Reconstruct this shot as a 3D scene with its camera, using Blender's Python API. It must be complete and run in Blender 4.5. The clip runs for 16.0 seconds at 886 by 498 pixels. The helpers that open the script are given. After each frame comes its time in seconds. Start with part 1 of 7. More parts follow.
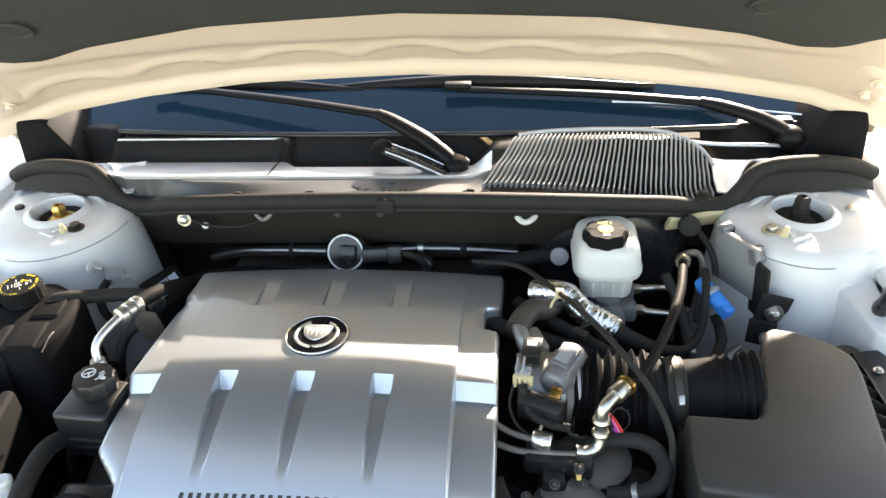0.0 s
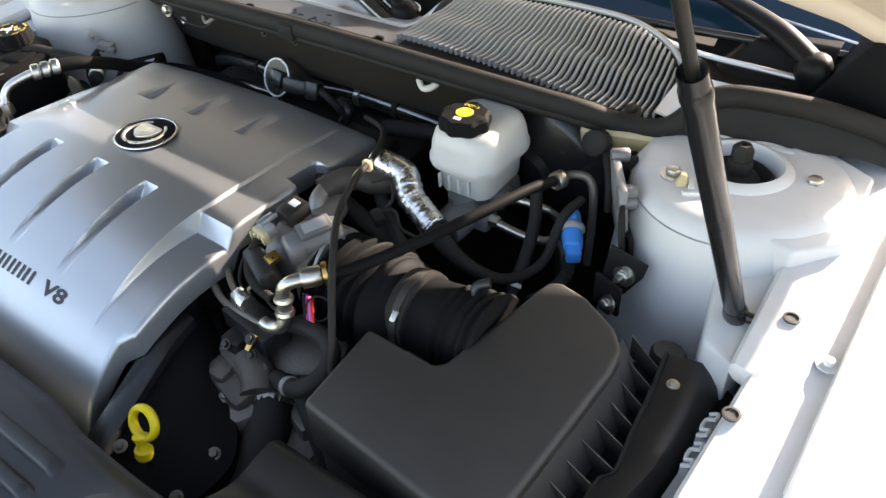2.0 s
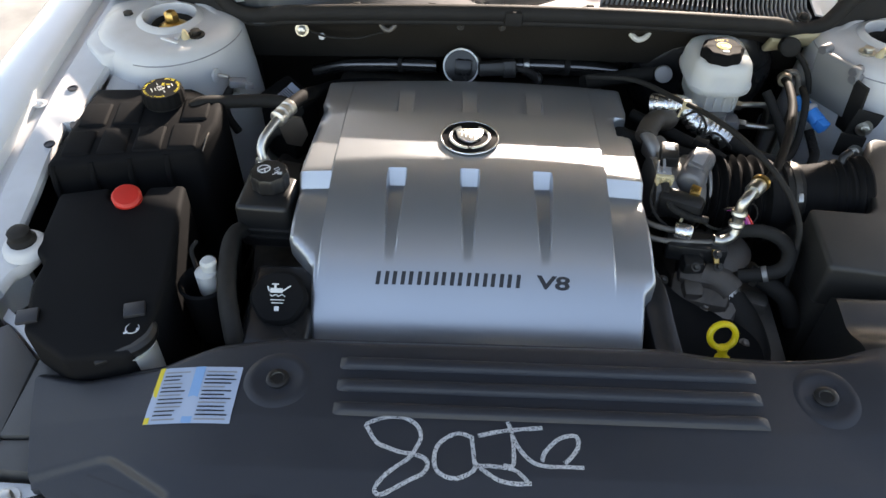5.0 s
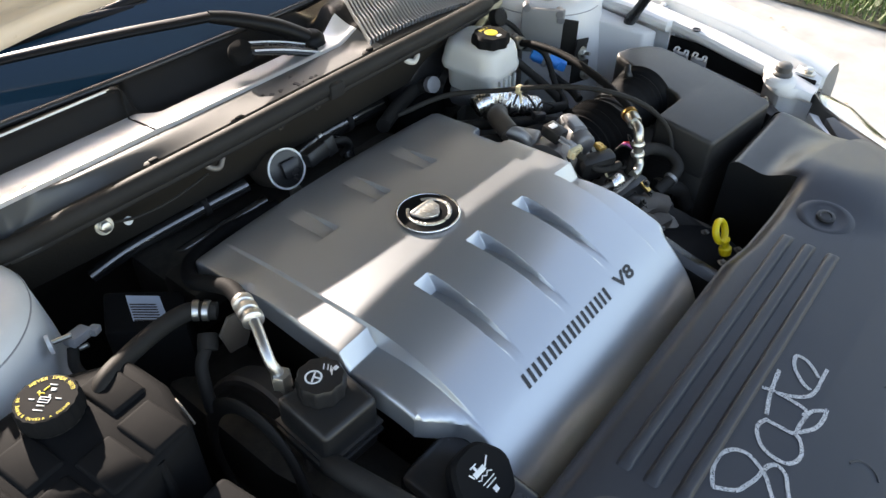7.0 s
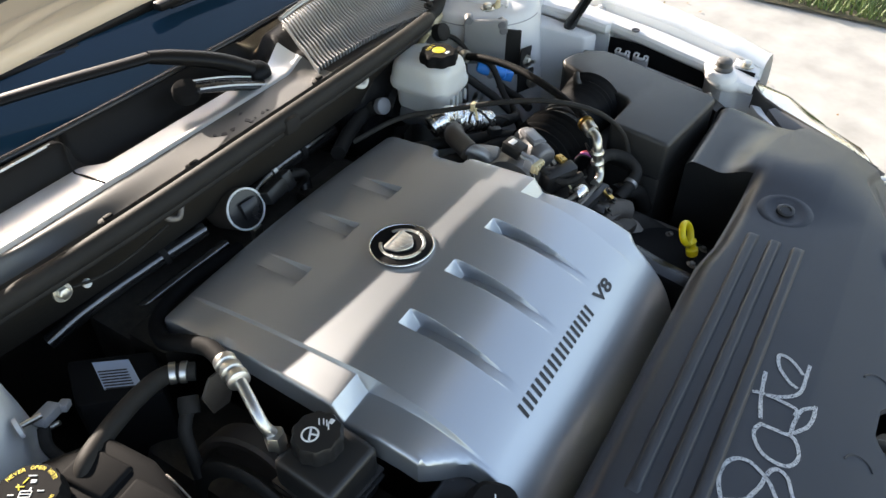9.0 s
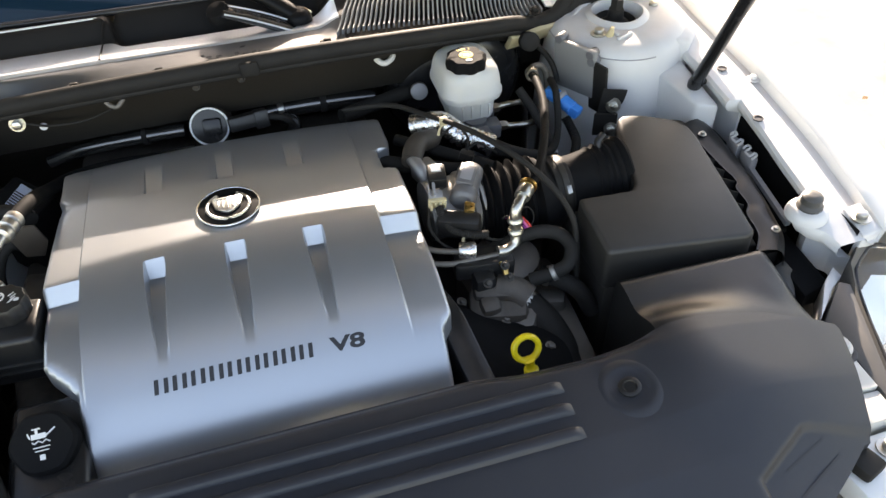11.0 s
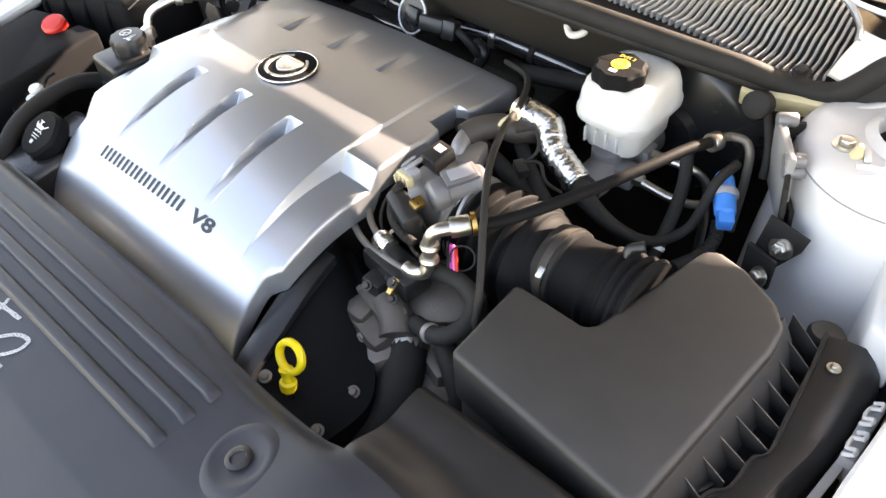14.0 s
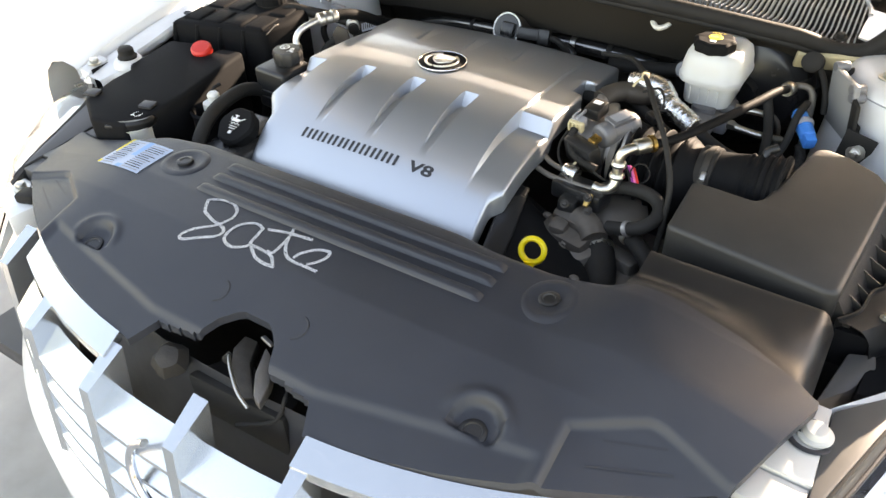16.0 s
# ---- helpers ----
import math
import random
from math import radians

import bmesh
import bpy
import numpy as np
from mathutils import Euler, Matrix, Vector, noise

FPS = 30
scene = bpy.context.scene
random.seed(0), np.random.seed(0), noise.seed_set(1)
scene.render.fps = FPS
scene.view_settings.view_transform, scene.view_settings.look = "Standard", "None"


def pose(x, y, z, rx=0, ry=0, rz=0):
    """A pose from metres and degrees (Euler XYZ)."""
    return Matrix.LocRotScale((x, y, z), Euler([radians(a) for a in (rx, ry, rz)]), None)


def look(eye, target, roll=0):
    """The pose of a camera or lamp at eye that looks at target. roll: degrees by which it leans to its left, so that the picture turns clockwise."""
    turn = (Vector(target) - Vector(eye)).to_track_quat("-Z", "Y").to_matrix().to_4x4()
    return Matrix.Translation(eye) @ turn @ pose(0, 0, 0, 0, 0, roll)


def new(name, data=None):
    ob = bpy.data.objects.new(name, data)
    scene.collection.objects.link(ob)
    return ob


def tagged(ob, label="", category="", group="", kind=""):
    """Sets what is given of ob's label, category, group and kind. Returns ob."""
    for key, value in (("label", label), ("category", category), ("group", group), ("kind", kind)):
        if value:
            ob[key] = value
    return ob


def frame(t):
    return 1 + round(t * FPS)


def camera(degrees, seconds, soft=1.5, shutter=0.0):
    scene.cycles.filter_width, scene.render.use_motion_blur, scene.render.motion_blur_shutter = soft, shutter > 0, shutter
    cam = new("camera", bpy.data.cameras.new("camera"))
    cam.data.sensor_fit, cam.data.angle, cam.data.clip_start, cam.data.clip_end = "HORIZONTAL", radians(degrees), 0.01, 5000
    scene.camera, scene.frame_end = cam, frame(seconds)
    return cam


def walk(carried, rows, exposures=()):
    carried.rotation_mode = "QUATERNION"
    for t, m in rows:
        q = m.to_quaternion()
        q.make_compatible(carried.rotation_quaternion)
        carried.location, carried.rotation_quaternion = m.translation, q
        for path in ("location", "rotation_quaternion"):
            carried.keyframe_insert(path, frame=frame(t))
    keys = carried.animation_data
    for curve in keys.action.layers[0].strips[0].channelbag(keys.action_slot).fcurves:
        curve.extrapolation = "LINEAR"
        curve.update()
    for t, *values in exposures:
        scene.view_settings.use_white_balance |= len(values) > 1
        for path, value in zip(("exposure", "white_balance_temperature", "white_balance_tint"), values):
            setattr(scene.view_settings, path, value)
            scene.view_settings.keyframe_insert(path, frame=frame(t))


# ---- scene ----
# camera and walk
cam = camera(61.0, 16.0)
ROWS = [
    (0, 0.2750, -0.7914, 1.6218, 56.89, 2.83, 5.04),
    (0.5, 0.4778, -0.7817, 1.5792, 57.19, 2.91, 9.38),
    (1, 0.6889, -0.6977, 1.5469, 56.83, 3.22, 17.61),
    (1.5, 0.8217, -0.5486, 1.5093, 55.67, 3.51, 32.34),
    (2, 0.8883, -0.4854, 1.4975, 49.59, 3.16, 35.25),
    (2.5, 0.8996, -0.4967, 1.5003, 45.85, 2.61, 30.57),
    (3, 0.8482, -0.6084, 1.5206, 45.96, 1.66, 22.70),
    (3.5, 0.7272, -0.7971, 1.5502, 46.30, 1.45, 19.54),
    (4, 0.4909, -1.0037, 1.5947, 45.99, 1.08, 15.64),
    (4.5, 0.2561, -1.0130, 1.6281, 45.37, 0.68, 11.11),
    (4.7, 0.1447, -0.9831, 1.6359, 45.24, 0.23, 8.02),
    (6.8, -0.5937, -0.5612, 1.5950, 48.75, -1.23, -46.11),
    (7, -0.6198, -0.5058, 1.5869, 49.00, -1.11, -51.16),
    (7.5, -0.6458, -0.4143, 1.5778, 49.16, -0.87, -57.68),
    (8, -0.6655, -0.3532, 1.5709, 48.99, -0.80, -58.51),
    (8.5, -0.6487, -0.3623, 1.5864, 48.95, -0.50, -58.38),
    (9, -0.6158, -0.4370, 1.6076, 48.84, -0.34, -58.32),
    (9.5, -0.5223, -0.5681, 1.6270, 48.56, -0.27, -56.08),
    (9.7, -0.4609, -0.6339, 1.6420, 48.35, -0.23, -52.12),
    (11.8, 0.3557, -0.8640, 1.6320, 45.39, 2.41, 4.10),
    (12, 0.4028, -0.8622, 1.6283, 45.31, 2.42, 7.98),
    (12.5, 0.5294, -0.8211, 1.6050, 45.29, 2.88, 16.58),
    (13, 0.6809, -0.6968, 1.5530, 45.45, 3.68, 32.60),
    (13.5, 0.7823, -0.5957, 1.5213, 45.35, 3.68, 35.82),
    (14, 0.8086, -0.5215, 1.5046, 45.33, 3.65, 42.09),
    (14.5, 0.8364, -0.5060, 1.5279, 46.36, 3.35, 42.57),
    (15, 0.8384, -0.5627, 1.5343, 51.09, 2.75, 39.02),
    (15.5, 0.7832, -0.7967, 1.5299, 51.72, 1.66, 31.47),
    (16, 0.6820, -1.0327, 1.5228, 51.50, 1.77, 32.75),
]
LIGHT = [(0.0, 2.68, 8500, 15), (0.5, 2.55, 8500, 15), (1.0, 2.05, 8300, 17), (1.5, 2.05, 8300, 18), (2.0, 2.25, 8300, 18), (3.0, 1.95, 8200, 16), (3.5, 1.55, 8200, 18), (4.5, 1.8, 8200, 18), (4.7, 1.85, 8100, 18),
         (6.8, 2.12, 7800, 17), (8.0, 2.18, 7800, 17), (9.5, 1.95, 7900, 15), (11.8, 2.5, 9000, 22), (12.5, 2.8, 9200, 23), (14.5, 3.22, 9300, 24), (15.4, 3.08, 9400, 22), (16.0, 2.78, 9600, 20)]
walk(cam, [(t, pose(x, y, z, rx, ry, rz)) for t, x, y, z, rx, ry, rz in ROWS], exposures=LIGHT)

# world, sun and exposure: low sun behind the car, a little to the driver's side
SUN_EL, SUN_AZ = 19.4, 16.0          # degrees; azimuth from +y towards +x
world = bpy.data.worlds.new("sky")
scene.world = world
world.use_nodes = True
wn = world.node_tree.nodes
sky = wn.new("ShaderNodeTexSky")
sky.sky_type, sky.sun_disc = "NISHITA", False
sky.air_density, sky.dust_density = 1.0, 1.0
sky.sun_elevation, sky.sun_rotation = radians(SUN_EL), radians(SUN_AZ)
world.node_tree.links.new(sky.outputs[0], wn["Background"].inputs[0])
wn["Background"].inputs[1].default_value = 0.15
sun = new("sun", bpy.data.lights.new("sun", "SUN"))
sun.data.energy, sun.data.angle, sun.data.color = 4.0, radians(0.6), (1.0, 0.992, 0.975)
SUN_DIR = Vector((math.sin(radians(SUN_AZ)) * math.cos(radians(SUN_EL)),
                  math.cos(radians(SUN_AZ)) * math.cos(radians(SUN_EL)), math.sin(radians(SUN_EL))))
sun.matrix_world = look(SUN_DIR * 20, (0, 0, 0))


# ---------------------------------------------------------------- materials
def material(name, color, rough=0.5, metal=0.0, var=0.15, scale=8.0, bump=0.0, bump_scale=400.0,
             coat=0.0, rough_var=0.08, dust=0.0, transmission=0.0, ior=1.45, flake=0.0, spec=0.5, sub=0.0):
    m = bpy.data.materials.new(name)
    m.use_nodes = True
    nt = m.node_tree
    n, l = nt.nodes, nt.links
    b = n["Principled BSDF"]
    b.inputs["Metallic"].default_value = metal
    b.inputs["Coat Weight"].default_value = coat
    b.inputs["Coat Roughness"].default_value = 0.08
    b.inputs["Transmission Weight"].default_value = transmission
    b.inputs["IOR"].default_value = ior
    b.inputs["Specular IOR Level"].default_value = spec
    if sub:
        b.inputs["Subsurface Weight"].default_value = sub
        b.inputs["Subsurface Radius"].default_value = (0.02, 0.018, 0.014)
    co = n.new("ShaderNodeTexCoord")
    big = n.new("ShaderNodeTexNoise")
    big.inputs["Scale"].default_value, big.inputs["Detail"].default_value = scale, 6
    l.new(co.outputs["Object"], big.inputs["Vector"])
    fine = n.new("ShaderNodeTexNoise")
    fine.inputs["Scale"].default_value, fine.inputs["Detail"].default_value = bump_scale, 3
    l.new(co.outputs["Object"], fine.inputs["Vector"])
    mix = n.new("ShaderNodeMix")
    mix.data_type = "RGBA"
    dark = [c * (1 - var) for c in color]
    lite = [min(1, c * (1 + var)) for c in color]
    mix.inputs[6].default_value, mix.inputs[7].default_value = (*dark, 1), (*lite, 1)
    l.new(big.outputs["Fac"], mix.inputs["Factor"])
    out = mix.outputs[2]
    if dust:
        geo = n.new("ShaderNodeNewGeometry")
        sep = n.new("ShaderNodeSeparateXYZ")
        l.new(geo.outputs["Normal"], sep.inputs[0])
        patch = n.new("ShaderNodeTexNoise")
        patch.inputs["Scale"].default_value, patch.inputs["Detail"].default_value = scale * 3.1, 8
        l.new(co.outputs["Object"], patch.inputs["Vector"])
        mul = n.new("ShaderNodeMath")
        mul.operation, mul.use_clamp = "MULTIPLY", True
        l.new(sep.outputs["Z"], mul.inputs[0])
        l.new(patch.outputs["Fac"], mul.inputs[1])
        amt = n.new("ShaderNodeMath")
        amt.operation = "MULTIPLY"
        l.new(mul.outputs[0], amt.inputs[0])
        amt.inputs[1].default_value = dust
        dm = n.new("ShaderNodeMix")
        dm.data_type = "RGBA"
        dm.inputs[7].default_value = (0.30, 0.26, 0.21, 1)
        l.new(amt.outputs[0], dm.inputs["Factor"])
        l.new(out, dm.inputs[6])
        out = dm.outputs[2]
    l.new(out, b.inputs["Base Color"])
    rr = n.new("ShaderNodeMapRange")
    rr.inputs["To Min"].default_value = max(0.02, rough - rough_var)
    rr.inputs["To Max"].default_value = min(1, rough + rough_var)
    l.new(big.outputs["Fac"], rr.inputs["Value"])
    l.new(rr.outputs[0], b.inputs["Roughness"])
    if bump:
        bp = n.new("ShaderNodeBump")
        bp.inputs["Strength"].default_value, bp.inputs["Distance"].default_value = bump, 0.001
        l.new(fine.outputs["Fac"], bp.inputs["Height"])
        l.new(bp.outputs[0], b.inputs["Normal"])
    return m


SILVER = material("silver_satin_paint", (0.455, 0.48, 0.51), 0.38, 0.80, 0.04, 5, 0.04, 1500, rough_var=0.03, coat=0.5)
PLASTIC = material("black_textured_plastic", (0.012, 0.0120, 0.0125), 0.37, 0, 0.25, 9, 0.12, 1800, dust=0.04, rough_var=0.07, spec=0.55)
BELLP = material("black_bellows_rubber", (0.0075, 0.0075, 0.008), 0.62, 0, 0.25, 15, 0.15, 900, spec=0.09)
CANB = material("dull_brown_plastic", (0.050, 0.040, 0.033), 0.5, 0, 0.3, 20, 0.3, 500, dust=0.1)
ABOXP = material("matte_airbox_plastic", (0.026, 0.0243, 0.0225), 0.50, 0, 0.22, 9, 0.18, 1800, dust=0.06, rough_var=0.07, spec=0.6)
SHIELDP = material("dark_shield_plastic", (0.022, 0.0250, 0.032), 0.43, 0, 0.2, 6, 0.2, 1500, dust=0.04, rough_var=0.08)
GLOSSB = material("glossy_black_plastic", (0.014, 0.014, 0.015), 0.25, 0, 0.25, 12, 0.05, 800, dust=0.05)
RUBBER = material("black_rubber", (0.021, 0.020, 0.019), 0.62, 0, 0.3, 20, 0.25, 900, dust=0.05, spec=0.15)
COWLB = material("black_cowl_plastic", (0.011, 0.0105, 0.0105), 0.45, 0, 0.25, 7, 0.3, 900, dust=0.02, spec=0.10)
PIPE = material("dark_polished_pipe", (0.16, 0.155, 0.15), 0.16, 0.9, 0.3, 14, 0.05, 500)
BLADE = material("bright_grille_finish", (0.56, 0.585, 0.60), 0.24, 0.85, 0.04, 8, 0.02, 600, dust=0.06)
PEWTER = material("pewter_relief", (0.72, 0.71, 0.68), 0.32, 0.9, 0.12, 90, 0.3, 900)
# pale part-metal colour that carries the sun's glare on the black cowl
COWL_GLARE = material("glare_cowl_plastic", (0.60, 0.62, 0.64), 0.36, 0.45, 0.12, 7, 0.04, 900, dust=0.0, spec=1.0, coat=0.4)
COWL_GLARE.node_tree.nodes["Principled BSDF"].inputs["Coat Weight"].default_value = 1.0
COWL_GLARE.node_tree.nodes["Principled BSDF"].inputs["Coat Roughness"].default_value = 0.27
# shaded copy of the strip's plastic: the dark is put into its colour
COWL_SHADE = material("shaded_dusty_shelf", (0.065, 0.066, 0.067), 0.40, 0, 0.25, 7, 0.05, 900, dust=0.06, spec=0.5)
# the slats are black plastic; their sun glint is put into this pale grey
GRATE_GLINT = material("glint_grate_plastic", (0.30, 0.30, 0.295), 0.24, 0, 0.2, 12, 0.05, 800, spec=1.0, coat=0.8)
WIPERB = material("black_wiper_paint", (0.007, 0.007, 0.0075), 0.42, 0, 0.2, 12, 0.05, 800, spec=0.18)
MATTT = material("matt_tank_plastic", (0.009, 0.009, 0.0095), 0.72, 0, 0.25, 9, 0.2, 1500, spec=0.07)
PAINTG = material("grey_module_paint", (0.23, 0.228, 0.225), 0.5, 0, 0.08, 20, 0.1, 500)
TANKP = material("black_tank_plastic", (0.010, 0.010, 0.0105), 0.70, 0, 0.25, 9, 0.2, 1500, spec=0.07)
REFLP = material("lamp_reflector", (0.80, 0.82, 0.84), 0.32, 0.3, 0.05, 20, 0.0)
CASTL = material("grey_cast_metal", (0.17, 0.17, 0.178), 0.48, 0.35, 0.18, 30, 0.4, 400, dust=0.15)
BRKTP = material("pale_bracket_paint", (0.62, 0.60, 0.55), 0.42, 0, 0.08, 12, 0.1, 500, dust=0.15)
TRIMG = material("dark_grey_trim", (0.075, 0.073, 0.07), 0.42, 0, 0.15, 12, 0.1, 700, dust=0.1)
WALLP = material("firewall_insulation", (0.020, 0.0165, 0.013), 0.62, 0, 0.35, 9, 0.5, 300, dust=0.12)
DARK = material("grimy_dark_metal", (0.028, 0.026, 0.024), 0.5, 0.5, 0.5, 22, 0.4, 250, dust=0.25)
CAST = material("cast_aluminium", (0.36, 0.35, 0.34), 0.5, 0.8, 0.35, 25, 0.5, 350, dust=0.25)
CASTB = material("grimy_brown_casting", (0.075, 0.064, 0.056), 0.6, 0.3, 0.5, 22, 0.5, 300, dust=0.3)
CASTD = material("dirty_cast_aluminium", (0.17, 0.155, 0.14), 0.55, 0.6, 0.5, 18, 0.5, 300, dust=0.3)
ALU = material("bright_aluminium_tube", (0.62, 0.61, 0.59), 0.38, 1.0, 0.15, 30, 0.1, 500)
STEEL = material("zinc_steel", (0.55, 0.53, 0.48), 0.32, 1.0, 0.2, 60, 0.1, 700)
CHROME = material("chrome", (0.86, 0.86, 0.87), 0.10, 1.0, 0.05, 30, 0.0, rough_var=0.03)
WHITE = material("white_body_paint", (0.80, 0.80, 0.78), 0.25, 0, 0.03, 4, 0.03, 900, coat=0.6, dust=0.08)
ECOAT = material("white_inner_paint", (0.66, 0.66, 0.66), 0.42, 0, 0.10, 9, 0.12, 500, dust=0.35, coat=0.15)
CREAM = material("cream_hood_underside_paint", (0.83, 0.67, 0.51), 0.30, 0, 0.04, 4, 0.03, 900, coat=0.5)
PAD = material("hood_insulation_felt", (0.045, 0.046, 0.04), 0.85, 0, 0.25, 14, 0.6, 350)
RESERV = material("milky_reservoir_plastic", (0.60, 0.60, 0.575), 0.34, 0, 0.06, 18, 0.1, 600, sub=0.35, dust=0.08)
YELLOW = material("yellow_plastic", (0.83, 0.62, 0.02), 0.35, 0, 0.08, 30, 0.05, 700, dust=0.05)
BLUE = material("blue_plastic", (0.010, 0.24, 0.70), 0.38, 0, 0.12, 30, 0.1, 700)
RED = material("red_plastic", (0.62, 0.03, 0.02), 0.4, 0, 0.1, 30, 0.05, 700)
ORANGE = material("amber_plastic", (0.75, 0.28, 0.03), 0.25, 0, 0.1, 30)
BEIGE = material("beige_connector_plastic", (0.55, 0.46, 0.28), 0.45, 0, 0.1, 30, 0.05, 700)
GREYP = material("grey_plastic", (0.30, 0.30, 0.31), 0.45, 0, 0.12, 25, 0.1, 700, dust=0.1)
BRASS = material("brass_plating", (0.66, 0.42, 0.14), 0.3, 1.0, 0.2, 60, 0.1, 500)
FOIL = material("crumpled_foil", (0.80, 0.79, 0.77), 0.26, 1.0, 0.10, 60, 1.0, 210, rough_var=0.1)
PRINTW = material("white_print", (0.75, 0.75, 0.74), 0.6, 0, 0.06, 40)
PRINTY = material("yellow_print", (0.80, 0.62, 0.05), 0.6, 0, 0.05, 40)
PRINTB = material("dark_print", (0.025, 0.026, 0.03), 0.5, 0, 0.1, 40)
PRINTC = material("blue_print", (0.22, 0.42, 0.68), 0.55, 0, 0.05, 40)
PAPER = material("label_paper", (0.42, 0.50, 0.62), 0.55, 0, 0.06, 40)
CHALK = material("chalk", (0.56, 0.56, 0.56), 0.95, 0, 0.35, 300, 0.8, 1500)


def broken(m, scale, lo, hi):
    """Lets the surface below show through in grains, like chalk on rough plastic."""
    nt = m.node_tree
    co = nt.nodes.new("ShaderNodeTexCoord")
    no = nt.nodes.new("ShaderNodeTexNoise")
    no.inputs["Scale"].default_value, no.inputs["Detail"].default_value = scale, 4
    mr = nt.nodes.new("ShaderNodeMapRange")
    mr.inputs["From Min"].default_value, mr.inputs["From Max"].default_value = lo, hi
    nt.links.new(co.outputs["Object"], no.inputs["Vector"])
    nt.links.new(no.outputs["Fac"], mr.inputs["Value"])
    nt.links.new(mr.outputs[0], nt.nodes["Principled BSDF"].inputs["Alpha"])


broken(CHALK, 650, 0.30, 0.52)
# opaque tinted glass; the sky's blue reflection is put into its base colour
GLASS = material("sky_coloured_glass", (0.007, 0.024, 0.042), 0.04, 0, 0.02, 3, 0.0, rough_var=0.02, ior=1.52, spec=0.16)
LENS = material("clear_lens", (0.9, 0.93, 0.95), 0.05, 0, 0.02, 3, 0.0, rough_var=0.03, transmission=1.0, ior=1.3)
VIOLET = material("violet_wire", (0.35, 0.04, 0.28), 0.45, 0, 0.1, 30)
PINK = material("pink_wire", (0.75, 0.15, 0.35), 0.45, 0, 0.1, 30)
CONCRETE = material("concrete_driveway", (0.30, 0.295, 0.27), 0.85, 0, 0.55, 5.0, 0.6, 60)
GRASS = material("grass_blades", (0.075, 0.12, 0.03), 0.6, 0, 0.5, 3, 0.0)
SOIL = material("lawn_soil", (0.10, 0.085, 0.05), 0.9, 0, 0.4, 6, 0.5, 60)

# ---------------------------------------------------------------- mesh helpers
ORIGIN = {}
XC = 0.095                      # the car's centre line


def mir(x):
    return 2 * XC - x


def wide(p):
    """From the drawing's width to the car's true width."""
    return Vector((p[0] * 1.02 - 0.004, p[1], p[2]))


def thing(name, loc, label, category, group="", kind=""):
    ob = new(name)
    ob.empty_display_size = 0.05
    ob.location = wide(loc)
    ORIGIN[ob] = wide(loc)
    return tagged(ob, label, category, group, kind)


def part(name, bm, mat, parent=None, label="", sharp=38.0, category="", kind="", group=""):
    o = ORIGIN.get(parent, Vector((0, 0, 0)))
    me = bpy.data.meshes.new(name)
    bmesh.ops.remove_doubles(bm, verts=bm.verts, dist=1e-5)
    bmesh.ops.recalc_face_normals(bm, faces=bm.faces)
    for v in bm.verts:
        v.co = wide(v.co) - o
    bm.to_mesh(me)
    bm.free()
    me.polygons.foreach_set("use_smooth", [True] * len(me.polygons))
    me.set_sharp_from_angle(angle=radians(sharp))
    me.materials.append(mat)
    ob = new(name, me)
    if parent is not None:
        ob.parent = parent
    ORIGIN[ob] = o
    return tagged(ob, label, category, group, kind)


def bevel_sharp(bm, width, seg=2, angle=30):
    if width <= 0:
        return bm
    bm.normal_update()
    es = [e for e in bm.edges if len(e.link_faces) == 2 and e.calc_face_angle(0) > radians(angle)]
    bmesh.ops.bevel(bm, geom=es, offset=width, segments=seg, profile=0.5, affect="EDGES", clamp_overlap=True)
    return bm


def box(c, s, bev=0.003, rot=(0, 0, 0), taper=1.0, seg=2):
    """A box with rounded edges; taper scales its top."""
    bm = bmesh.new()
    bmesh.ops.create_cube(bm, size=1)
    for v in bm.verts:
        k = taper if v.co.z > 0 else 1
        v.co = Vector((v.co.x * s[0] * k, v.co.y * s[1] * k, v.co.z * s[2]))
    bevel_sharp(bm, bev, seg)
    bmesh.ops.transform(bm, matrix=pose(*c, *rot), verts=bm.verts)
    return bm


def prism(poly, z0, z1, bev=0.003, seg=2, grow=0.0, top=None):
    """A prism over a polygon in plan; grow widens its foot; top(x, y) gives the upper height."""
    bm = bmesh.new()
    cx = sum(p[0] for p in poly) / len(poly)
    cy = sum(p[1] for p in poly) / len(poly)
    lo = [bm.verts.new((x + (x - cx) * grow, y + (y - cy) * grow, z0)) for x, y in poly]
    hi = [bm.verts.new((x, y, top(x, y) if top else z1)) for x, y in poly]
    bm.faces.new(lo[::-1])
    bm.faces.new(hi)
    for i in range(len(poly)):
        j = (i + 1) % len(poly)
        bm.faces.new((lo[i], lo[j], hi[j], hi[i]))
    bmesh.ops.recalc_face_normals(bm, faces=bm.faces)
    return bevel_sharp(bm, bev, seg)


def upright(poly, y0, y1, bev=0.003, seg=2):
    """A prism whose outline stands in x and -z, running along y."""
    bm = prism(poly, y0, y1, bev, seg)
    for v in bm.verts:
        x, mz, y = v.co
        v.co = (x, y, -mz)
    bmesh.ops.recalc_face_normals(bm, faces=bm.faces)
    return bm


def loft(rings, cap=True, closed=True):
    bm = bmesh.new()
    vs = [[bm.verts.new(p) for p in r] for r in rings]
    n = len(vs[0])
    for a, b in zip(vs, vs[1:]):
        for i in range(n if closed else n - 1):
            j = (i + 1) % n
            bm.faces.new((a[i], a[j], b[j], b[i]))
    if cap and closed:
        bm.faces.new(vs[0][::-1])
        bm.faces.new(vs[-1])
    return bm


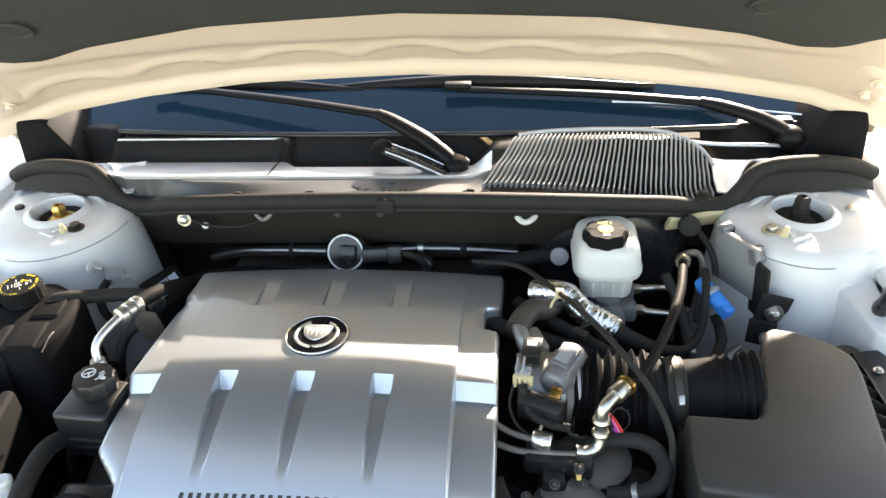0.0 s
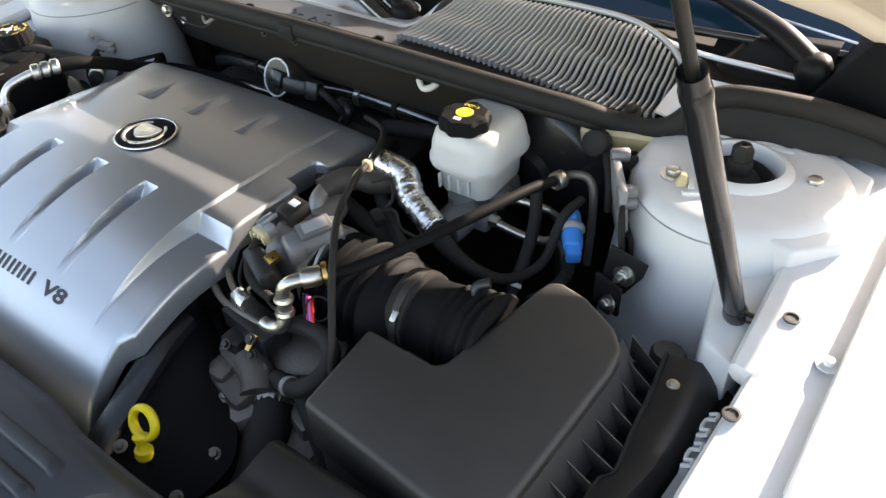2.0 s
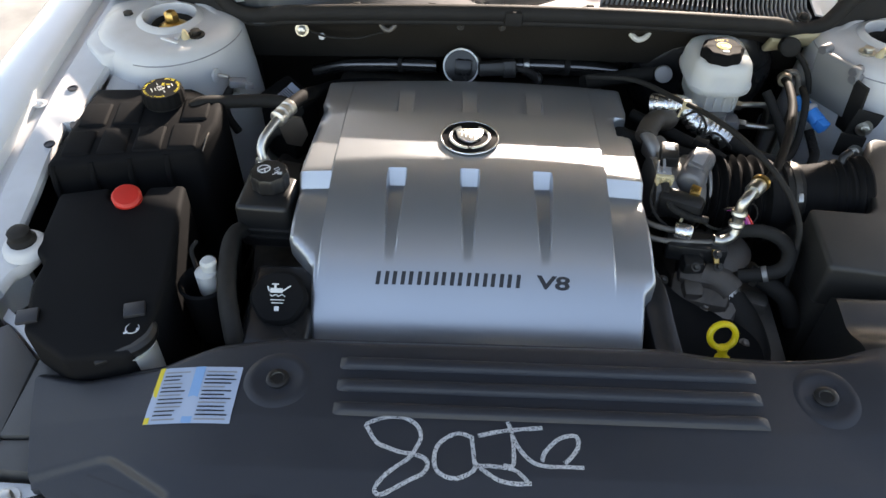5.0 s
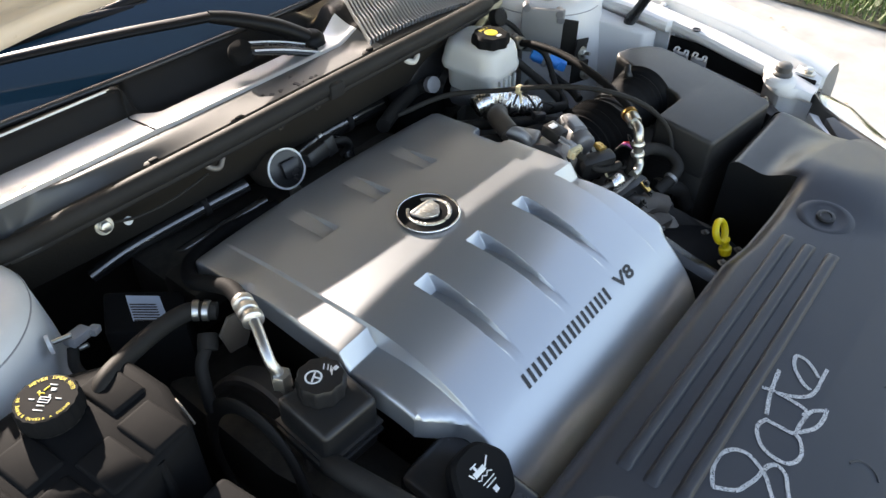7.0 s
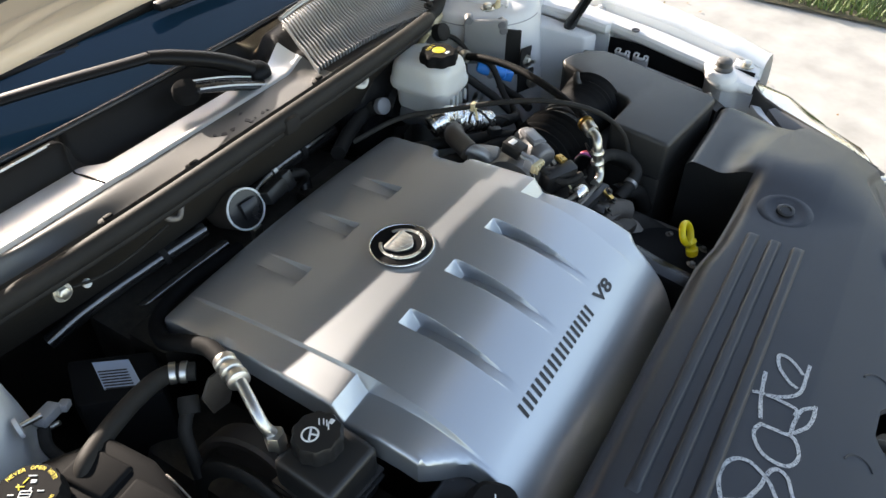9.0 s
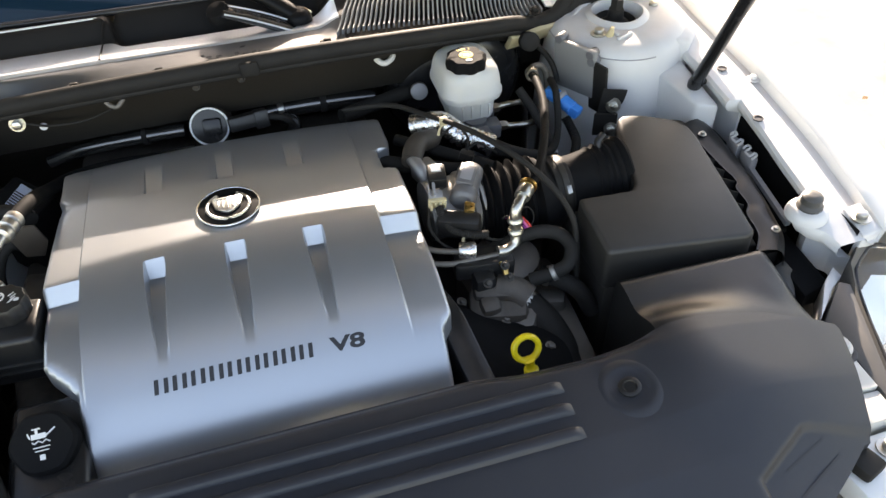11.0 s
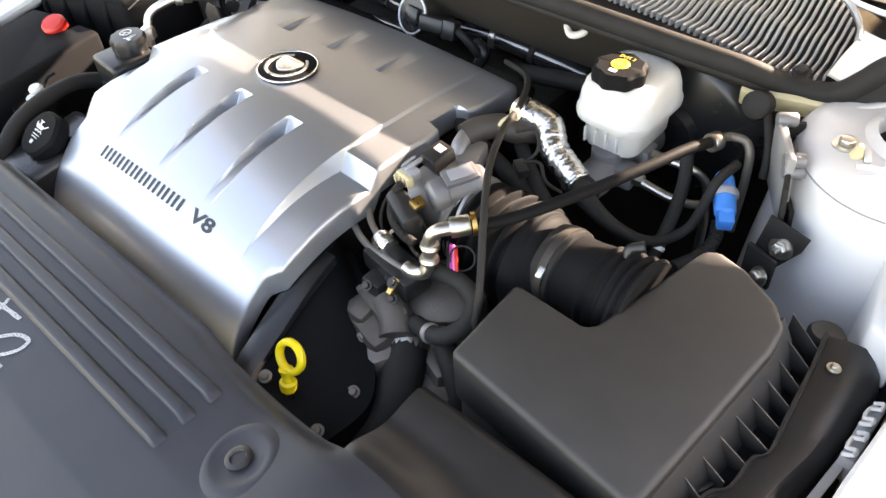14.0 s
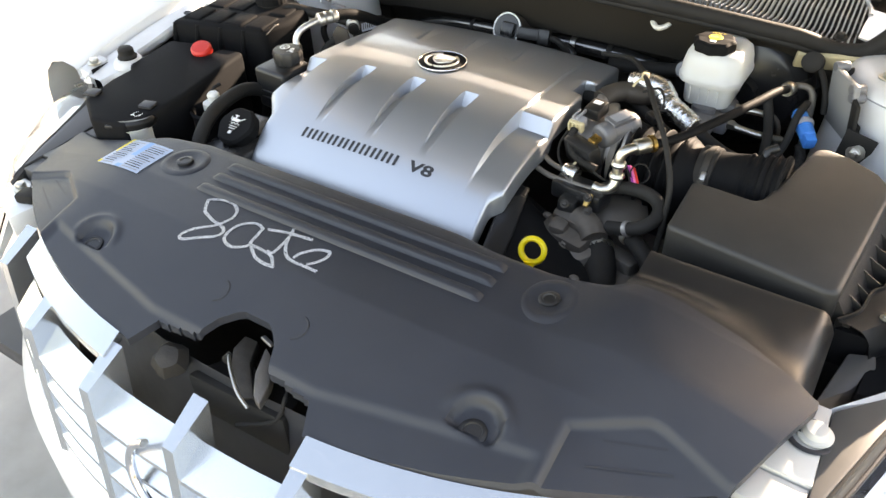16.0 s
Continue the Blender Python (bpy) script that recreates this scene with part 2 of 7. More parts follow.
def spline(pts, per=8):
    """A smooth line through the points."""
    p = [Vector(q) for q in pts]
    if len(p) < 3:
        return p
    p = [p[0] * 2 - p[1]] + p + [p[-1] * 2 - p[-2]]
    out = []
    for i in range(1, len(p) - 2):
        for k in range(per):
            t = k / per
            a, b, c, d = p[i - 1], p[i], p[i + 1], p[i + 2]
            out.append(0.5 * (2 * b + (c - a) * t + (2 * a - 5 * b + 4 * c - d) * t * t + (3 * b - a - 3 * c + d) * t ** 3))
    out.append(p[-2])
    return out


def tube(pts, r, n=14, per=8, wave=None, cap=True, flat=1.0):
    """A hose along a smooth line; r is one radius or one for each point; wave(s) changes it along the length."""
    line = spline(pts, per)
    m = len(line)
    rad = [r] * m if not isinstance(r, (list, tuple)) else [float(np.interp(i / (m - 1), np.linspace(0, 1, len(r)), r)) for i in range(m)]
    up = Vector((0, 0, 1))
    rings, s = [], 0.0
    d0 = (line[1] - line[0]).normalized()
    u = d0.cross(up if abs(d0.z) < 0.95 else Vector((1, 0, 0))).normalized()
    for i, c in enumerate(line):
        d = (line[min(i + 1, m - 1)] - line[max(i - 1, 0)]).normalized()
        u = (u - d * u.dot(d)).normalized()
        v = d.cross(u)
        if i:
            s += (c - line[i - 1]).length
        k = rad[i] * (wave(s) if wave else 1)
        rings.append([c + (u * math.cos(a) + v * math.sin(a) * flat) * k for a in (2 * math.pi * q / n for q in range(n))])
    return loft(rings, cap)


def lathe(prof, c, axis=(0, 0, 1), n=32, lobes=0, depth=0.0, squash=1.0):
    """A turned shape from (radius, height) pairs round an axis; lobes scallop its rim."""
    d = Vector(axis).normalized()
    q = Vector((0, 0, 1)).rotation_difference(d).to_matrix()
    rings = []
    for r, h in prof:
        ring = []
        for i in range(n):
            a = 2 * math.pi * i / n
            k = r * (1 - depth * (0.5 - 0.5 * math.cos(lobes * a))) if lobes else r
            ring.append(Vector(c) + q @ Vector((k * math.cos(a), k * math.sin(a) * squash, h)))
        rings.append(ring)
    return loft(rings)


def ring_mesh(c, r, w, axis=(0, 0, 1), n=40, a0=0, a1=360, flat=1.0):
    """A torus or an arc of one."""
    d = Vector(axis).normalized()
    q = Vector((0, 0, 1)).rotation_difference(d).to_matrix()
    full = a1 - a0 >= 360
    k = n if full else n + 1
    rings = []
    for i in range(k):
        a = radians(a0 + (a1 - a0) * i / n)
        e, f = Vector((math.cos(a), math.sin(a), 0)), Vector((0, 0, 1))
        rings.append([Vector(c) + q @ (e * (r + w * math.cos(b)) + f * w * flat * math.sin(b)) for b in (2 * math.pi * j / 10 for j in range(10))])
    if full:
        rings.append(rings[0])
    return loft(rings, not full)


def sheet(xs, ys, f, keep=None):
    """A surface over a grid: f(x, y) gives a point or None."""
    bm = bmesh.new()
    g = [[None] * len(ys) for _ in xs]
    for i, x in enumerate(xs):
        for j, y in enumerate(ys):
            p = f(x, y)
            if p is not None:
                g[i][j] = bm.verts.new(p)
    for i in range(len(xs) - 1):
        for j in range(len(ys) - 1):
            q = (g[i][j], g[i + 1][j], g[i + 1][j + 1], g[i][j + 1])
            if None not in q and (keep is None or keep((xs[i] + xs[i + 1]) / 2, (ys[j] + ys[j + 1]) / 2)):
                bm.faces.new(q)
    bmesh.ops.delete(bm, geom=[v for v in bm.verts if not v.link_faces], context="VERTS")
    return bm


def skirt(bm, drop, inward=0.0, only=None):
    """Turns the open edge of a surface down."""
    es = [e for e in bm.edges if len(e.link_faces) == 1 and (only is None or all(only(v.co) for v in e.verts))]
    new_geom = bmesh.ops.extrude_edge_only(bm, edges=es)["geom"]
    for v in new_geom:
        if isinstance(v, bmesh.types.BMVert):
            v.co.z -= drop
    return bm


def thick(bm, t):
    """Gives a surface its thickness, downwards."""
    bmesh.ops.recalc_face_normals(bm, faces=bm.faces)
    faces = list(bm.faces)
    if sum(f.normal.z * f.calc_area() for f in faces) < 0:
        bmesh.ops.reverse_faces(bm, faces=faces)
    bmesh.ops.solidify(bm, geom=faces, thickness=t)
    return bm


def merge(*bms):
    out = bmesh.new()
    for b in bms:
        me = bpy.data.meshes.new("tmp")
        b.to_mesh(me)
        b.free()
        out.from_mesh(me)
        bpy.data.meshes.remove(me)
    return out


def smooth01(t):
    t = min(1.0, max(0.0, t))
    return t * t * (3 - 2 * t)


def interp(x, tab):
    xs, ys = [p[0] for p in tab], [p[1] for p in tab]
    if xs[0] > xs[-1]:
        xs, ys = xs[::-1], ys[::-1]
    return float(np.interp(x, xs, ys))


def bolt(name, c, axis, r, parent=None, mat=None, label="", washer=1.6):
    """A hexagon bolt head on its washer."""
    h = r * 1.1
    bm = merge(lathe([(r * washer, 0), (r * washer, r * 0.3)], c, axis, 20),
               bevel_sharp(lathe([(r, r * 0.3), (r, h), (r * 0.85, h * 1.15)], c, axis, 6), r * 0.08, 1))
    return part(name, bm, mat or STEEL, parent, label)


def text_mesh(body, size, width, bold=0.0):
    """Letters in the built-in font, flat, their lower left at the origin, stretched to a width."""
    cu = bpy.data.curves.new("letters", "FONT")
    cu.body, cu.size, cu.extrude, cu.offset = body, size, 0.0, bold
    ob = bpy.data.objects.new("letters", cu)
    scene.collection.objects.link(ob)
    dg = bpy.context.evaluated_depsgraph_get()
    me = bpy.data.meshes.new_from_object(ob.evaluated_get(dg))
    bm = bmesh.new()
    bm.from_mesh(me)
    bpy.data.objects.remove(ob)
    x0, x1 = min(v.co.x for v in bm.verts), max(v.co.x for v in bm.verts)
    y0 = min(v.co.y for v in bm.verts)
    for v in bm.verts:
        v.co.x = (v.co.x - x0) * width / (x1 - x0)
        v.co.y -= y0
    return bm


def ribbon(pts, w, z, n=1, lift=0.0):
    """A flat painted line of width w on a surface z(x, y)."""
    bm = bmesh.new()
    line = spline([(p[0], p[1], 0) for p in pts], 6) if len(pts) > 2 else [Vector((p[0], p[1], 0)) for p in pts]
    left, right = [], []
    for i, c in enumerate(line):
        d = (line[min(i + 1, len(line) - 1)] - line[max(i - 1, 0)])
        d = d.normalized() if d.length > 0 else Vector((1, 0, 0))
        o = Vector((-d.y, d.x, 0)) * w / 2 * (1 + 0.25 * noise.noise(c * 300))
        a, b = c + o, c - o
        left.append(bm.verts.new((a.x, a.y, z(a.x, a.y) + lift)))
        right.append(bm.verts.new((b.x, b.y, z(b.x, b.y) + lift)))
    for i in range(len(line) - 1):
        bm.faces.new((left[i], right[i], right[i + 1], left[i + 1]))
    return bm

# ---------------------------------------------------------------- ground
part("ground", sheet([-400, -30, -8, -3, 0, 2, 3.85, 5, 8, 30, 400], [-400, -30, -8, -3, 0, 3, 8, 30, 400], lambda x, y: (x, y, 0.0)),
     CONCRETE, None, "pale stained concrete driveway under the car", category="driveway", kind="structure")


def lawn():
    rnd = random.Random(4)
    part("lawn", sheet([3.45 + 0.5 * i for i in range(13)], [-6 + 0.5 * i for i in range(33)],
                       lambda x, y: (x + 0.05 * noise.noise((x * 3, y * 3, 0)), y, 0.012 + 0.03 * (x > 3.5))),
         SOIL, None, "brown soil of the lawn edge beside the driveway", category="lawn", kind="structure")
    bm = bmesh.new()
    for _ in range(26000):
        x = 3.43 + abs(rnd.gauss(0, 1.0))
        y = rnd.uniform(-2.8, 2.8)
        h, a, w = rnd.uniform(0.03, 0.085), rnd.uniform(0, 6.28), rnd.uniform(0.003, 0.006)
        lean = rnd.uniform(0, 0.05)
        dx, dy = math.cos(a), math.sin(a)
        p = Vector((x, y, 0.03))
        q = p + Vector((-dy * lean, dx * lean, h))
        v = [bm.verts.new(p + Vector((dx * w, dy * w, 0))), bm.verts.new(p - Vector((dx * w, dy * w, 0))), bm.verts.new(q)]
        bm.faces.new(v)
    o = part("grass", bm, GRASS, None, "short green lawn grass with dry blades", category="grass", kind="stuff")
    leaf = bmesh.new()
    for _ in range(90):
        x, y, a, s = rnd.uniform(1.3, 4.6), rnd.uniform(-2, 2.0), rnd.uniform(0, 6.28), rnd.uniform(0.006, 0.02)
        z = 0.004 + (0.06 if x > 3.45 else 0)
        vs = [leaf.verts.new((x + s * math.cos(a + k), y + s * math.sin(a + k) * 0.7, z + rnd.uniform(0, 0.008))) for k in (0, 1.6, 3.1, 4.7)]
        leaf.faces.new(vs)
    part("dry_leaves", leaf, material("dry_leaf", (0.22, 0.13, 0.06), 0.8, 0, 0.4, 30), None,
         "scattered dry brown leaves on the driveway", category="leaves", kind="stuff")


lawn()

# ---------------------------------------------------------------- body shell
body = thing("car_body", (XC, 0.3, 0.0), "white car body shell around the open engine bay", "car")


def rail_z(y):
    return interp(y, [(0.6, 0.965), (0.45, 0.957), (0.12, 0.944), (-0.05, 0.926), (-0.2, 0.903), (-0.33, 0.872), (-0.45, 0.85)])


def rail_in(y):
    return interp(y, [(0.6, 0.80), (0.40, 0.80), (0.20, 0.80), (0.12, 0.80), (0.045, 0.80), (0.04, 0.818), (-0.018, 0.814), (-0.10, 0.808), (-0.165, 0.806), (-0.185, 0.778),
                      (-0.2, 0.768), (-0.212, 0.765), (-0.229, 0.775), (-0.242, 0.791), (-0.268, 0.80), (-0.36, 0.806)])


def rail_out(y):
    return interp(y, [(0.6, 0.885), (0.1, 0.872), (-0.1, 0.868), (-0.25, 0.858), (-0.36, 0.845)])


RY = sorted(set([0.6 - 0.02 * i for i in range(44)] + [-0.268] + [0.045, 0.04, -0.165, -0.172, -0.178, -0.185, -0.192, -0.2, -0.206, -0.212, -0.22, -0.229, -0.235, -0.242]))


def side(sx):
    """One side of the body: the rail that carries the fender, the fender and the strut tower."""
    fx = (lambda x: x) if sx > 0 else mir
    who = "driver's" if sx > 0 else "passenger's"
    # rail: top with an inner lip turned down, and a gutter outside
    prof = lambda y: [(rail_in(y) + 0.034, -0.30 if y > -0.13 else -0.09), (rail_in(y) + 0.030, -0.030), (rail_in(y) + 0.006, -0.022), (rail_in(y), -0.014), (rail_in(y), -0.005), (rail_in(y) + 0.004, 0.0),
                      (rail_in(y) + 0.03, 0.002), (rail_out(y) - 0.012, 0.001), (rail_out(y) - 0.008, -0.006), (rail_out(y), -0.010),
                      (rail_out(y) + 0.012, -0.010)]
    rings = [[(fx(x), y, rail_z(y) + dz) for x, dz in prof(y)] for y in RY]
    part("fender_rail", loft(rings, closed=False), ECOAT, body, "white painted inner fender rail, sunlit")
    # fender: lip, crown and flank
    def fprof(y):
        k = interp(y, [(0.6, 0.0), (0.1, 0.0), (-0.1, -0.012), (-0.25, -0.025), (-0.36, -0.04), (-0.5, -0.07)])
        o = rail_out(y) + 0.012
        return [(o, -0.010), (o + 0.002, 0.008), (o + 0.008, 0.013), (0.935 + k, 0.018), (0.975 + k, 0.008), (1.005 + k, -0.018),
                (1.025 + k, -0.06), (1.035 + k, -0.13), (1.038 + k, -0.25), (1.03 + k, -0.45), (1.01 + k, -0.66)]
    rings = [[(fx(x), y, rail_z(y) + dz) for x, dz in fprof(y)] for y in [1.2, 0.9] + RY[::-1]]
    part("fender", loft(rings, closed=False), WHITE, body, "glossy white front fender")
    # strut tower: a drum with a rounded shoulder, standing on the apron
    c = (fx(0.715), 0.300)
    def drum(k):
        r, z = k
        pts = []
        for i in range(48):
            a = 2 * math.pi * i / 48
            ex = r * (1.0 + 0.10 * max(0, math.cos(a) * sx))
            ey = r * (1.0 + 0.10 * max(0, -math.sin(a)))
            pts.append((c[0] + ex * math.cos(a), c[1] + ey * math.sin(a), z))
        return pts
    ks = [(0.042, 0.955), (0.042, 0.984), (0.044, 0.989), (0.049, 0.988), (0.055, 0.9815), (0.085, 0.980), (0.102, 0.978), (0.113, 0.972),
          (0.120, 0.960), (0.124, 0.93), (0.130, 0.88), (0.137, 0.80), (0.15, 0.60)]
    part("strut_tower", loft([drum(k) for k in ks], cap=False), ECOAT, body, "white painted strut tower with dust stains")
    # thin grey line drawn along the crease of the drum's shoulder
    ring = drum((0.1195, 0.9612))
    arc = [p for i, p in enumerate(ring) if (170 < i * 7.5 < 285 if sx > 0 else (255 < i * 7.5 < 360 or i == 0))]
    if sx < 0:
        arc = [p for i, p in enumerate(ring) if 250 < i * 7.5 < 358] + [ring[0]]
    part("sealant_seam", tube(arc, 0.0011, 6, 3), GREYP, body, "thin grey line along the shoulder's crease")
    part("tower_plate", prism([(fx(0.735), 0.400), (fx(0.80), 0.392), (fx(0.848), 0.375), (fx(0.850), 0.240), (fx(0.808), 0.192), (fx(0.775), 0.198), (fx(0.772), 0.30), (fx(0.755), 0.36)], 0.88, 0.97, 0.005, 3,
                              top=lambda x, y: 0.9815 - 0.16 * max(0.0, abs(x - XC) - 0.66) - 0.10 * max(0.0, 0.25 - y)), ECOAT, body, "white painted plate from the tower to the rail")
    # raised pad with a ridge on the tower's side, towards the rail
    part("tower_gusset", prism([(fx(0.735), 0.205), (fx(0.80), 0.245), (fx(0.80), 0.06), (fx(0.765), 0.075)][::1], 0.62, 0.92, 0.006,
                               top=lambda x, y: 0.935 - 0.10 * (0.25 - y)), ECOAT, body, "white painted gusset under the gas strut")
    # apron wall below the rail, near-black in place of the open dark there
    part("apron", sheet([0.0, 1.0], [0.10 - 0.06 * i for i in range(7)], lambda x, y: (fx(0.828 + 0.006 * x), y, 0.90 if x > 0.5 else 0.35)), TANKP, body, "near-black sheet in place of the open dark under the rail")
    part("apron_floor", prism([(fx(0.80), 0.55), (fx(0.80), 0.07), (fx(0.64), 0.09), (fx(0.60), 0.30), (fx(0.63), 0.55)], 0.58, 0.70, 0.01), ECOAT, body)
    # black skirt of the cowl seal over the tower, and the seam flange below it
    ends = [(0.600, 0.333, 0.972), (0.630, 0.340, 0.990), (0.648, 0.350, 1.012), (0.668, 0.360, 1.024), (0.70, 0.370, 1.026), (0.76, 0.390, 1.020), (0.82, 0.410, 1.006), (0.868, 0.428, 0.984)]
    part("cowl_end_cap", loft([[(fx(x), y + 0.03, z + 0.002), (fx(x), y + 0.004, z + 0.004), (fx(x), y - 0.008, z - 0.006), (fx(x), y - 0.014 - 0.010 * smooth01((x - 0.66) / 0.1), min(z - 0.02, 0.979)),
                                (fx(x), y + 0.004, min(z - 0.025, 0.968)), (fx(x), y + 0.03, min(z - 0.02, 0.97))] for x, y, z in ends]), RUBBER, body, "black rubber end piece of the cowl seal", sharp=60)
    part("seam_flange", tube([(fx(0.640), 0.322, 0.978), (fx(0.668), 0.348, 0.9825), (fx(0.71), 0.362, 0.983), (fx(0.748), 0.358, 0.981), (fx(0.772), 0.366, 0.978)], 0.006, 10, 6, flat=0.45), ECOAT, body, "pale welded flange under the seal")
    part("hinge_corner", upright([(fx(0.735), -0.985), (fx(0.752), -1.022), (fx(0.790), -1.080), (fx(0.800), -1.087), (fx(0.848), -1.087), (fx(0.856), -1.06), (fx(0.862), -0.965), (fx(0.76), -0.965)], 0.452, 0.60, 0.006, 3), BELLP, body, "black plastic corner trim beside the hinge")
    # nut and studs
    low = 0.0 if sx > 0 else 0.017
    part("strut_nut", merge(lathe([(0.027, 0.955), (0.026, 0.966), (0.015, 0.974), (0.013, 0.992 - low)], (*c, 0), n=24),
                            lathe([(0.0125, 0.985 - low), (0.0125, 1.006 - low), (0.008, 1.011 - low), (0.0045, 1.011 - low), (0.004, 1.003 - low)], (*c, 0), n=6)),
         RUBBER if sx > 0 else BRASS, body, "black strut nut in its well" if sx > 0 else "brass coloured strut nut in its well")
    part("strut_well", lathe([(0.0415, 0.945), (0.0415, 0.966), (0.036, 0.972), (0.032, 0.966), (0.028, 0.960), (0.002, 0.957)], (*c, 0), n=32), RUBBER, body, "black rubber strut mount")
    for bx, by, bz in ((0.795, 0.311, 0.975), (0.657, 0.245, 0.979), (0.69, 0.395, 0.979)):
        bolt("tower_bolt", (fx(bx), by, bz), (0, 0, 1), 0.009, body, STEEL if sx > 0 else DARK)
    part("tower_stud", lathe([(0.008, 0), (0.007, 0.004), (0.004, 0.016), (0.003, 0.02)], (fx(0.672), 0.233, 0.978), (0.1, -0.2, 1), 12), BEIGE, body)
    part("tower_tab", merge(box((fx(0.695), 0.222, 0.982), (0.035, 0.007, 0.004), 0.001, (0, 0, 25 * sx)),
                            box((fx(0.682), 0.236, 0.983), (0.007, 0.022, 0.004), 0.001, (0, 0, 20 * sx))), ECOAT, body)
    # holes and screws of the rail
    for x, y in ((0.832, 0.121), (0.821, -0.012)):
        part("rail_hole", lathe([(0.008, 0), (0.0085, 0.0022), (0.0062, 0.0024), (0.006, 0.0012), (0.001, 0.0010)], (fx(x), y, rail_z(y) + 0.0015), n=20), PRINTB, body)
    for y in (0.09, -0.235):
        bolt("fender_screw", (fx(rail_out(y) + 0.004), y, rail_z(y) - 0.006), (0, 0, 1), 0.006, body, ECOAT, washer=1.9)
    part("fender_tab", prism([(fx(0.838), -0.215), (fx(0.868), -0.212), (fx(0.872), -0.262), (fx(0.838), -0.266)], 0.86, 0.89, 0.003, top=lambda x, y: rail_z(y) + 0.006), ECOAT, body)
    part("lamp_lip", prism([(fx(0.722), -0.354), (fx(0.775), -0.308), (fx(0.80), -0.292), (fx(0.80), -0.272), (fx(0.77), -0.295)], 0.80, 0.852, 0.002), WHITE, body)
    bolt("fender_bolt", (fx(0.852), -0.237, rail_z(-0.237) + 0.006), (0, 0, 1), 0.009, body, STEEL)
    part("bumper_seat", lathe([(0.030, -0.004), (0.029, 0.004), (0.025, 0.010), (0.019, 0.012)], (fx(0.785), -0.206, rail_z(-0.199)), n=28), ECOAT, body, "white domed seat of the hood bumper")
    part("hood_bumper", lathe([(0.018, 0.010), (0.019, 0.016), (0.015, 0.020), (0.015, 0.030), (0.011, 0.034), (0.004, 0.035)], (fx(0.785), -0.206, rail_z(-0.199)), n=12),
         TRIMG if sx > 0 else RUBBER, body, "dark grey rubber hood bumper on the rail" if sx > 0 else "black rubber hood bumper on the rail")


side(1)
side(-1)

# firewall: upper brown panel under the cowl, then a recess
def seal_u(x):
    return (x - XC) / 0.52


def seal_y(x):
    return 0.245 + 0.088 * abs(seal_u(x)) ** 2.4


def seal_z(x):
    return 1.031 - 0.060 * abs(seal_u(x)) ** 2.2


FX = [XC + 0.56 * k / 20 for k in range(-20, 21)]
part("firewall", loft([[(x, seal_y(x) + dy, seal_z(x) + dz) for dy, dz in
                        ((0.035, 0.0), (0.012, -0.012), (0.020, -0.03), (0.045, -0.075), (0.06, -0.115), (0.10, -0.135), (0.135, -0.20), (0.15, -0.45), (0.10, -0.6))]
                       for x in FX], closed=False), WALLP, body, "dusty dark brown firewall with insulation")
# two added near-black sheets keep light out and stand in for deep shade
part("bay_floor", box((XC, -0.02, 0.46), (1.60, 1.25, 0.05), 0.01), PRINTB, body, "near-black sheet closing the bay below, in place of deep shade")
part("bulkhead", box((XC, 0.60, 0.62), (1.62, 0.03, 0.72), 0.01), PRINTB, body, "near-black sheet added behind the firewall to keep light out")
for sgn in (1, -1):
    part("side_closing", box((XC + sgn * 0.62, 0.44, 0.80), (0.20, 0.03, 0.36), 0.006), WALLP, body, "dark panel beside the firewall")
# plain unseen cabin that closes the car behind the glass
RX = [XC + 0.70 * k / 8 for k in range(-8, 9)]
# the roof's front edge is placed where it shades the rear cowl
part("roof", thick(loft([[(x, 1.47 + 0.10 * ((x - XC) / 0.7) ** 2, 1.420 - 0.015 * ((x - XC) / 0.7) ** 2), (x, 1.70, 1.440 - 0.05 * ((x - XC) / 0.7) ** 2), (x, 2.4, 1.45 - 0.05 * ((x - XC) / 0.7) ** 2),
                          (x, 3.0, 1.34 - 0.05 * ((x - XC) / 0.7) ** 2), (x, 3.7, 1.0), (x, 4.3, 0.98), (x, 4.32, 0.4)] for x in RX], closed=False), 0.01), WHITE, body, "white car roof")
for sgn in (1, -1):
    X = XC + sgn * 0.93
    part("cabin_side", loft([[(X, y, z0), (X - sgn * 0.02, y, z1)] for y, z0, z1 in ((1.18, 0.3, 0.93), (1.8, 0.3, 0.96), (3.0, 0.3, 0.98), (4.3, 0.35, 0.95))], closed=False), WHITE, body, "white car flank")
    part("pillar", tube([(XC + sgn * 0.80, 0.74, 1.03), (XC + sgn * 0.76, 1.1, 1.22), (XC + sgn * 0.70, 1.56, 1.385)], 0.03, 10), WHITE, body, "white windshield pillar")
part("radiator_support", box((XC, -0.47, 0.60), (1.36, 0.06, 0.44), 0.01), DARK, body, "dark radiator support")
for sgn in (1, -1):
    f = (lambda x: x) if sgn > 0 else mir
    part("frame_rail", box((f(0.66), -0.12, 0.60), (0.12, 0.75, 0.12), 0.012), DARK, body)
bolt("firewall_stud", (-0.295, 0.288, 0.972), (0, -1, 0.25), 0.008, body, STEEL, washer=1.5)
part("firewall_plug", lathe([(0.006, 0), (0.006, 0.003), (0.002, 0.004)], (-0.262, 0.292, 0.958), (0, -1, 0.25), 16), ECOAT, body)
part("firewall_hook", merge(tube([(0.268, 0.290, 1.0), (0.270, 0.280, 0.985), (0.283, 0.272, 0.978), (0.298, 0.278, 0.984), (0.300, 0.29, 0.995)], 0.005)), BRKTP, body)
part("firewall_hook", merge(tube([(-0.155, 0.262, 1.012), (-0.152, 0.255, 1.0), (-0.14, 0.250, 0.995), (-0.128, 0.256, 1.003)], 0.004)), CASTD, body)
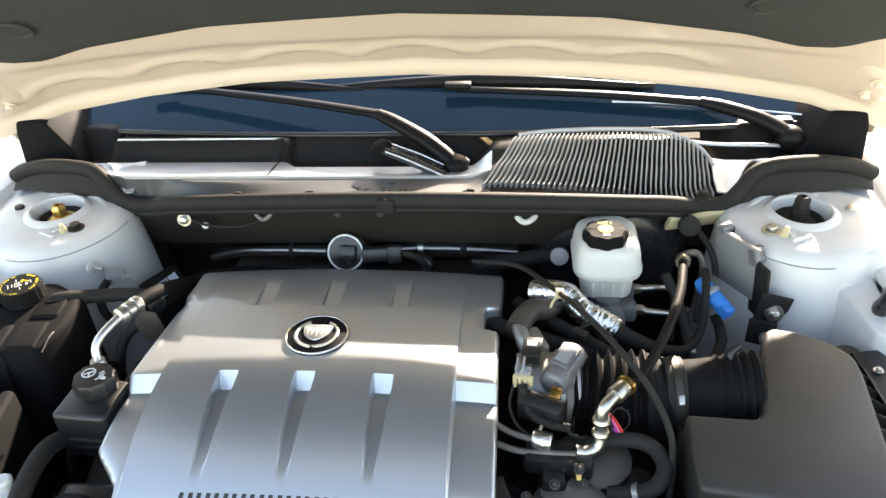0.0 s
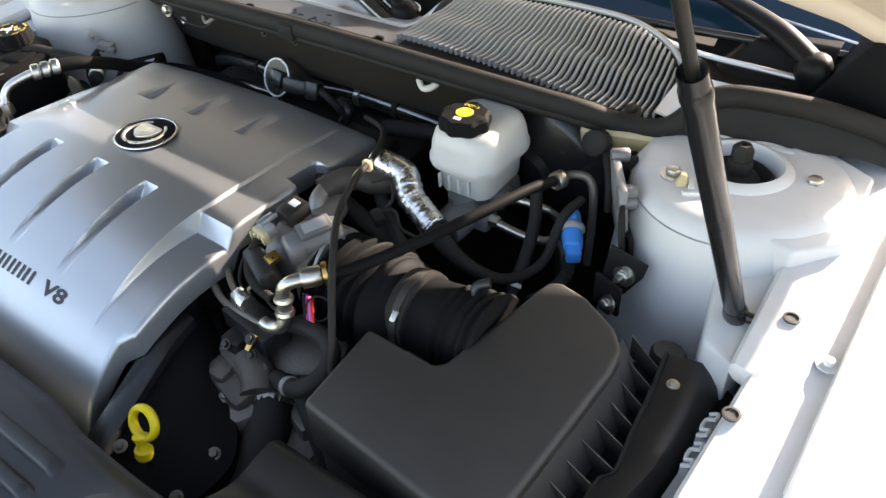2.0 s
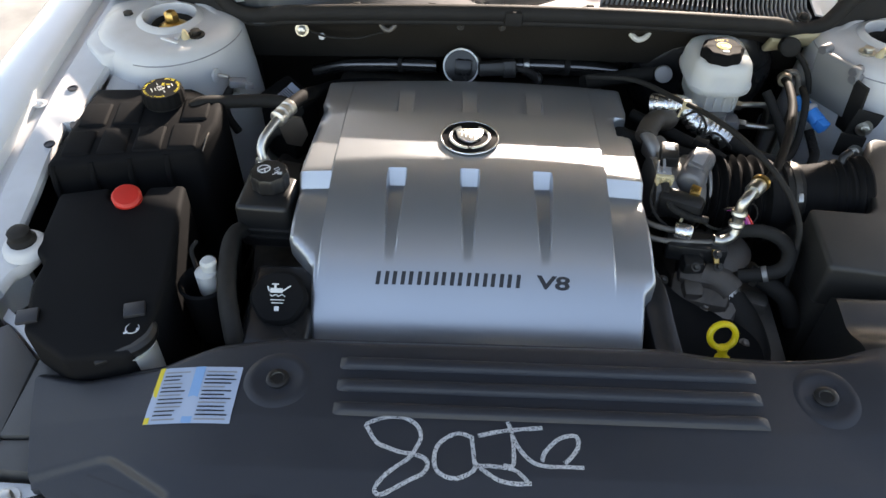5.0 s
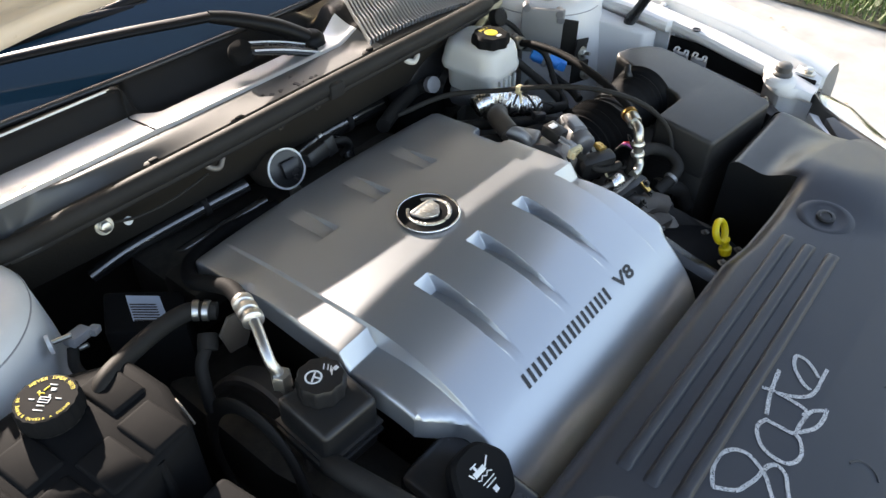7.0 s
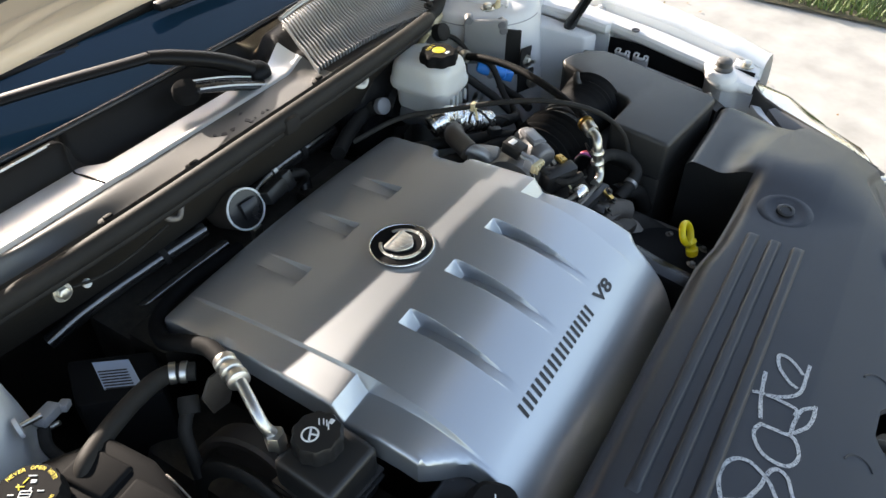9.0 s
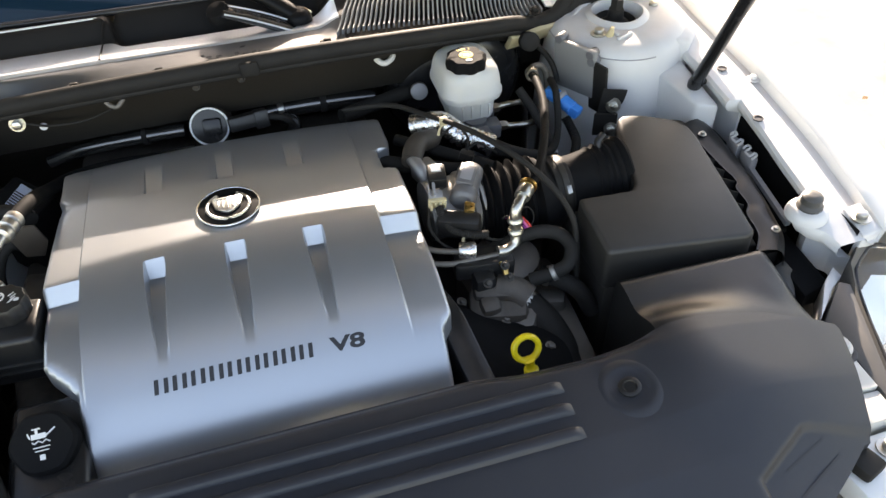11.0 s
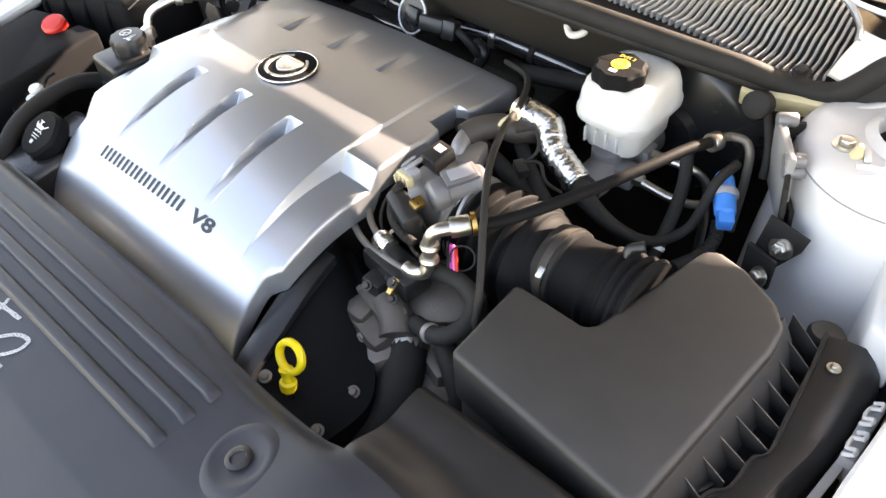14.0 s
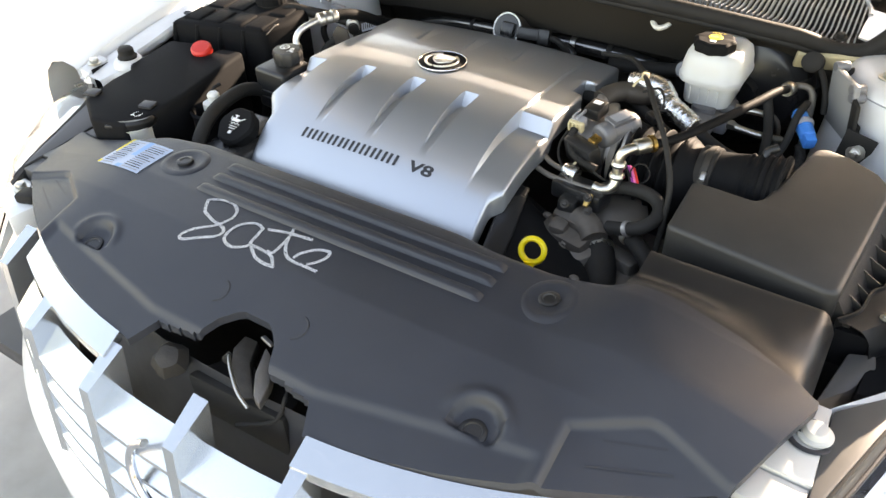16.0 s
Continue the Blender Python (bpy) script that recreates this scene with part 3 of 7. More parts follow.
part("firewall_cable", tube([(-0.29, 0.288, 0.972), (-0.25, 0.283, 0.962), (-0.20, 0.28, 0.962), (-0.15, 0.262, 0.985)], 0.002, 8), RUBBER, body)
for x in (-0.02, 0.05):
    bolt("firewall_rivet", (x, seal_y(x) + 0.016, seal_z(x) - 0.03), (0, -1, 0.2), 0.004, body, DARK)

# ---------------------------------------------------------------- cowl
def steps_of(a, b, n):
    return [a + (b - a) * k / n for k in range(n + 1)]


cowl = thing("cowl_panel", (XC, 0.4, 1.0), "dusty black plastic cowl panel below the windshield", "cowl panel")


def glass_y(x):
    return 0.475 + 0.07 * abs((x - XC) / 0.75) ** 2.2


def ledge_t(x):
    """How far the ledge reaches back from the seal."""
    return 0.400 + 0.026 * smooth01((-0.12 - x) / 0.03) - seal_y(x)


def cowl_z(x, y):
    """A lip and a shelf behind the seal, a glossy strip that drains to the rear, a raised panel on the passenger's side, a trough in the middle and a swell on the driver's side."""
    t, end = y - seal_y(x), ledge_t(x)
    q = min(t, end)
    strip = 1.0225 - 0.13 * (min(y, seal_y(x) + end) - 0.352)
    z = seal_z(x) - 0.013 + 0.006 * smooth01((q - 0.022) / 0.005)
    z += (1.019 - z) * smooth01((y - seal_y(x) - 0.03) / max(0.02, 0.340 - seal_y(x) - 0.03)) * (y < 0.349)
    if y >= 0.349:
        z = 1.019 + (strip - 1.019) * smooth01((y - 0.349) / 0.004)
    left = smooth01((-0.130 - x) / 0.018) * smooth01((x + 0.50) / 0.03)
    past = max(0.0, t - end)
    up = z + (1.046 - 0.012 * smooth01((y - 0.462) / 0.015) - z) * smooth01(past / 0.026)
    down = z - 0.022 * smooth01((past + 0.002) / 0.022)
    z = up * left + down * (1 - left)
    z += (1.045 - z) * smooth01((y - glass_y(x) + 0.050) / 0.045) * (1 - left)
    w = smooth01((x - 0.185) / 0.05) * smooth01((0.665 - x) / 0.08)
    if w > 0:
        yt = interp(x, [(0.2, 0.425), (0.42, 0.434), (0.56, 0.432), (0.66, 0.42)])
        zt = interp(x, [(0.2, 1.050), (0.30, 1.056), (0.45, 1.057), (0.53, 1.052), (0.565, 1.036), (0.60, 1.014), (0.66, 1.0)])
        z0 = max(seal_z(x) - 0.004, 0.985)
        k = max(0.0, min(1.0, (t - 0.022) / (yt - seal_y(x) - 0.022)))
        g = z0 + (zt - z0) * (0.06 * k + 0.44 * smooth01((k - 0.28) / 0.28) + 0.50 * smooth01((k - 0.58) / 0.34)) - 0.030 * smooth01((y - yt - 0.004) / 0.022)
        z += (g - z) * w
    return z


CX = [XC + 0.66 * k / 110 for k in range(-110, 111)]
def shelf_pt(x, t):
    y = seal_y(x) + t * (max(0.349, seal_y(x) + 0.02) - seal_y(x))
    return (x, y, cowl_z(x, y))


def strip_pt(x, t):
    y0 = max(0.349, seal_y(x) + 0.02)
    y = y0 + t * (seal_y(x) + ledge_t(x) - y0)
    return (x, y, cowl_z(x, y))


# the strip's pale colour runs onto the swell's flank as a painted reflection
LX, GX = [x for x in CX if x < 0.231], [x for x in CX if x > 0.2245]
# one plastic in two tones: shelf darkened as shade, strip paled as glare
part("shelf", thick(sheet(LX, [k / 26 for k in range(27)], shelf_pt), 0.003), COWL_SHADE, cowl, "dusty shelf behind the seal, darkened as if in shade", sharp=50)
part("ledge", thick(sheet(LX, [k / 16 for k in range(17)], strip_pt), 0.003), COWL_GLARE, cowl, "glossy drain strip with sun glare in its pale colour", sharp=50)
part("grate_bed", thick(sheet(GX, [k / 44 for k in range(45)], lambda x, t: (x, seal_y(x) + t * ledge_t(x), cowl_z(x, seal_y(x) + t * ledge_t(x)))), 0.003), COWLB, cowl, "black bed under the grate", sharp=50)


def panel_pt(x, t):
    y0 = seal_y(x) + ledge_t(x)
    y = y0 + t * (glass_y(x) + 0.015 - y0)
    return (x, y, cowl_z(x, y))


part("panel", thick(sheet(CX, [k / 48 for k in range(49)], panel_pt), 0.003), COWLB, cowl, "smooth black plastic", sharp=50)
part("step_seam", tube([(-0.160, y, cowl_z(-0.160, y) + 0.0008) for y in (0.356, 0.375, 0.40, 0.42)] + [(-0.156, 0.432, 1.030), (-0.150, 0.442, 1.042), (-0.152, 0.450, 1.0455), (-0.17, 0.456, 1.047)], 0.0016, 8), COWLB, cowl)
# edges, folds and flaps below have sun glare put into their pale colour
part("edge_strip", tube([(x, 0.455, 1.0465) for x in steps_of(-0.47, -0.16, 6)], 0.002, 10, 3), COWL_GLARE, cowl, "edge of the raised panel with a painted glint")
part("edge_strip", tube([(0.44, 0.548, 1.0735), (0.52, 0.547, 1.070), (0.62, 0.545, 1.063), (0.72, 0.539, 1.054), (0.79, 0.530, 1.049)], 0.002, 8, 6), COWL_GLARE, cowl, "edge strip at the glass with a painted glint")
part("fold", tube([(0.53, 0.440, 1.052), (0.575, 0.446, 1.038), (0.62, 0.449, 1.032), (0.68, 0.456, 1.027), (0.725, 0.468, 1.020)], 0.0055, 8, 6, flat=0.6), COWL_GLARE, cowl, "fold beside the grate, coloured as sunlit")
part("fold", tube([(0.592, 0.425, 1.016), (0.625, 0.418, 1.012), (0.66, 0.414, 1.016), (0.69, 0.418, 1.018)], 0.004, 8, 6, flat=0.6), COWL_GLARE, cowl, "fold beside the grate, coloured as sunlit")
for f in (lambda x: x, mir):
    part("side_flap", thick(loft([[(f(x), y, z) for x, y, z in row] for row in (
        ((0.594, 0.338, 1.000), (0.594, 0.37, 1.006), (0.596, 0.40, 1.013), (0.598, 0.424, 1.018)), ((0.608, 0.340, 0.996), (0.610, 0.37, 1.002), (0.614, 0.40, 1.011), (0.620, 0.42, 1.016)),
        ((0.620, 0.346, 1.002), (0.626, 0.372, 1.010), (0.634, 0.398, 1.016), (0.644, 0.414, 1.019)), ((0.632, 0.360, 1.014), (0.642, 0.380, 1.020), (0.654, 0.398, 1.023), (0.668, 0.408, 1.022)))], closed=False), 0.003), COWL_GLARE, cowl, "folded flap at the end of the cowl, coloured as sunlit")
part("end_panel", thick(sheet([0.60 + 0.024 * k for k in range(12)], [k / 6 for k in range(7)], lambda x, t: (x, 0.405 + 0.05 * max(0.0, x - 0.70) + t * (0.60 - 0.405), 1.000 - 0.05 * max(0.0, x - 0.70) + 0.045 * smooth01((t - 0.45) / 0.5))), 0.003), COWLB, cowl, "black panel between grate and hinge")
for k in range(4):
    x = mir(0.638) - 0.006 * k
    part("vent_rib", tube([(x, 0.385, 0.993), (x - 0.002, 0.40, 1.004), (x - 0.003, 0.415, 1.010)], 0.0016, 6, 3), GLOSSB, cowl)
for x, y in ((-0.205, 0.306), (-0.33, 0.325), (-0.075, 0.288), (0.19, 0.29)):
    part("clip", merge(lathe([(0.008, 0), (0.008, 0.004), (0.004, 0.006)], (x, y, cowl_z(x, y)), n=14), box((x + 0.006, y, cowl_z(x, y) + 0.006), (0.012, 0.006, 0.006), 0.001)), RUBBER, cowl)
rnd = random.Random(11)
for _ in range(11):
    x, y, r = rnd.gauss(0.045, 0.03), rnd.gauss(0.305, 0.012), rnd.uniform(0.002, 0.005)
    part("mark", prism([(x + r * rnd.uniform(0.4, 1.4) * math.cos(a), y + r * rnd.uniform(0.4, 1.2) * math.sin(a)) for a in [0.9 * k for k in range(7)]], cowl_z(x, y) - 0.0005, cowl_z(x, y) + 0.001, 0.0), PRINTB, cowl)
# the seal: a bulb along the front edge that folds back over each tower
S_END = [(0.560, 0.3235, 0.978), (0.590, 0.330, 0.9765), (0.615, 0.335, 0.984), (0.634, 0.342, 1.003), (0.650, 0.351, 1.022), (0.672, 0.361, 1.031), (0.71, 0.373, 1.031), (0.77, 0.393, 1.023), (0.83, 0.414, 1.006), (0.868, 0.428, 0.986)]
pts = [(mir(x), y, z) for x, y, z in S_END[::-1]]
pts += [(x, seal_y(x), seal_z(x) + 0.004) for x in [XC + 0.42 * k / 8 for k in range(-8, 9)]]
pts += S_END
seal = thing("bulb_seal", (XC, 0.25, 1.03), "black rubber bulb seal along the cowl edge", "rubber seal")
part("bulb", tube(pts, 0.0138, 16, 6), RUBBER, seal)
part("flange", tube([(p[0], p[1] - 0.003, p[2] - 0.014) for p in pts[8:-8]], 0.007, 10, 6), RUBBER, seal)
part("join", box((0.066, seal_y(0.066) - 0.004, seal_z(0.066) + 0.0), (0.03, 0.028, 0.026), 0.006), RUBBER, seal, "rubber sleeve where the seal is joined")

# air intake slats over the swell on the driver's side
grate = thing("air_intake_grate", (0.40, 0.38, 1.05), "black slatted fresh-air grate in the cowl, its sun glint put into pale slats", "grate")
NSL = 44
for k in range(NSL):
    s = k / (NSL - 1)
    xb, xt = 0.216 + s * 0.374, 0.268 + s * 0.320
    yb = interp(s, [(0, 0.306), (0.5, 0.318), (0.85, 0.325), (0.95, 0.333), (1, 0.345)])
    yt = interp(s, [(0, 0.423), (0.5, 0.431), (0.85, 0.430), (0.95, 0.424), (1, 0.412)])
    line = []
    for q in range(11):
        t = q / 10
        x, y = xb + (xt - xb) * t, yb + (yt - yb) * t
        line.append(Vector((x, y, cowl_z(x, y) + 0.001)))
    w, h = 0.0019 * (1 - 0.15 * s), 0.0085
    prof = [(-w, -0.001), (-w, h * 0.7), (-w * 0.7, h * 0.9), (0, h), (w * 0.7, h * 0.9), (w, h * 0.7), (w, -0.001)]
    part("slat", loft([[(p.x + a, p.y, p.z + b) for a, b in prof] for p in line]), GRATE_GLINT, grate, sharp=70)
part("rim", tube([(0.271, 0.430, 1.062), (0.33, 0.437, 1.0655), (0.42, 0.440, 1.067), (0.50, 0.440, 1.064), (0.545, 0.438, 1.053), (0.575, 0.434, 1.036), (0.592, 0.424, 1.020), (0.598, 0.405, 1.014)], 0.0042, 8, 6), GRATE_GLINT, grate, "rounded rear rim of the grate")
bolt("screw", (0.569, 0.326, 0.998), (0, -0.2, 1), 0.007, grate, RUBBER)

# ---------------------------------------------------------------- windshield and wipers
wind = thing("windshield", (XC, 0.58, 1.06), "tinted windshield with the blue of the sky put into its colour", "windshield")


def ws_pt(x, t):
    y = glass_y(x) + t * (1.47 - 0.475)
    return (x, y, 1.046 + t * 0.36 + 0.05 * t * (1 - t) - 0.012 * ((x - XC) / 0.75) ** 2)


g = part("glass", thick(sheet([XC + 0.76 * k / 20 for k in range(-20, 21)], [k / 8 for k in range(9)], ws_pt), 0.005), GLASS, wind)
g.visible_shadow = False
part("base_trim", tube([(x, ws_pt(x, 0)[1] - 0.004, ws_pt(x, 0)[2] - 0.001) for x in [XC + 0.74 * k / 10 for k in range(-10, 11)]], 0.006, 10, 3), GLOSSB, wind, "black trim strip at the foot of the glass")
dash = part("dashboard", sheet([XC - 0.75, XC, XC + 0.75], [0.55, 0.9, 1.3], lambda x, y: (x, y + 0.03, 0.985 + 0.03 * (y - 0.6))), PAD, None,
            "dark dashboard top behind the windshield", category="dashboard")


def wiper(pivot, elbow, tip, blade_a, blade_b, side_name):
    w = thing("windshield_wiper", pivot, "black windshield wiper resting on the cowl" if side_name else "black windshield wiper lying along the glass", "wiper", "wipers")
    P, E, T = Vector(pivot), Vector(elbow), Vector(tip)
    part("pivot_cap", lathe([(0.022, -0.012), (0.023, 0.004), (0.019, 0.016), (0.010, 0.022)], pivot, (0, -0.25, 1), 24), WIPERB, w)
    part("arm_head", tube([P + Vector((0, 0, 0.008)), P.lerp(E, 0.35) + Vector((0, 0, 0.014)), P.lerp(E, 0.75) + Vector((0, 0, 0.008)), E], [0.017, 0.017, 0.015, 0.012], 14, 6, flat=0.75), WIPERB, w)
    part("arm", tube([E, E.lerp(T, 0.4) + Vector((0, 0, 0.004)), T], [0.012, 0.011, 0.009], 12, 6, flat=0.6), WIPERB, w)
    A, B = Vector(blade_a), Vector(blade_b)
    part("blade_bridge", tube([A.lerp(B, 0.04), A.lerp(B, 0.3) + Vector((0, 0, 0.010)), A.lerp(B, 0.5) + Vector((0, 0, 0.014)), A.lerp(B, 0.7) + Vector((0, 0, 0.010)), A.lerp(B, 0.96)], [0.007, 0.012, 0.014, 0.012, 0.007], 10, 6), WIPERB, w)
    part("blade_rubber", tube([A, A.lerp(B, 0.5) - Vector((0, -0.006, 0.004)), B], 0.0045, 6, 10, flat=1.6), RUBBER, w)
    part("adapter", box(tuple(T + Vector((0, 0, 0.006))), (0.05, 0.02, 0.014), 0.004), WIPERB, w)


wiper((0.164, 0.392, 1.018), (0.024, 0.459, 1.092), (-0.440, 0.589, 1.104), (-0.60, 0.635, 1.082), (0.0, 0.585, 1.085), 1)
wiper((0.738, 0.475, 1.030), (0.595, 0.540, 1.074), (0.159, 0.560, 1.098), (-0.14, 0.60, 1.085), (0.52, 0.585, 1.088), 0)
# the second, bare linkage lever under the passenger-side arm
lev = thing("wiper_linkage_cover", (0.09, 0.40, 1.03), "grey moulded cover over the wiper linkage", "cover")
part("shell", tube([(0.160, 0.368, 1.010), (0.125, 0.374, 1.025), (0.085, 0.384, 1.040), (0.045, 0.400, 1.049)], [0.016, 0.017, 0.017, 0.015], 16, 6, flat=0.45), GLOSSB, lev)
# pale edges, ring and lip draw the glints on the black cover
part("edge", tube([(0.160, 0.353, 1.015), (0.125, 0.358, 1.030), (0.085, 0.369, 1.044), (0.045, 0.386, 1.052)], 0.0016, 8), COWL_GLARE, lev, "edge of the cover with a painted glint")
part("edge", tube([(0.150, 0.384, 1.024), (0.110, 0.394, 1.040), (0.075, 0.404, 1.050), (0.042, 0.418, 1.055)], 0.0016, 8), COWL_GLARE, lev, "edge of the cover with a painted glint")
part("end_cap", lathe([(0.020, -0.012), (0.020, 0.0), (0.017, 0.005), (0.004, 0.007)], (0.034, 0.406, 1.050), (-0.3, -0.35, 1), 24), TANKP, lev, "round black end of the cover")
part("pivot_ring", ring_mesh((0.166, 0.392, 1.024), 0.022, 0.0018, (0, -0.25, 1), 32, 20, 250), COWL_GLARE, lev)
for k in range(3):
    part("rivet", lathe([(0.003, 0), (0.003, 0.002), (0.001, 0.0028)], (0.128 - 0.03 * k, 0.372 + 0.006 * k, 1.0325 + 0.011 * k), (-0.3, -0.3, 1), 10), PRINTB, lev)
part("lip", tube([(0.10, 0.37, 1.012), (0.11, 0.345, 1.006), (0.145, 0.34, 1.004), (0.175, 0.36, 1.006), (0.185, 0.39, 1.01)], 0.004, 8), COWL_GLARE, lev)

# ---------------------------------------------------------------- hood
HA = radians(42)
hood = thing("hood", (XC, 0.55, 1.08), "open hood with cream painted underside and a black insulation pad", "hood")


def hood_pt(u, v, off=0.0):
    """u: across from the centre line; v: from the rear edge up the underside; off: below it."""
    arc = interp(abs(u), [(0, 0.0), (0.3, -0.009), (0.5, -0.030), (0.66, -0.056), (0.78, -0.10), (0.90, -0.15)])
    y0, z0 = 0.50, 1.165 + arc * 0.85
    crown = -0.02 * (u / 0.8) ** 2
    lip = -0.012 * (1 - smooth01(v / 0.05))
    d = crown + lip
    return (XC + u, y0 - v * math.cos(HA) + arc * 0.1 + (d - off) * math.sin(HA), z0 + v * math.sin(HA) + (d - off) * math.cos(HA))


def hood_half(v):
    return interp(v, [(0, 0.80), (0.05, 0.83), (0.3, 0.835), (0.7, 0.80), (1.0, 0.70), (1.15, 0.55), (1.2, 0.45)])


HU = [k / 30 for k in range(-30, 31)]
HV = [0, 0.006, 0.015, 0.03, 0.05, 0.08, 0.11, 0.14, 0.18, 0.22, 0.27, 0.32, 0.4, 0.5, 0.65, 0.8, 0.95, 1.05, 1.12, 1.17, 1.2]


def emboss(u, v):
    """Pressed waves along the rear edge, and a channel beside the edge."""
    k = 0.0
    for c in (-0.60, -0.40, -0.19, 0.0, 0.19, 0.40):
        q = math.hypot((u - c) / 0.085, (v - 0.070) / 0.036)
        k += 0.0055 * math.exp(-((q - 1.0) / 0.20) ** 2) * smooth01((v - 0.062) / 0.02) - 0.003 * smooth01((1.0 - q) / 0.3)
    k += 0.005 * smooth01((v - 0.128 - 0.03 * (u / 0.6) ** 2) / 0.014) * smooth01((0.72 - abs(u)) / 0.12) * smooth01((0.30 - v) / 0.08)
    return k - 0.008 * math.exp(-((v - 0.030) / 0.012) ** 2) * smooth01((0.8 - abs(u)) / 0.1)


part("inner_panel", thick(sheet([k / 90 for k in range(-90, 91)], [v / 120 * 1.2 for v in range(121)],
                          lambda s, v: hood_pt(s * hood_half(v), v, emboss(s * hood_half(v), v))), 0.004), CREAM, hood, "cream painted inner panel with pressed waves", sharp=60)
part("outer_skin", thick(sheet(HU, HV, lambda s, v: tuple(Vector(hood_pt(s * hood_half(v) * 1.012, v * 1.005 - 0.004)) + Vector((0, 0.018, 0.022)))), 0.002), WHITE, hood, "white outer skin of the hood")


def pad_v(u):
    return interp(abs(u), [(0, 0.205), (0.3, 0.198), (0.5, 0.185), (0.58, 0.170), (0.63, 0.185), (0.67, 0.235), (0.70, 0.30), (0.73, 0.40)])


def pad_pt(s, t):
    u = s * 0.73
    v0 = pad_v(u)
    v = v0 + t * (1.06 - v0)
    u = u * min(1.0, (hood_half(v) - 0.09) / 0.73)
    edge = min(t / 0.03, (1 - abs(s)) / 0.03, 1.0)
    return hood_pt(u, v, -0.004 + 0.016 * smooth01(edge) + 0.001)


part("insulation_pad", sheet([k / 40 for k in range(-40, 41)], [0, 0.008, 0.02, 0.03] + [0.05 + 0.95 * k / 20 for k in range(21)], pad_pt), PAD, hood, "black felt insulation pad", sharp=60)
for u in (-0.55, 0.02, 0.5):
    part("pad_button", ring_mesh(hood_pt(u, 0.30, 0.014), 0.022, 0.003, (0, -0.6, -0.75), 24), PAD, hood)
# label, stiffener pressing and hinges
lab = part("label", sheet([0, 1], [0, 1], lambda a, b: hood_pt(0.705 + 0.055 * a, 0.215 + 0.085 * b, 0.003)), CREAM, hood, "white warning label with small print")
for k in range(11):
    part("print_bar", sheet([0, 1], [0, 1], lambda a, b: hood_pt(0.710 + (0.044 - 0.006 * (k % 3)) * a, 0.220 + 0.0072 * k + 0.0026 * b, 0.0042)), PRINTB, lab)
for sgn in (1, -1):
    f = (lambda u: u) if sgn > 0 else (lambda u: -u)
    part("hinge_pressing", thick(sheet([k / 8 for k in range(9)], [k / 8 for k in range(9)],
         lambda a, b: hood_pt(f(0.685 + 0.075 * a), 0.06 + 0.11 * b, 0.001 + 0.006 * smooth01(min(a, 1 - a, b, 1 - b) / 0.2))), 0.002), CREAM, hood)
    for v in (0.085, 0.135):
        bolt("hinge_bolt", hood_pt(f(0.72), v, 0.008), (0, -0.6, -0.75), 0.008, hood, CREAM)
    X = XC + f(0.775)
    part("hinge_arm", merge(tube([(X, 0.555, 1.0), (X + f(0.004), 0.53, 1.04), (X + f(0.002), 0.485, 1.055), (X, 0.475, 1.10), (X - f(0.02), 0.45, 1.15)], 0.009, 10, 6, flat=2.0),
                            box((X, 0.545, 1.01), (0.008, 0.05, 0.10), 0.002, (20, 0, 0))), CREAM, hood, "cream painted hood hinge")

# gas strut that holds the hood on the driver's side
gas = thing("gas_strut", (0.787, 0.115, 0.93), "black gas strut holding up the hood", "gas strut")
G0, G1 = Vector((0.782, 0.115, 0.932)), Vector((0.749, -0.045, 1.252))
gd = (G1 - G0).normalized()
part("cylinder", tube([G0 + gd * 0.012, G1 - gd * 0.004, G1 + gd * 0.004], [0.0105, 0.0105, 0.0095], 20, 2), GLOSSB, gas)
part("collar", lathe([(0.0085, 0), (0.0113, 0.003), (0.0113, 0.012), (0.0085, 0.02)], tuple(G1 - gd * 0.008), tuple(gd), 20), GLOSSB, gas)
part("rod", tube([G1, G1 + gd * 0.42], 0.0048, 12, 2), DARK, gas, "thin dark piston rod")
part("socket", merge(lathe([(0.011, -0.012), (0.013, 0), (0.011, 0.014)], tuple(G0), tuple(gd), 16),
                     tube([G0, G0 + Vector((0.022, 0.0, 0.0))], 0.006, 10, 2)), GLOSSB, gas)
part("ball_stud", tube([G0 + Vector((0.012, 0, 0)), G0 + Vector((0.034, 0, 0))], 0.0045, 10, 2), STEEL, gas)

# ---------------------------------------------------------------- engine cover
COVER_PROFILE = [(0.205, 0.918), (0.200, 0.930), (0.185, 0.938), (0.15, 0.9435), (0.08, 0.951), (0.0, 0.9555), (-0.08, 0.958), (-0.14, 0.9515),
                 (-0.19, 0.936), (-0.242, 0.9095), (-0.28, 0.878), (-0.303, 0.850), (-0.318, 0.82), (-0.326, 0.79)]
COVER_CURVE = spline([(0, y, z) for y, z in COVER_PROFILE], 8)
COVER_CURVE = sorted((p.y, p.z) for p in COVER_CURVE)


def cover_left(y):
    return interp(y, [(0.21, -0.225), (0.195, -0.238), (0.12, -0.238), (0.10, -0.232), (0.0, -0.238), (-0.08, -0.242), (-0.185, -0.240), (-0.226, -0.203), (-0.33, -0.199)])


def cover_right(y):
    return interp(y, [(0.21, 0.235), (0.195, 0.25), (0.12, 0.25), (0.098, 0.246), (0.092, 0.226), (0.045, 0.226), (0.038, 0.247), (-0.08, 0.248), (-0.232, 0.249), (-0.248, 0.234), (-0.33, 0.230)])


GROOVES = (-0.1005, 0.0015, 0.103)


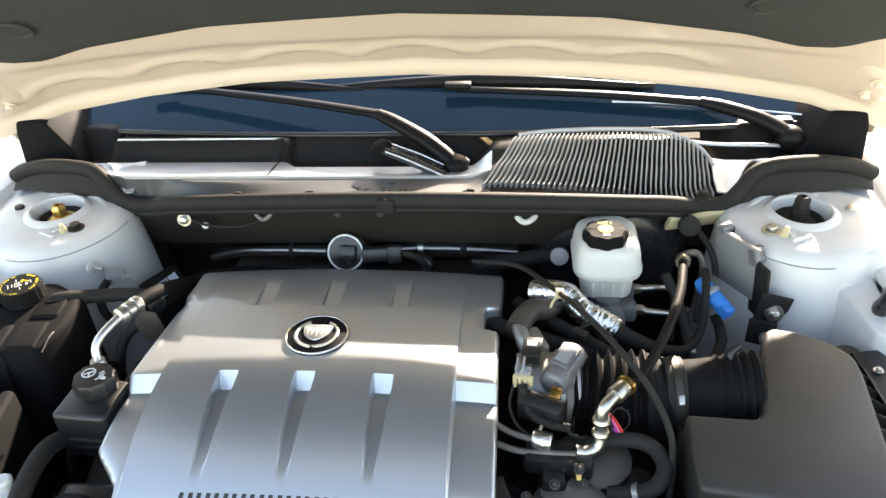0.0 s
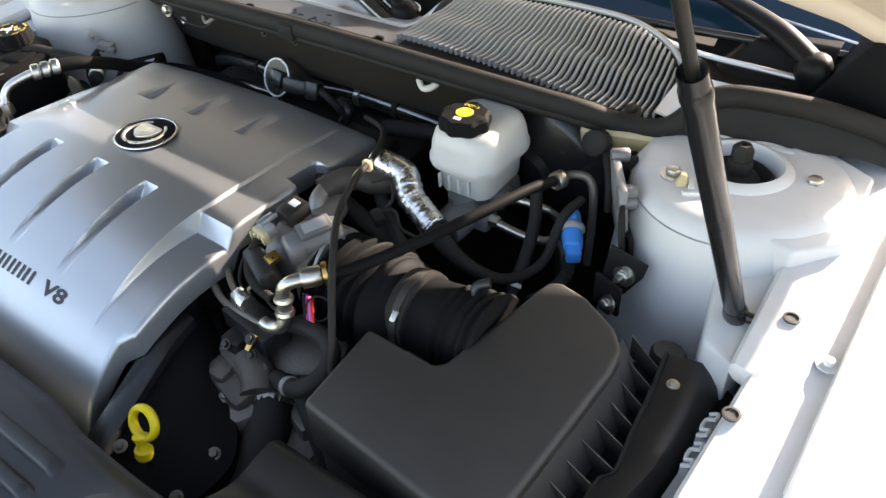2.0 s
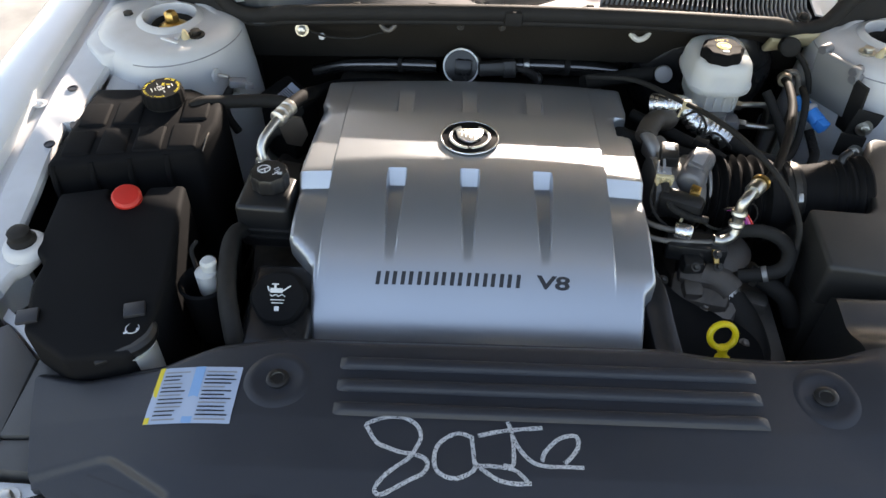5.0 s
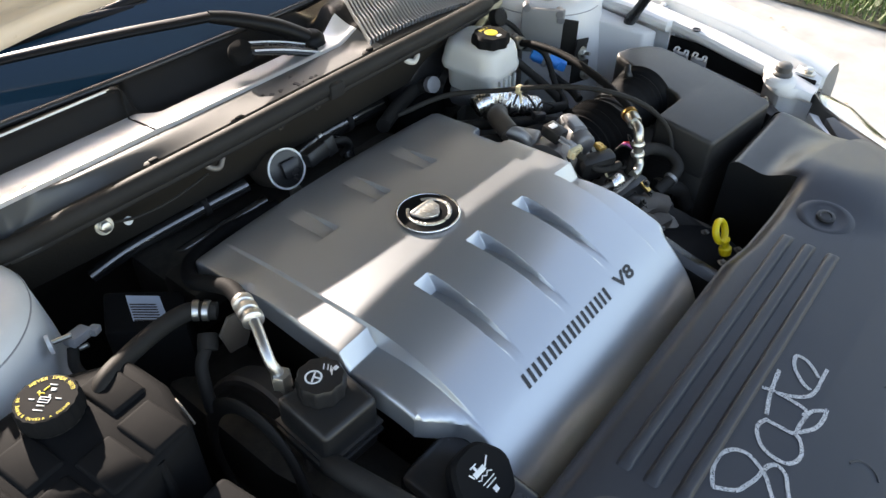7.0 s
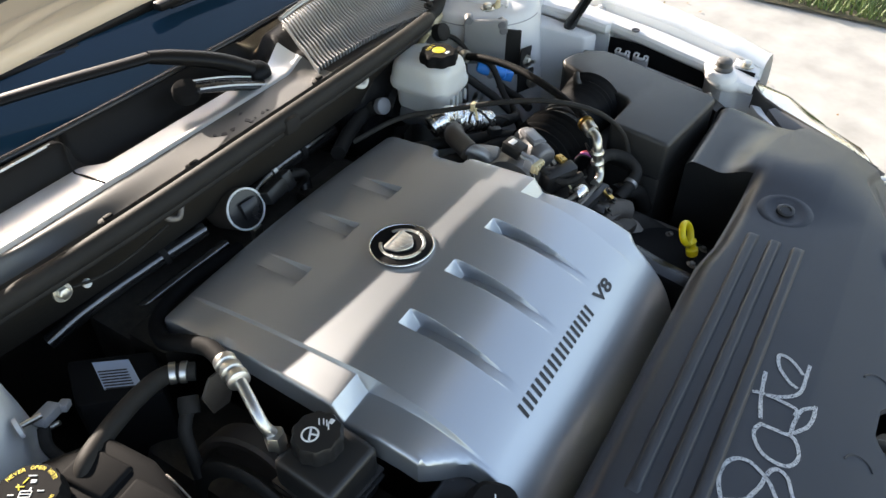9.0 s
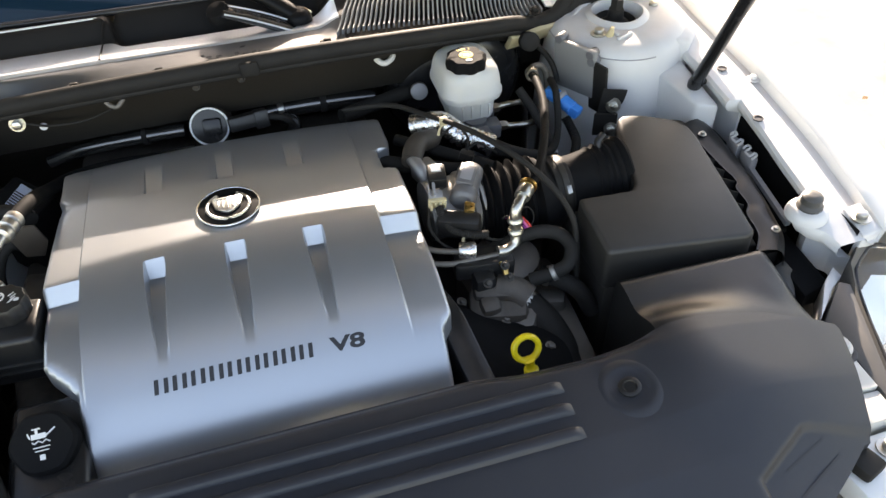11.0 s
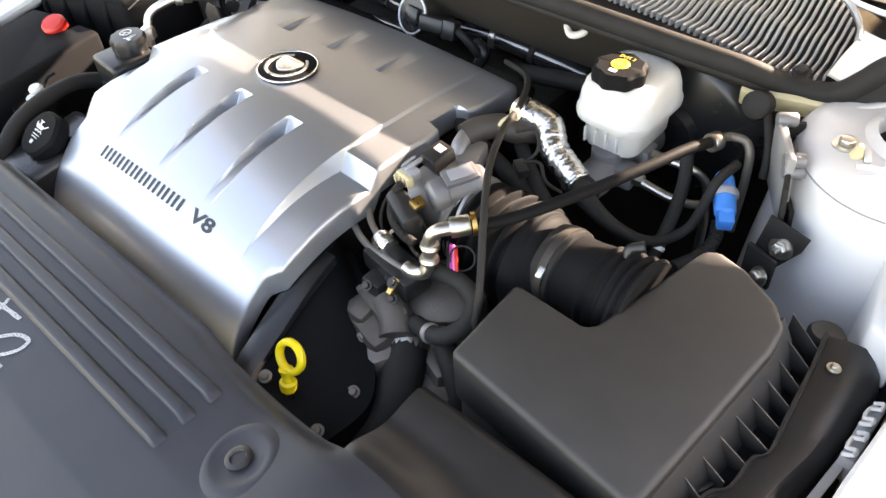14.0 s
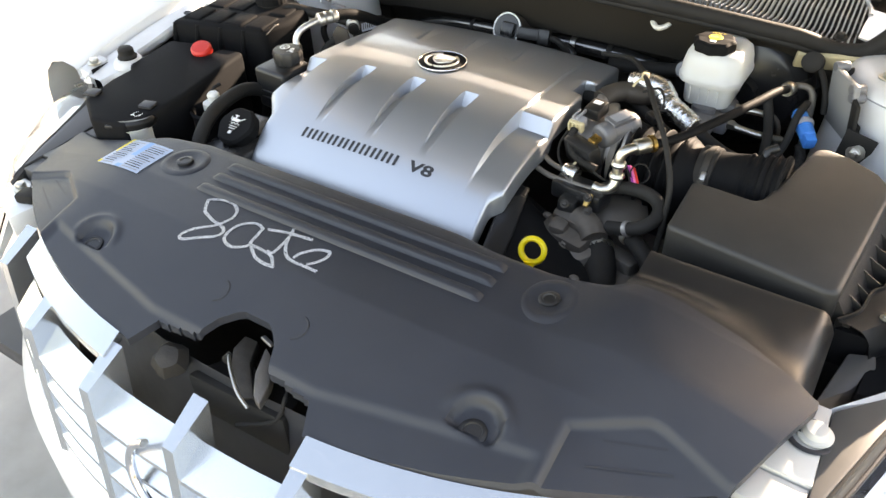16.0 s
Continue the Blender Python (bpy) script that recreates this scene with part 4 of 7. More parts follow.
def groove_depth(y):
    """Front grooves: a steep wall at their rear end, running out towards the front."""
    if y > -0.073:
        return 0.0
    if y > -0.089:
        return 0.021 * (-0.073 - y) / 0.016
    return 0.021 * max(0.0, (y + 0.222) / 0.133) ** 1.15


def cover_z(x, y, edge=True):
    z = interp(y, COVER_CURVE) - 0.010 * (x / 0.24) ** 2
    cut = 0.0
    for c in GROOVES:
        w = 0.0125 if y > -0.095 else 0.0125 - 0.006 * min(1, (-0.095 - y) / 0.12)
        k = smooth01((w - abs(x - c)) / 0.0022 + 0.5)
        cut = max(cut, k * groove_depth(y))
        if 0.078 < y < 0.15:                                # rear notches, wall towards the front
            k = smooth01((0.0125 - abs(x - c + 0.002)) / 0.002 + 0.5)
            cut = max(cut, k * 0.0115 * (1 - (y - 0.078) / 0.072) * smooth01((y - 0.078) / 0.003))
    for s in (1, -1):
        k = smooth01((s * x - 0.194) / 0.003 + 0.5)
        cut = max(cut, k * (groove_depth(y) + 0.0045 * smooth01((0.205 - y) / 0.06) * smooth01((y + 0.26) / 0.06)))
    z -= cut
    if edge:
        d = min(x - cover_left(y), cover_right(y) - x)
        if d < 0.006:
            z -= 0.006 * (1 - math.sqrt(max(0.0, 1 - (1 - max(d, 0) / 0.006) ** 2)))
    return z


def steps(a, b, h):
    n = max(1, round((b - a) / h))
    return [a + (b - a) * i / n for i in range(n + 1)]


cover = thing("engine_cover", (0.0, -0.05, 0.90), "satin silver engine cover with pressed grooves and a round emblem", "engine cover")
xs = set(round(v, 5) for v in steps(-0.25, 0.26, 0.0085))
for c in GROOVES:
    for d in (0.0066, 0.0078, 0.0088, 0.0098, 0.0108, 0.0118, 0.0128, 0.0138, 0.0148, 0.003):
        xs |= {round(c - d, 5), round(c + d, 5)}
for s in (1, -1):
    for d in (0.1915, 0.1925, 0.1932, 0.194, 0.1948, 0.1956, 0.1965, 0.198):
        xs.add(s * d)
for d in (0.0, 0.0008, 0.002, 0.004, 0.006):
    xs |= {round(0.248 - d, 5), round(-0.240 + d, 5), round(-0.200 + d, 5), round(0.231 - d, 5)}
ys = set(round(v, 5) for v in steps(-0.326, 0.205, 0.0075))
ys |= {-0.0715, -0.073, -0.0745, -0.077, -0.081, -0.085, -0.0885, -0.0905, -0.093, 0.0775, 0.079, 0.0805, 0.082, 0.121, 0.123, 0.125, 0.127, 0.0385, 0.0445, 0.0925, 0.0975, -0.233, -0.247}
xs, ys = sorted(xs), sorted(ys)
bm = sheet(xs, ys, lambda x, y: (min(max(x, cover_left(y)), cover_right(y)), y, cover_z(min(max(x, cover_left(y)), cover_right(y)), y)))
bmesh.ops.remove_doubles(bm, verts=bm.verts, dist=0.0003)
bmesh.ops.dissolve_degenerate(bm, edges=bm.edges, dist=0.0002)
skirt(bm, 0.028)
shell = part("shell", bm, SILVER, cover, sharp=32)


def on_cover(bm_in, ox, oy, k=0.0006):
    for v in bm_in.verts:
        x, y = v.co.x + ox, v.co.y + oy
        v.co = Vector((x, y, cover_z(x, y, False) + k))
    return bm_in


# lettering: the maker's word as plain slanted bars, then the legible engine type
def slanted(w, h, bars):
    bm2 = bmesh.new()
    for a, b, c, d in bars:
        bm2.faces.new([bm2.verts.new((px * w + py * h * 0.12, py * h, 0)) for px, py in ((a, b), (c, b), (c, d), (a, d))])
    bmesh.ops.subdivide_edges(bm2, edges=bm2.edges, cuts=2, use_grid_fill=True)
    return bm2


for k in range(18):
    part("plain_bar", on_cover(slanted(0.0052, 0.0150, [(0, 0, 1, 1)]), -0.1175 + (k // 2) * 0.0213 + (k % 2) * 0.0112, -0.2515), PRINTB, cover, "dark grey slanted bars in place of a word")
tm = text_mesh("V8", 0.0215, 0.044, 0.0007)
for v in tm.verts:
    v.co.y *= 0.95
    v.co.x += v.co.y * 0.12
part("type_lettering", on_cover(tm, 0.0895, -0.2515), PRINTB, cover, "dark letters V8")

# emblem: black disc in a chrome rim, plain wreath and shield
emb = thing("emblem", (0, 0, 0.956), "round black emblem with chrome wreath and shield on the cover", "emblem")
ez = cover_z(0, 0) + 0.001
part("disc", lathe([(0.041, -0.004), (0.041, 0.003), (0.039, 0.0042), (0.001, 0.0042)], (0, 0, ez), (0, 0.03, 1), 56), TANKP, emb)
part("rim", ring_mesh((0, 0, ez + 0.003), 0.0422, 0.0015, (0, 0.03, 1), 64), CHROME, emb)
for a0, a1 in ((118, 262), (278, 422)):
    part("wreath", ring_mesh((0, -0.001, ez + 0.005), 0.0285, 0.0022, (0, 0.03, 1), 40, a0, a1, flat=0.7), PEWTER, emb, "pewter wreath half")
for a in range(190, 351, 12):
    x, y = 0.0290 * math.cos(radians(a)), 0.0290 * math.sin(radians(a)) - 0.001
    part("leaf", box((x, y, ez + 0.0068), (0.0055, 0.0024, 0.0018), 0.0006, (0, 0, a + 50)), PEWTER, emb)
part("crest", prism([(-0.021, 0.012), (-0.018, 0.016), (0.018, 0.016), (0.021, 0.012), (0.017, -0.005), (0.007, -0.014), (0, -0.017), (-0.007, -0.014), (-0.017, -0.005)],
                    ez + 0.003, ez + 0.0078, 0.0012), PEWTER, emb, "pewter shield shape")
for x in (-0.0125, -0.0065, 0.0, 0.0065, 0.0125):
    part("crest_bar", box((x, 0.001, ez + 0.0080), (0.0026, 0.022 - abs(x) * 0.7, 0.001), 0.0003), PEWTER, emb)
part("crest_band", box((0, 0.0120, ez + 0.0082), (0.036, 0.0035, 0.0012), 0.0003), PEWTER, emb)

# dark foam and brackets under the cover's rim, then the block
eng = thing("engine_block", (0.02, 0.0, 0.6), "grimy aluminium engine with dark plastic and brackets", "engine")
part("upper_block", prism([(-0.19, 0.18), (0.20, 0.18), (0.20, -0.24), (-0.17, -0.24)], 0.45, 0.86, 0.015, top=lambda x, y: 0.88 - 0.25 * max(0.0, -0.05 - y)), DARK, eng, "dark upper engine")
def valve_cover():
    """Black cover: a flat ridge beside the silver cover, then a domed face down to a bolted rim."""
    ridge = spline([(0.278, -0.335, 0.828), (0.266, -0.275, 0.848), (0.254, -0.212, 0.870), (0.232, -0.14, 0.872)], 8)
    rim = spline([(0.380, -0.335, 0.805), (0.388, -0.262, 0.815), (0.335, -0.205, 0.822), (0.282, -0.158, 0.826), (0.22, -0.125, 0.83)], 6)
    n = len(ridge)
    rings = []
    for i in range(n):
        a, c = Vector(ridge[i]), Vector(rim[min(len(rim) - 1, round(i * (len(rim) - 1) / (n - 1)))])
        left = a + Vector((-0.022, -0.004, 0.0))
        row = [left + Vector((0, 0, -0.10)), left + Vector((0, 0, -0.003)), left + Vector((0.002, 0, 0)), a - Vector((0.002, 0, 0)), a + Vector((0.001, 0, -0.003))]
        for k in range(1, 8):
            t = k / 8
            row.append(a.lerp(c, t) + Vector((0, 0, -0.012 * (1 - t) + 0.006 * math.sin(math.pi * t))))
        row += [c, c + Vector((0.012, 0.004, -0.001)), c + Vector((0.013, 0.004, -0.15))]
        rings.append([tuple(p) for p in row])
    return loft(rings, closed=False)


part("valve_cover", valve_cover(), TANKP, eng, "black glossy valve cover around the dipstick", sharp=35)
ridge_line = spline([(0.276, -0.335, 0.829), (0.266, -0.275, 0.849), (0.256, -0.212, 0.871), (0.244, -0.165, 0.873)], 8)
part("cover_ridge", loft([[(p[0] + a, p[1], p[2] + b) for a, b in ((-0.020, -0.004), (-0.020, 0.0015), (-0.0185, 0.0025), (0.0115, 0.0025), (0.013, 0.0015), (0.0135, -0.010), (0.010, -0.012))] for p in ridge_line]),
     GLOSSB, eng, "flat glossy ridge of the valve cover", sharp=40)
for x, y, z in ((0.302, -0.318, 0.838), (0.378, -0.262, 0.817), (0.380, -0.318, 0.810), (0.335, -0.204, 0.824), (0.285, -0.157, 0.828)):
    bolt("cover_bolt", (x, y, z), (0.25, -0.3, 1), 0.0050, eng, CASTD, washer=1.5)
part("gearbox", merge(prism([(0.30, -0.05), (0.46, -0.06), (0.45, -0.28), (0.33, -0.30)], 0.4, 0.79, 0.02),
                      lathe([(0.05, 0), (0.05, 0.05), (0.035, 0.06)], (0.37, -0.10, 0.79), (0, 0, 1), 28),
                      box((0.352, -0.19, 0.80), (0.07, 0.05, 0.05), 0.012, (12, 0, -35)),
                      box((0.40, -0.16, 0.795), (0.08, 0.03, 0.03), 0.008, (0, 0, -20))), CASTD, eng, "dirty cast aluminium gearbox")
for x, y, z in ((0.345, -0.17, 0.825), (0.41, -0.10, 0.815)):
    bolt("block_bolt", (x, y, z), (0.1, -0.4, 1), 0.005, eng, CASTD)
part("side_block", prism([(-0.34, 0.17), (-0.22, 0.17), (-0.22, -0.28), (-0.30, -0.28), (-0.34, -0.05)], 0.4, 0.80, 0.02), DARK, eng, "dark accessory side of the engine")
part("pulley", merge(lathe([(0.088, -0.034), (0.092, -0.03), (0.092, -0.002), (0.088, 0.002), (0.080, 0.0), (0.077, -0.024), (0.020, -0.026), (0.020, -0.008), (0.002, -0.006)], (-0.318, 0.006, 0.785), (-1, -0.05, 0.25), 48)), CANB, eng, "dull brown belt pulley")
part("drive_belt", merge(ring_mesh((-0.345, -0.03, 0.80), 0.085, 0.011, (-1, 0, 0.15), 44, flat=0.35)), RUBBER, eng, "black drive belt")
part("rear_intake", merge(box((0.0, 0.30, 0.80), (0.50, 0.14, 0.10), 0.02), box((-0.15, 0.24, 0.84), (0.2, 0.08, 0.05), 0.015), box((0.16, 0.25, 0.84), (0.12, 0.08, 0.06), 0.015)), DARK, eng, "dark rear of the intake")

# ---------------------------------------------------------------- parts at the rear of the engine
def hose(name, pts, r, mat, label, category="hose", clamps=(), n=14, wave=None, per=8, ends=None, flat=1.0):
    t = thing(name, tuple(pts[0]), label, category)
    part("tube", tube(pts, r, n, per, wave, flat=flat), mat, t)
    P = [Vector(p) for p in spline(pts, 8)]
    rr = r if not isinstance(r, (list, tuple)) else r[0]
    for s, m in clamps:
        i = min(len(P) - 2, int(s * (len(P) - 1)))
        d = P[i + 1] - P[i]
        part("clamp", lathe([(rr * 1.05, -rr * 0.35), (rr * 1.16, -rr * 0.3), (rr * 1.16, rr * 0.3), (rr * 1.05, rr * 0.35)], tuple(P[i]), tuple(d), 20), m, t)
    return t


hose("heater_pipe", [(-0.30, 0.375, 0.835), (-0.24, 0.36, 0.858), (-0.15, 0.335, 0.878), (-0.06, 0.315, 0.890)], 0.0125, PIPE, "dark glossy pipe behind the engine", "pipe", [(0.75, RUBBER)])
hose("heater_pipe", [(-0.24, 0.325, 0.83), (-0.14, 0.30, 0.855), (-0.05, 0.285, 0.868)], 0.009, PIPE, "thin dark glossy pipe behind the engine", "pipe")
hose("heater_hose", [(0.03, 0.315, 0.89), (0.10, 0.335, 0.885), (0.20, 0.34, 0.88), (0.27, 0.345, 0.87)], 0.016, PIPE, "black glossy hose behind the engine", "hose", [(0.35, STEEL), (0.6, RUBBER)])
valve = thing("valve_canister", (-0.017, 0.29, 0.91), "dark canister with a white ringed lid behind the engine", "canister")
AX = (-0.10, -0.90, 0.42)
C0 = Vector((-0.017, 0.269, 0.918))
part("can", lathe([(0.028, -0.07), (0.031, -0.06), (0.032, 0.0), (0.030, 0.002)], tuple(C0), AX, 36), CANB, valve, "dull brown can")
part("lid", lathe([(0.029, 0.0), (0.029, 0.003), (0.002, 0.004)], tuple(C0), AX, 36), GLOSSB, valve)
part("ring", ring_mesh(tuple(C0 + Vector(AX).normalized() * 0.003), 0.0305, 0.0017, AX, 48), PRINTW, valve, "thin white ring")
part("plug_socket", box(tuple(C0 + Vector((0.004, -0.006, 0.002))), (0.030, 0.012, 0.028), 0.004, (-25, 0, -6)), GLOSSB, valve)
part("connector", merge(box((0.035, 0.262, 0.920), (0.045, 0.026, 0.024), 0.004, (-20, 0, 8)), box((0.066, 0.266, 0.918), (0.024, 0.022, 0.030), 0.003, (-20, 0, 8))), PLASTIC, valve, "black plug")
part("wire", tube([(0.078, 0.268, 0.918), (0.10, 0.262, 0.915), (0.115, 0.268, 0.895), (0.11, 0.28, 0.875)], 0.006, 10), RUBBER, valve)
part("hose_stub", tube([(0.10, 0.285, 0.90), (0.12, 0.28, 0.89), (0.115, 0.27, 0.87)], 0.010, 12), GLOSSB, valve)
part("bracket", box((-0.015, 0.255, 0.878), (0.018, 0.01, 0.022), 0.002), STEEL, valve)

# brake booster and master cylinder
boost = thing("brake_booster", (0.42, 0.36, 0.88), "black brake booster drum on the firewall", "brake booster")
part("drum", lathe([(0.128, 0.07), (0.130, 0.0), (0.126, -0.02), (0.108, -0.045), (0.10, -0.05), (0.05, -0.062), (0.045, -0.075)], (0.425, 0.36, 0.872), (0, 1, 0.05), 48), GLOSSB, boost)
part("rim", ring_mesh((0.425, 0.362, 0.872), 0.130, 0.005, (0, 1, 0.05), 48), GLOSSB, boost)
part("check_valve", lathe([(0.012, -0.004), (0.015, 0.0), (0.015, 0.012), (0.012, 0.014)], (0.342, 0.285, 0.905), (-0.15, -0.9, 0.35), 24), GREYP, boost, "grey plastic check valve")
part("vacuum_hose", tube([(0.342, 0.295, 0.90), (0.33, 0.31, 0.89), (0.27, 0.30, 0.885), (0.20, 0.27, 0.89)], 0.013, 14), RUBBER, boost)
mast = thing("master_cylinder", (0.415, 0.2, 0.87), "grey cast master cylinder below the fluid reservoir", "master cylinder")
part("casting", merge(lathe([(0.022, -0.02), (0.024, 0.0), (0.024, 0.10), (0.03, 0.11), (0.03, 0.125)], (0.412, 0.145, 0.872), (0, 1, 0), 28),
                      lathe([(0.020, 0), (0.020, 0.03)], (0.410, 0.175, 0.872), (0, 0, 1), 20), lathe([(0.020, 0), (0.020, 0.03)], (0.415, 0.235, 0.872), (0, 0, 1), 20),
                      box((0.44, 0.175, 0.875), (0.03, 0.03, 0.03), 0.006), box((0.44, 0.215, 0.885), (0.03, 0.03, 0.028), 0.006)), CASTL, mast)
part("brake_line", tube([(0.452, 0.172, 0.878), (0.50, 0.172, 0.872), (0.525, 0.18, 0.868), (0.54, 0.20, 0.85), (0.54, 0.21, 0.76)], 0.0058, 10), STEEL, mast, "pale steel brake line")
part("brake_line", tube([(0.452, 0.214, 0.888), (0.49, 0.218, 0.888), (0.515, 0.225, 0.88), (0.525, 0.235, 0.85), (0.53, 0.24, 0.76)], 0.0055, 10), STEEL, mast, "pale steel brake line")
for x, y, z in ((0.455, 0.172, 0.878), (0.455, 0.214, 0.888)):
    part("fitting", lathe([(0.009, -0.006), (0.009, 0.008), (0.007, 0.012)], (x, y, z), (1, 0, 0), 6), STEEL, mast)


def rounded(cx, cy, w, d, r, z, n=8):
    out = []
    for qx, qy, a0 in ((1, 1, 0), (-1, 1, 90), (-1, -1, 180), (1, -1, 270)):
        for i in range(n + 1):
            a = radians(a0 + 90 * i / n)
            out.append((cx + qx * (w / 2 - r) + r * math.cos(a), cy + qy * (d / 2 - r) + r * math.sin(a), z))
    return out


res = thing("brake_fluid_reservoir", (0.408, 0.215, 0.90), "milky white brake fluid reservoir with a black screw cap", "fluid reservoir")
secs = [(0.060, 0.085, 0.016, 0.897), (0.074, 0.098, 0.020, 0.899), (0.078, 0.102, 0.022, 0.904), (0.082, 0.106, 0.024, 0.937), (0.101, 0.124, 0.030, 0.940), (0.104, 0.127, 0.031, 0.945),
        (0.104, 0.127, 0.031, 0.951), (0.100, 0.123, 0.030, 0.954), (0.097, 0.120, 0.031, 0.972), (0.091, 0.114, 0.032, 0.985), (0.078, 0.101, 0.030, 0.992), (0.05, 0.07, 0.02, 0.994)]
part("tank", loft([rounded(0.408, 0.222, w, d, r, z) for w, d, r, z in secs]), RESERV, res)
part("tank_rib", merge(*[box((0.385 + 0.015 * k, 0.160, 0.925), (0.0022, 0.006, 0.022), 0.0008) for k in range(4)]), RESERV, res)
part("filler_neck", lathe([(0.026, 0.975), (0.026, 0.996)], (0.402, 0.198, 0), n=28), RESERV, res)
cap = part("cap", lathe([(0.030, 0.991), (0.0335, 0.993), (0.0345, 1.000), (0.0335, 1.008), (0.029, 1.0115), (0.002, 1.0115)], (0.402, 0.198, 0), n=64, lobes=8, depth=0.10), TANKP, res, "black lobed screw cap with yellow symbol")
part("symbol", merge(lathe([(0.0115, 1.0118), (0.0110, 1.0124), (0.0070, 1.0124), (0.0068, 1.0118)], (0.402, 0.198, 0), n=28), ring_mesh((0.402, 0.198, 1.012), 0.0085, 0.0008, n=28)), PRINTY, cap, "yellow round brake symbol")
part("symbol_core", lathe([(0.0060, 1.0118), (0.0058, 1.0126), (0.001, 1.0126)], (0.402, 0.198, 0), n=24), PRINTY, cap)
tm = text_mesh("DOT 3", 0.008, 0.020)
for v in tm.verts:
    v.co = Vector((0.392 + v.co.x, 0.2125 + v.co.y, 1.0122))
part("cap_lettering", tm, PRINTY, cap, "small yellow letters DOT 3")
part("cap_mark", box((0.402, 0.181, 1.0119), (0.010, 0.006, 0.0008), 0.0003), PRINTW, cap)

# ---------------------------------------------------------------- throttle area
foil = hose("foil_wrapped_hose", [(0.297, 0.147, 0.929), (0.316, 0.138, 0.936), (0.345, 0.138, 0.930), (0.368, 0.118, 0.915), (0.395, 0.108, 0.905), (0.415, 0.102, 0.895)],
            0.0185, FOIL, "hose wrapped in crumpled silver foil", "hose", wave=lambda s: 1 + 0.10 * noise.noise((s * 160, 0, 0)) + 0.06 * noise.noise((s * 420, 3, 0)), n=24, per=24)
hose("fuel_hose", [(0.415, 0.102, 0.893), (0.44, 0.09, 0.885), (0.48, 0.085, 0.872), (0.52, 0.10, 0.86), (0.548, 0.14, 0.87), (0.555, 0.175, 0.92), (0.56, 0.215, 0.925)], [0.014, 0.012, 0.009, 0.007, 0.006, 0.006, 0.006], RUBBER, "black fuel hose dipping beside the airbox")
BRAID = [(0.398, -0.092, 0.955), (0.43, -0.059, 0.958), (0.468, 0.016, 0.962), (0.498, 0.096, 0.962), (0.515, 0.166, 0.955), (0.524, 0.211, 0.943)]
bh = hose("braided_power_steering_hose", BRAID, 0.0068, BELLP, "black braided hose with metal crimp ends", "hose", wave=lambda s: 1 + 0.02 * math.sin(s * 3000))
part("crimp", lathe([(0.0108, -0.011), (0.0115, -0.009), (0.0115, 0.009), (0.0105, 0.011)], (0.396, -0.094, 0.9549), (0.66, 0.75, 0.06), 20), STEEL, bh, "bright metal crimp sleeve")
part("sleeve", lathe([(0.0130, 0), (0.0130, 0.005)], (0.404, -0.084, 0.9555), (0.66, 0.75, 0.06), 20), BRASS, bh)
part("elbow_pipe", tube([(0.39, -0.101, 0.954), (0.38, -0.113, 0.952), (0.374, -0.119, 0.941), (0.374, -0.123, 0.915), (0.372, -0.13, 0.897), (0.358, -0.134, 0.89), (0.345, -0.134, 0.891)], 0.0078, 14), STEEL, bh, "bent zinc pipe")
for p, ax in (((0.374, -0.12, 0.931), (0, -0.1, -1)), ((0.374, -0.123, 0.913), (0, -0.1, -1))):
    part("pipe_collar", lathe([(0.010, -0.004), (0.0115, 0.0), (0.010, 0.004)], p, ax, 16), STEEL, bh)
part("end_fitting", lathe([(0.0105, -0.008), (0.0118, -0.006), (0.0118, 0.006), (0.0095, 0.009)], (0.526, 0.218, 0.941), (0.2, 0.8, -0.1), 20), STEEL, bh)
part("end_pipe", tube([(0.527, 0.221, 0.941), (0.535, 0.241, 0.939), (0.555, 0.246, 0.935), (0.565, 0.241, 0.905), (0.566, 0.236, 0.805)], 0.0055, 10), CASTD, bh, "dull bent pipe")
hose("wire_loom_cable", [(0.20, 0.235, 0.925), (0.27, 0.19, 0.948), (0.317, 0.115, 0.965), (0.350, 0.04, 0.985), (0.385, -0.03, 0.990), (0.425, -0.09, 0.97), (0.452, -0.13, 0.93), (0.458, -0.15, 0.88), (0.455, -0.17, 0.80)],
     0.0042, RUBBER, "thin dark grey cable looping over the throttle", "cable")
part("cable_tie", merge(box((0.331, 0.085, 0.972), (0.012, 0.008, 0.014), 0.002), tube([(0.331, 0.083, 0.972), (0.322, 0.075, 0.966), (0.318, 0.07, 0.958)], 0.002, 6)), BEIGE, None, "small tan cable tie on the cable", category="cable tie")

thr = thing("throttle_body", (0.308, -0.013, 0.896), "grey cast throttle body with motor and wire plugs", "throttle body")
part("bore", lathe([(0.046, -0.05), (0.046, 0.0), (0.050, 0.004), (0.050, 0.03), (0.044, 0.034)], (0.323, -0.013, 0.886), (1, 0.05, 0), 40), CAST, thr, "cast throttle bore")
part("motor", merge(bevel_sharp(lathe([(0.014, -0.036), (0.019, -0.032), (0.020, -0.016), (0.0185, -0.014), (0.0185, 0.014), (0.020, 0.016), (0.020, 0.032), (0.015, 0.037)], (0.333, -0.027, 0.93), (0.46, 0.88, 0.06), 24), 0.001, 1),
                    box((0.335, -0.023, 0.948), (0.026, 0.042, 0.008), 0.0025, (4, 8, -28))), CASTL, thr, "grey cast motor housing")
part("motor_label", box((0.3352, -0.0226, 0.9526), (0.017, 0.030, 0.0008), 0.0002, (4, 8, -28)), GREYP, thr)
part("cover", box((0.304, -0.085, 0.911), (0.062, 0.026, 0.045), 0.008, (14, 0, -25)), PLASTIC, thr, "black gear cover")
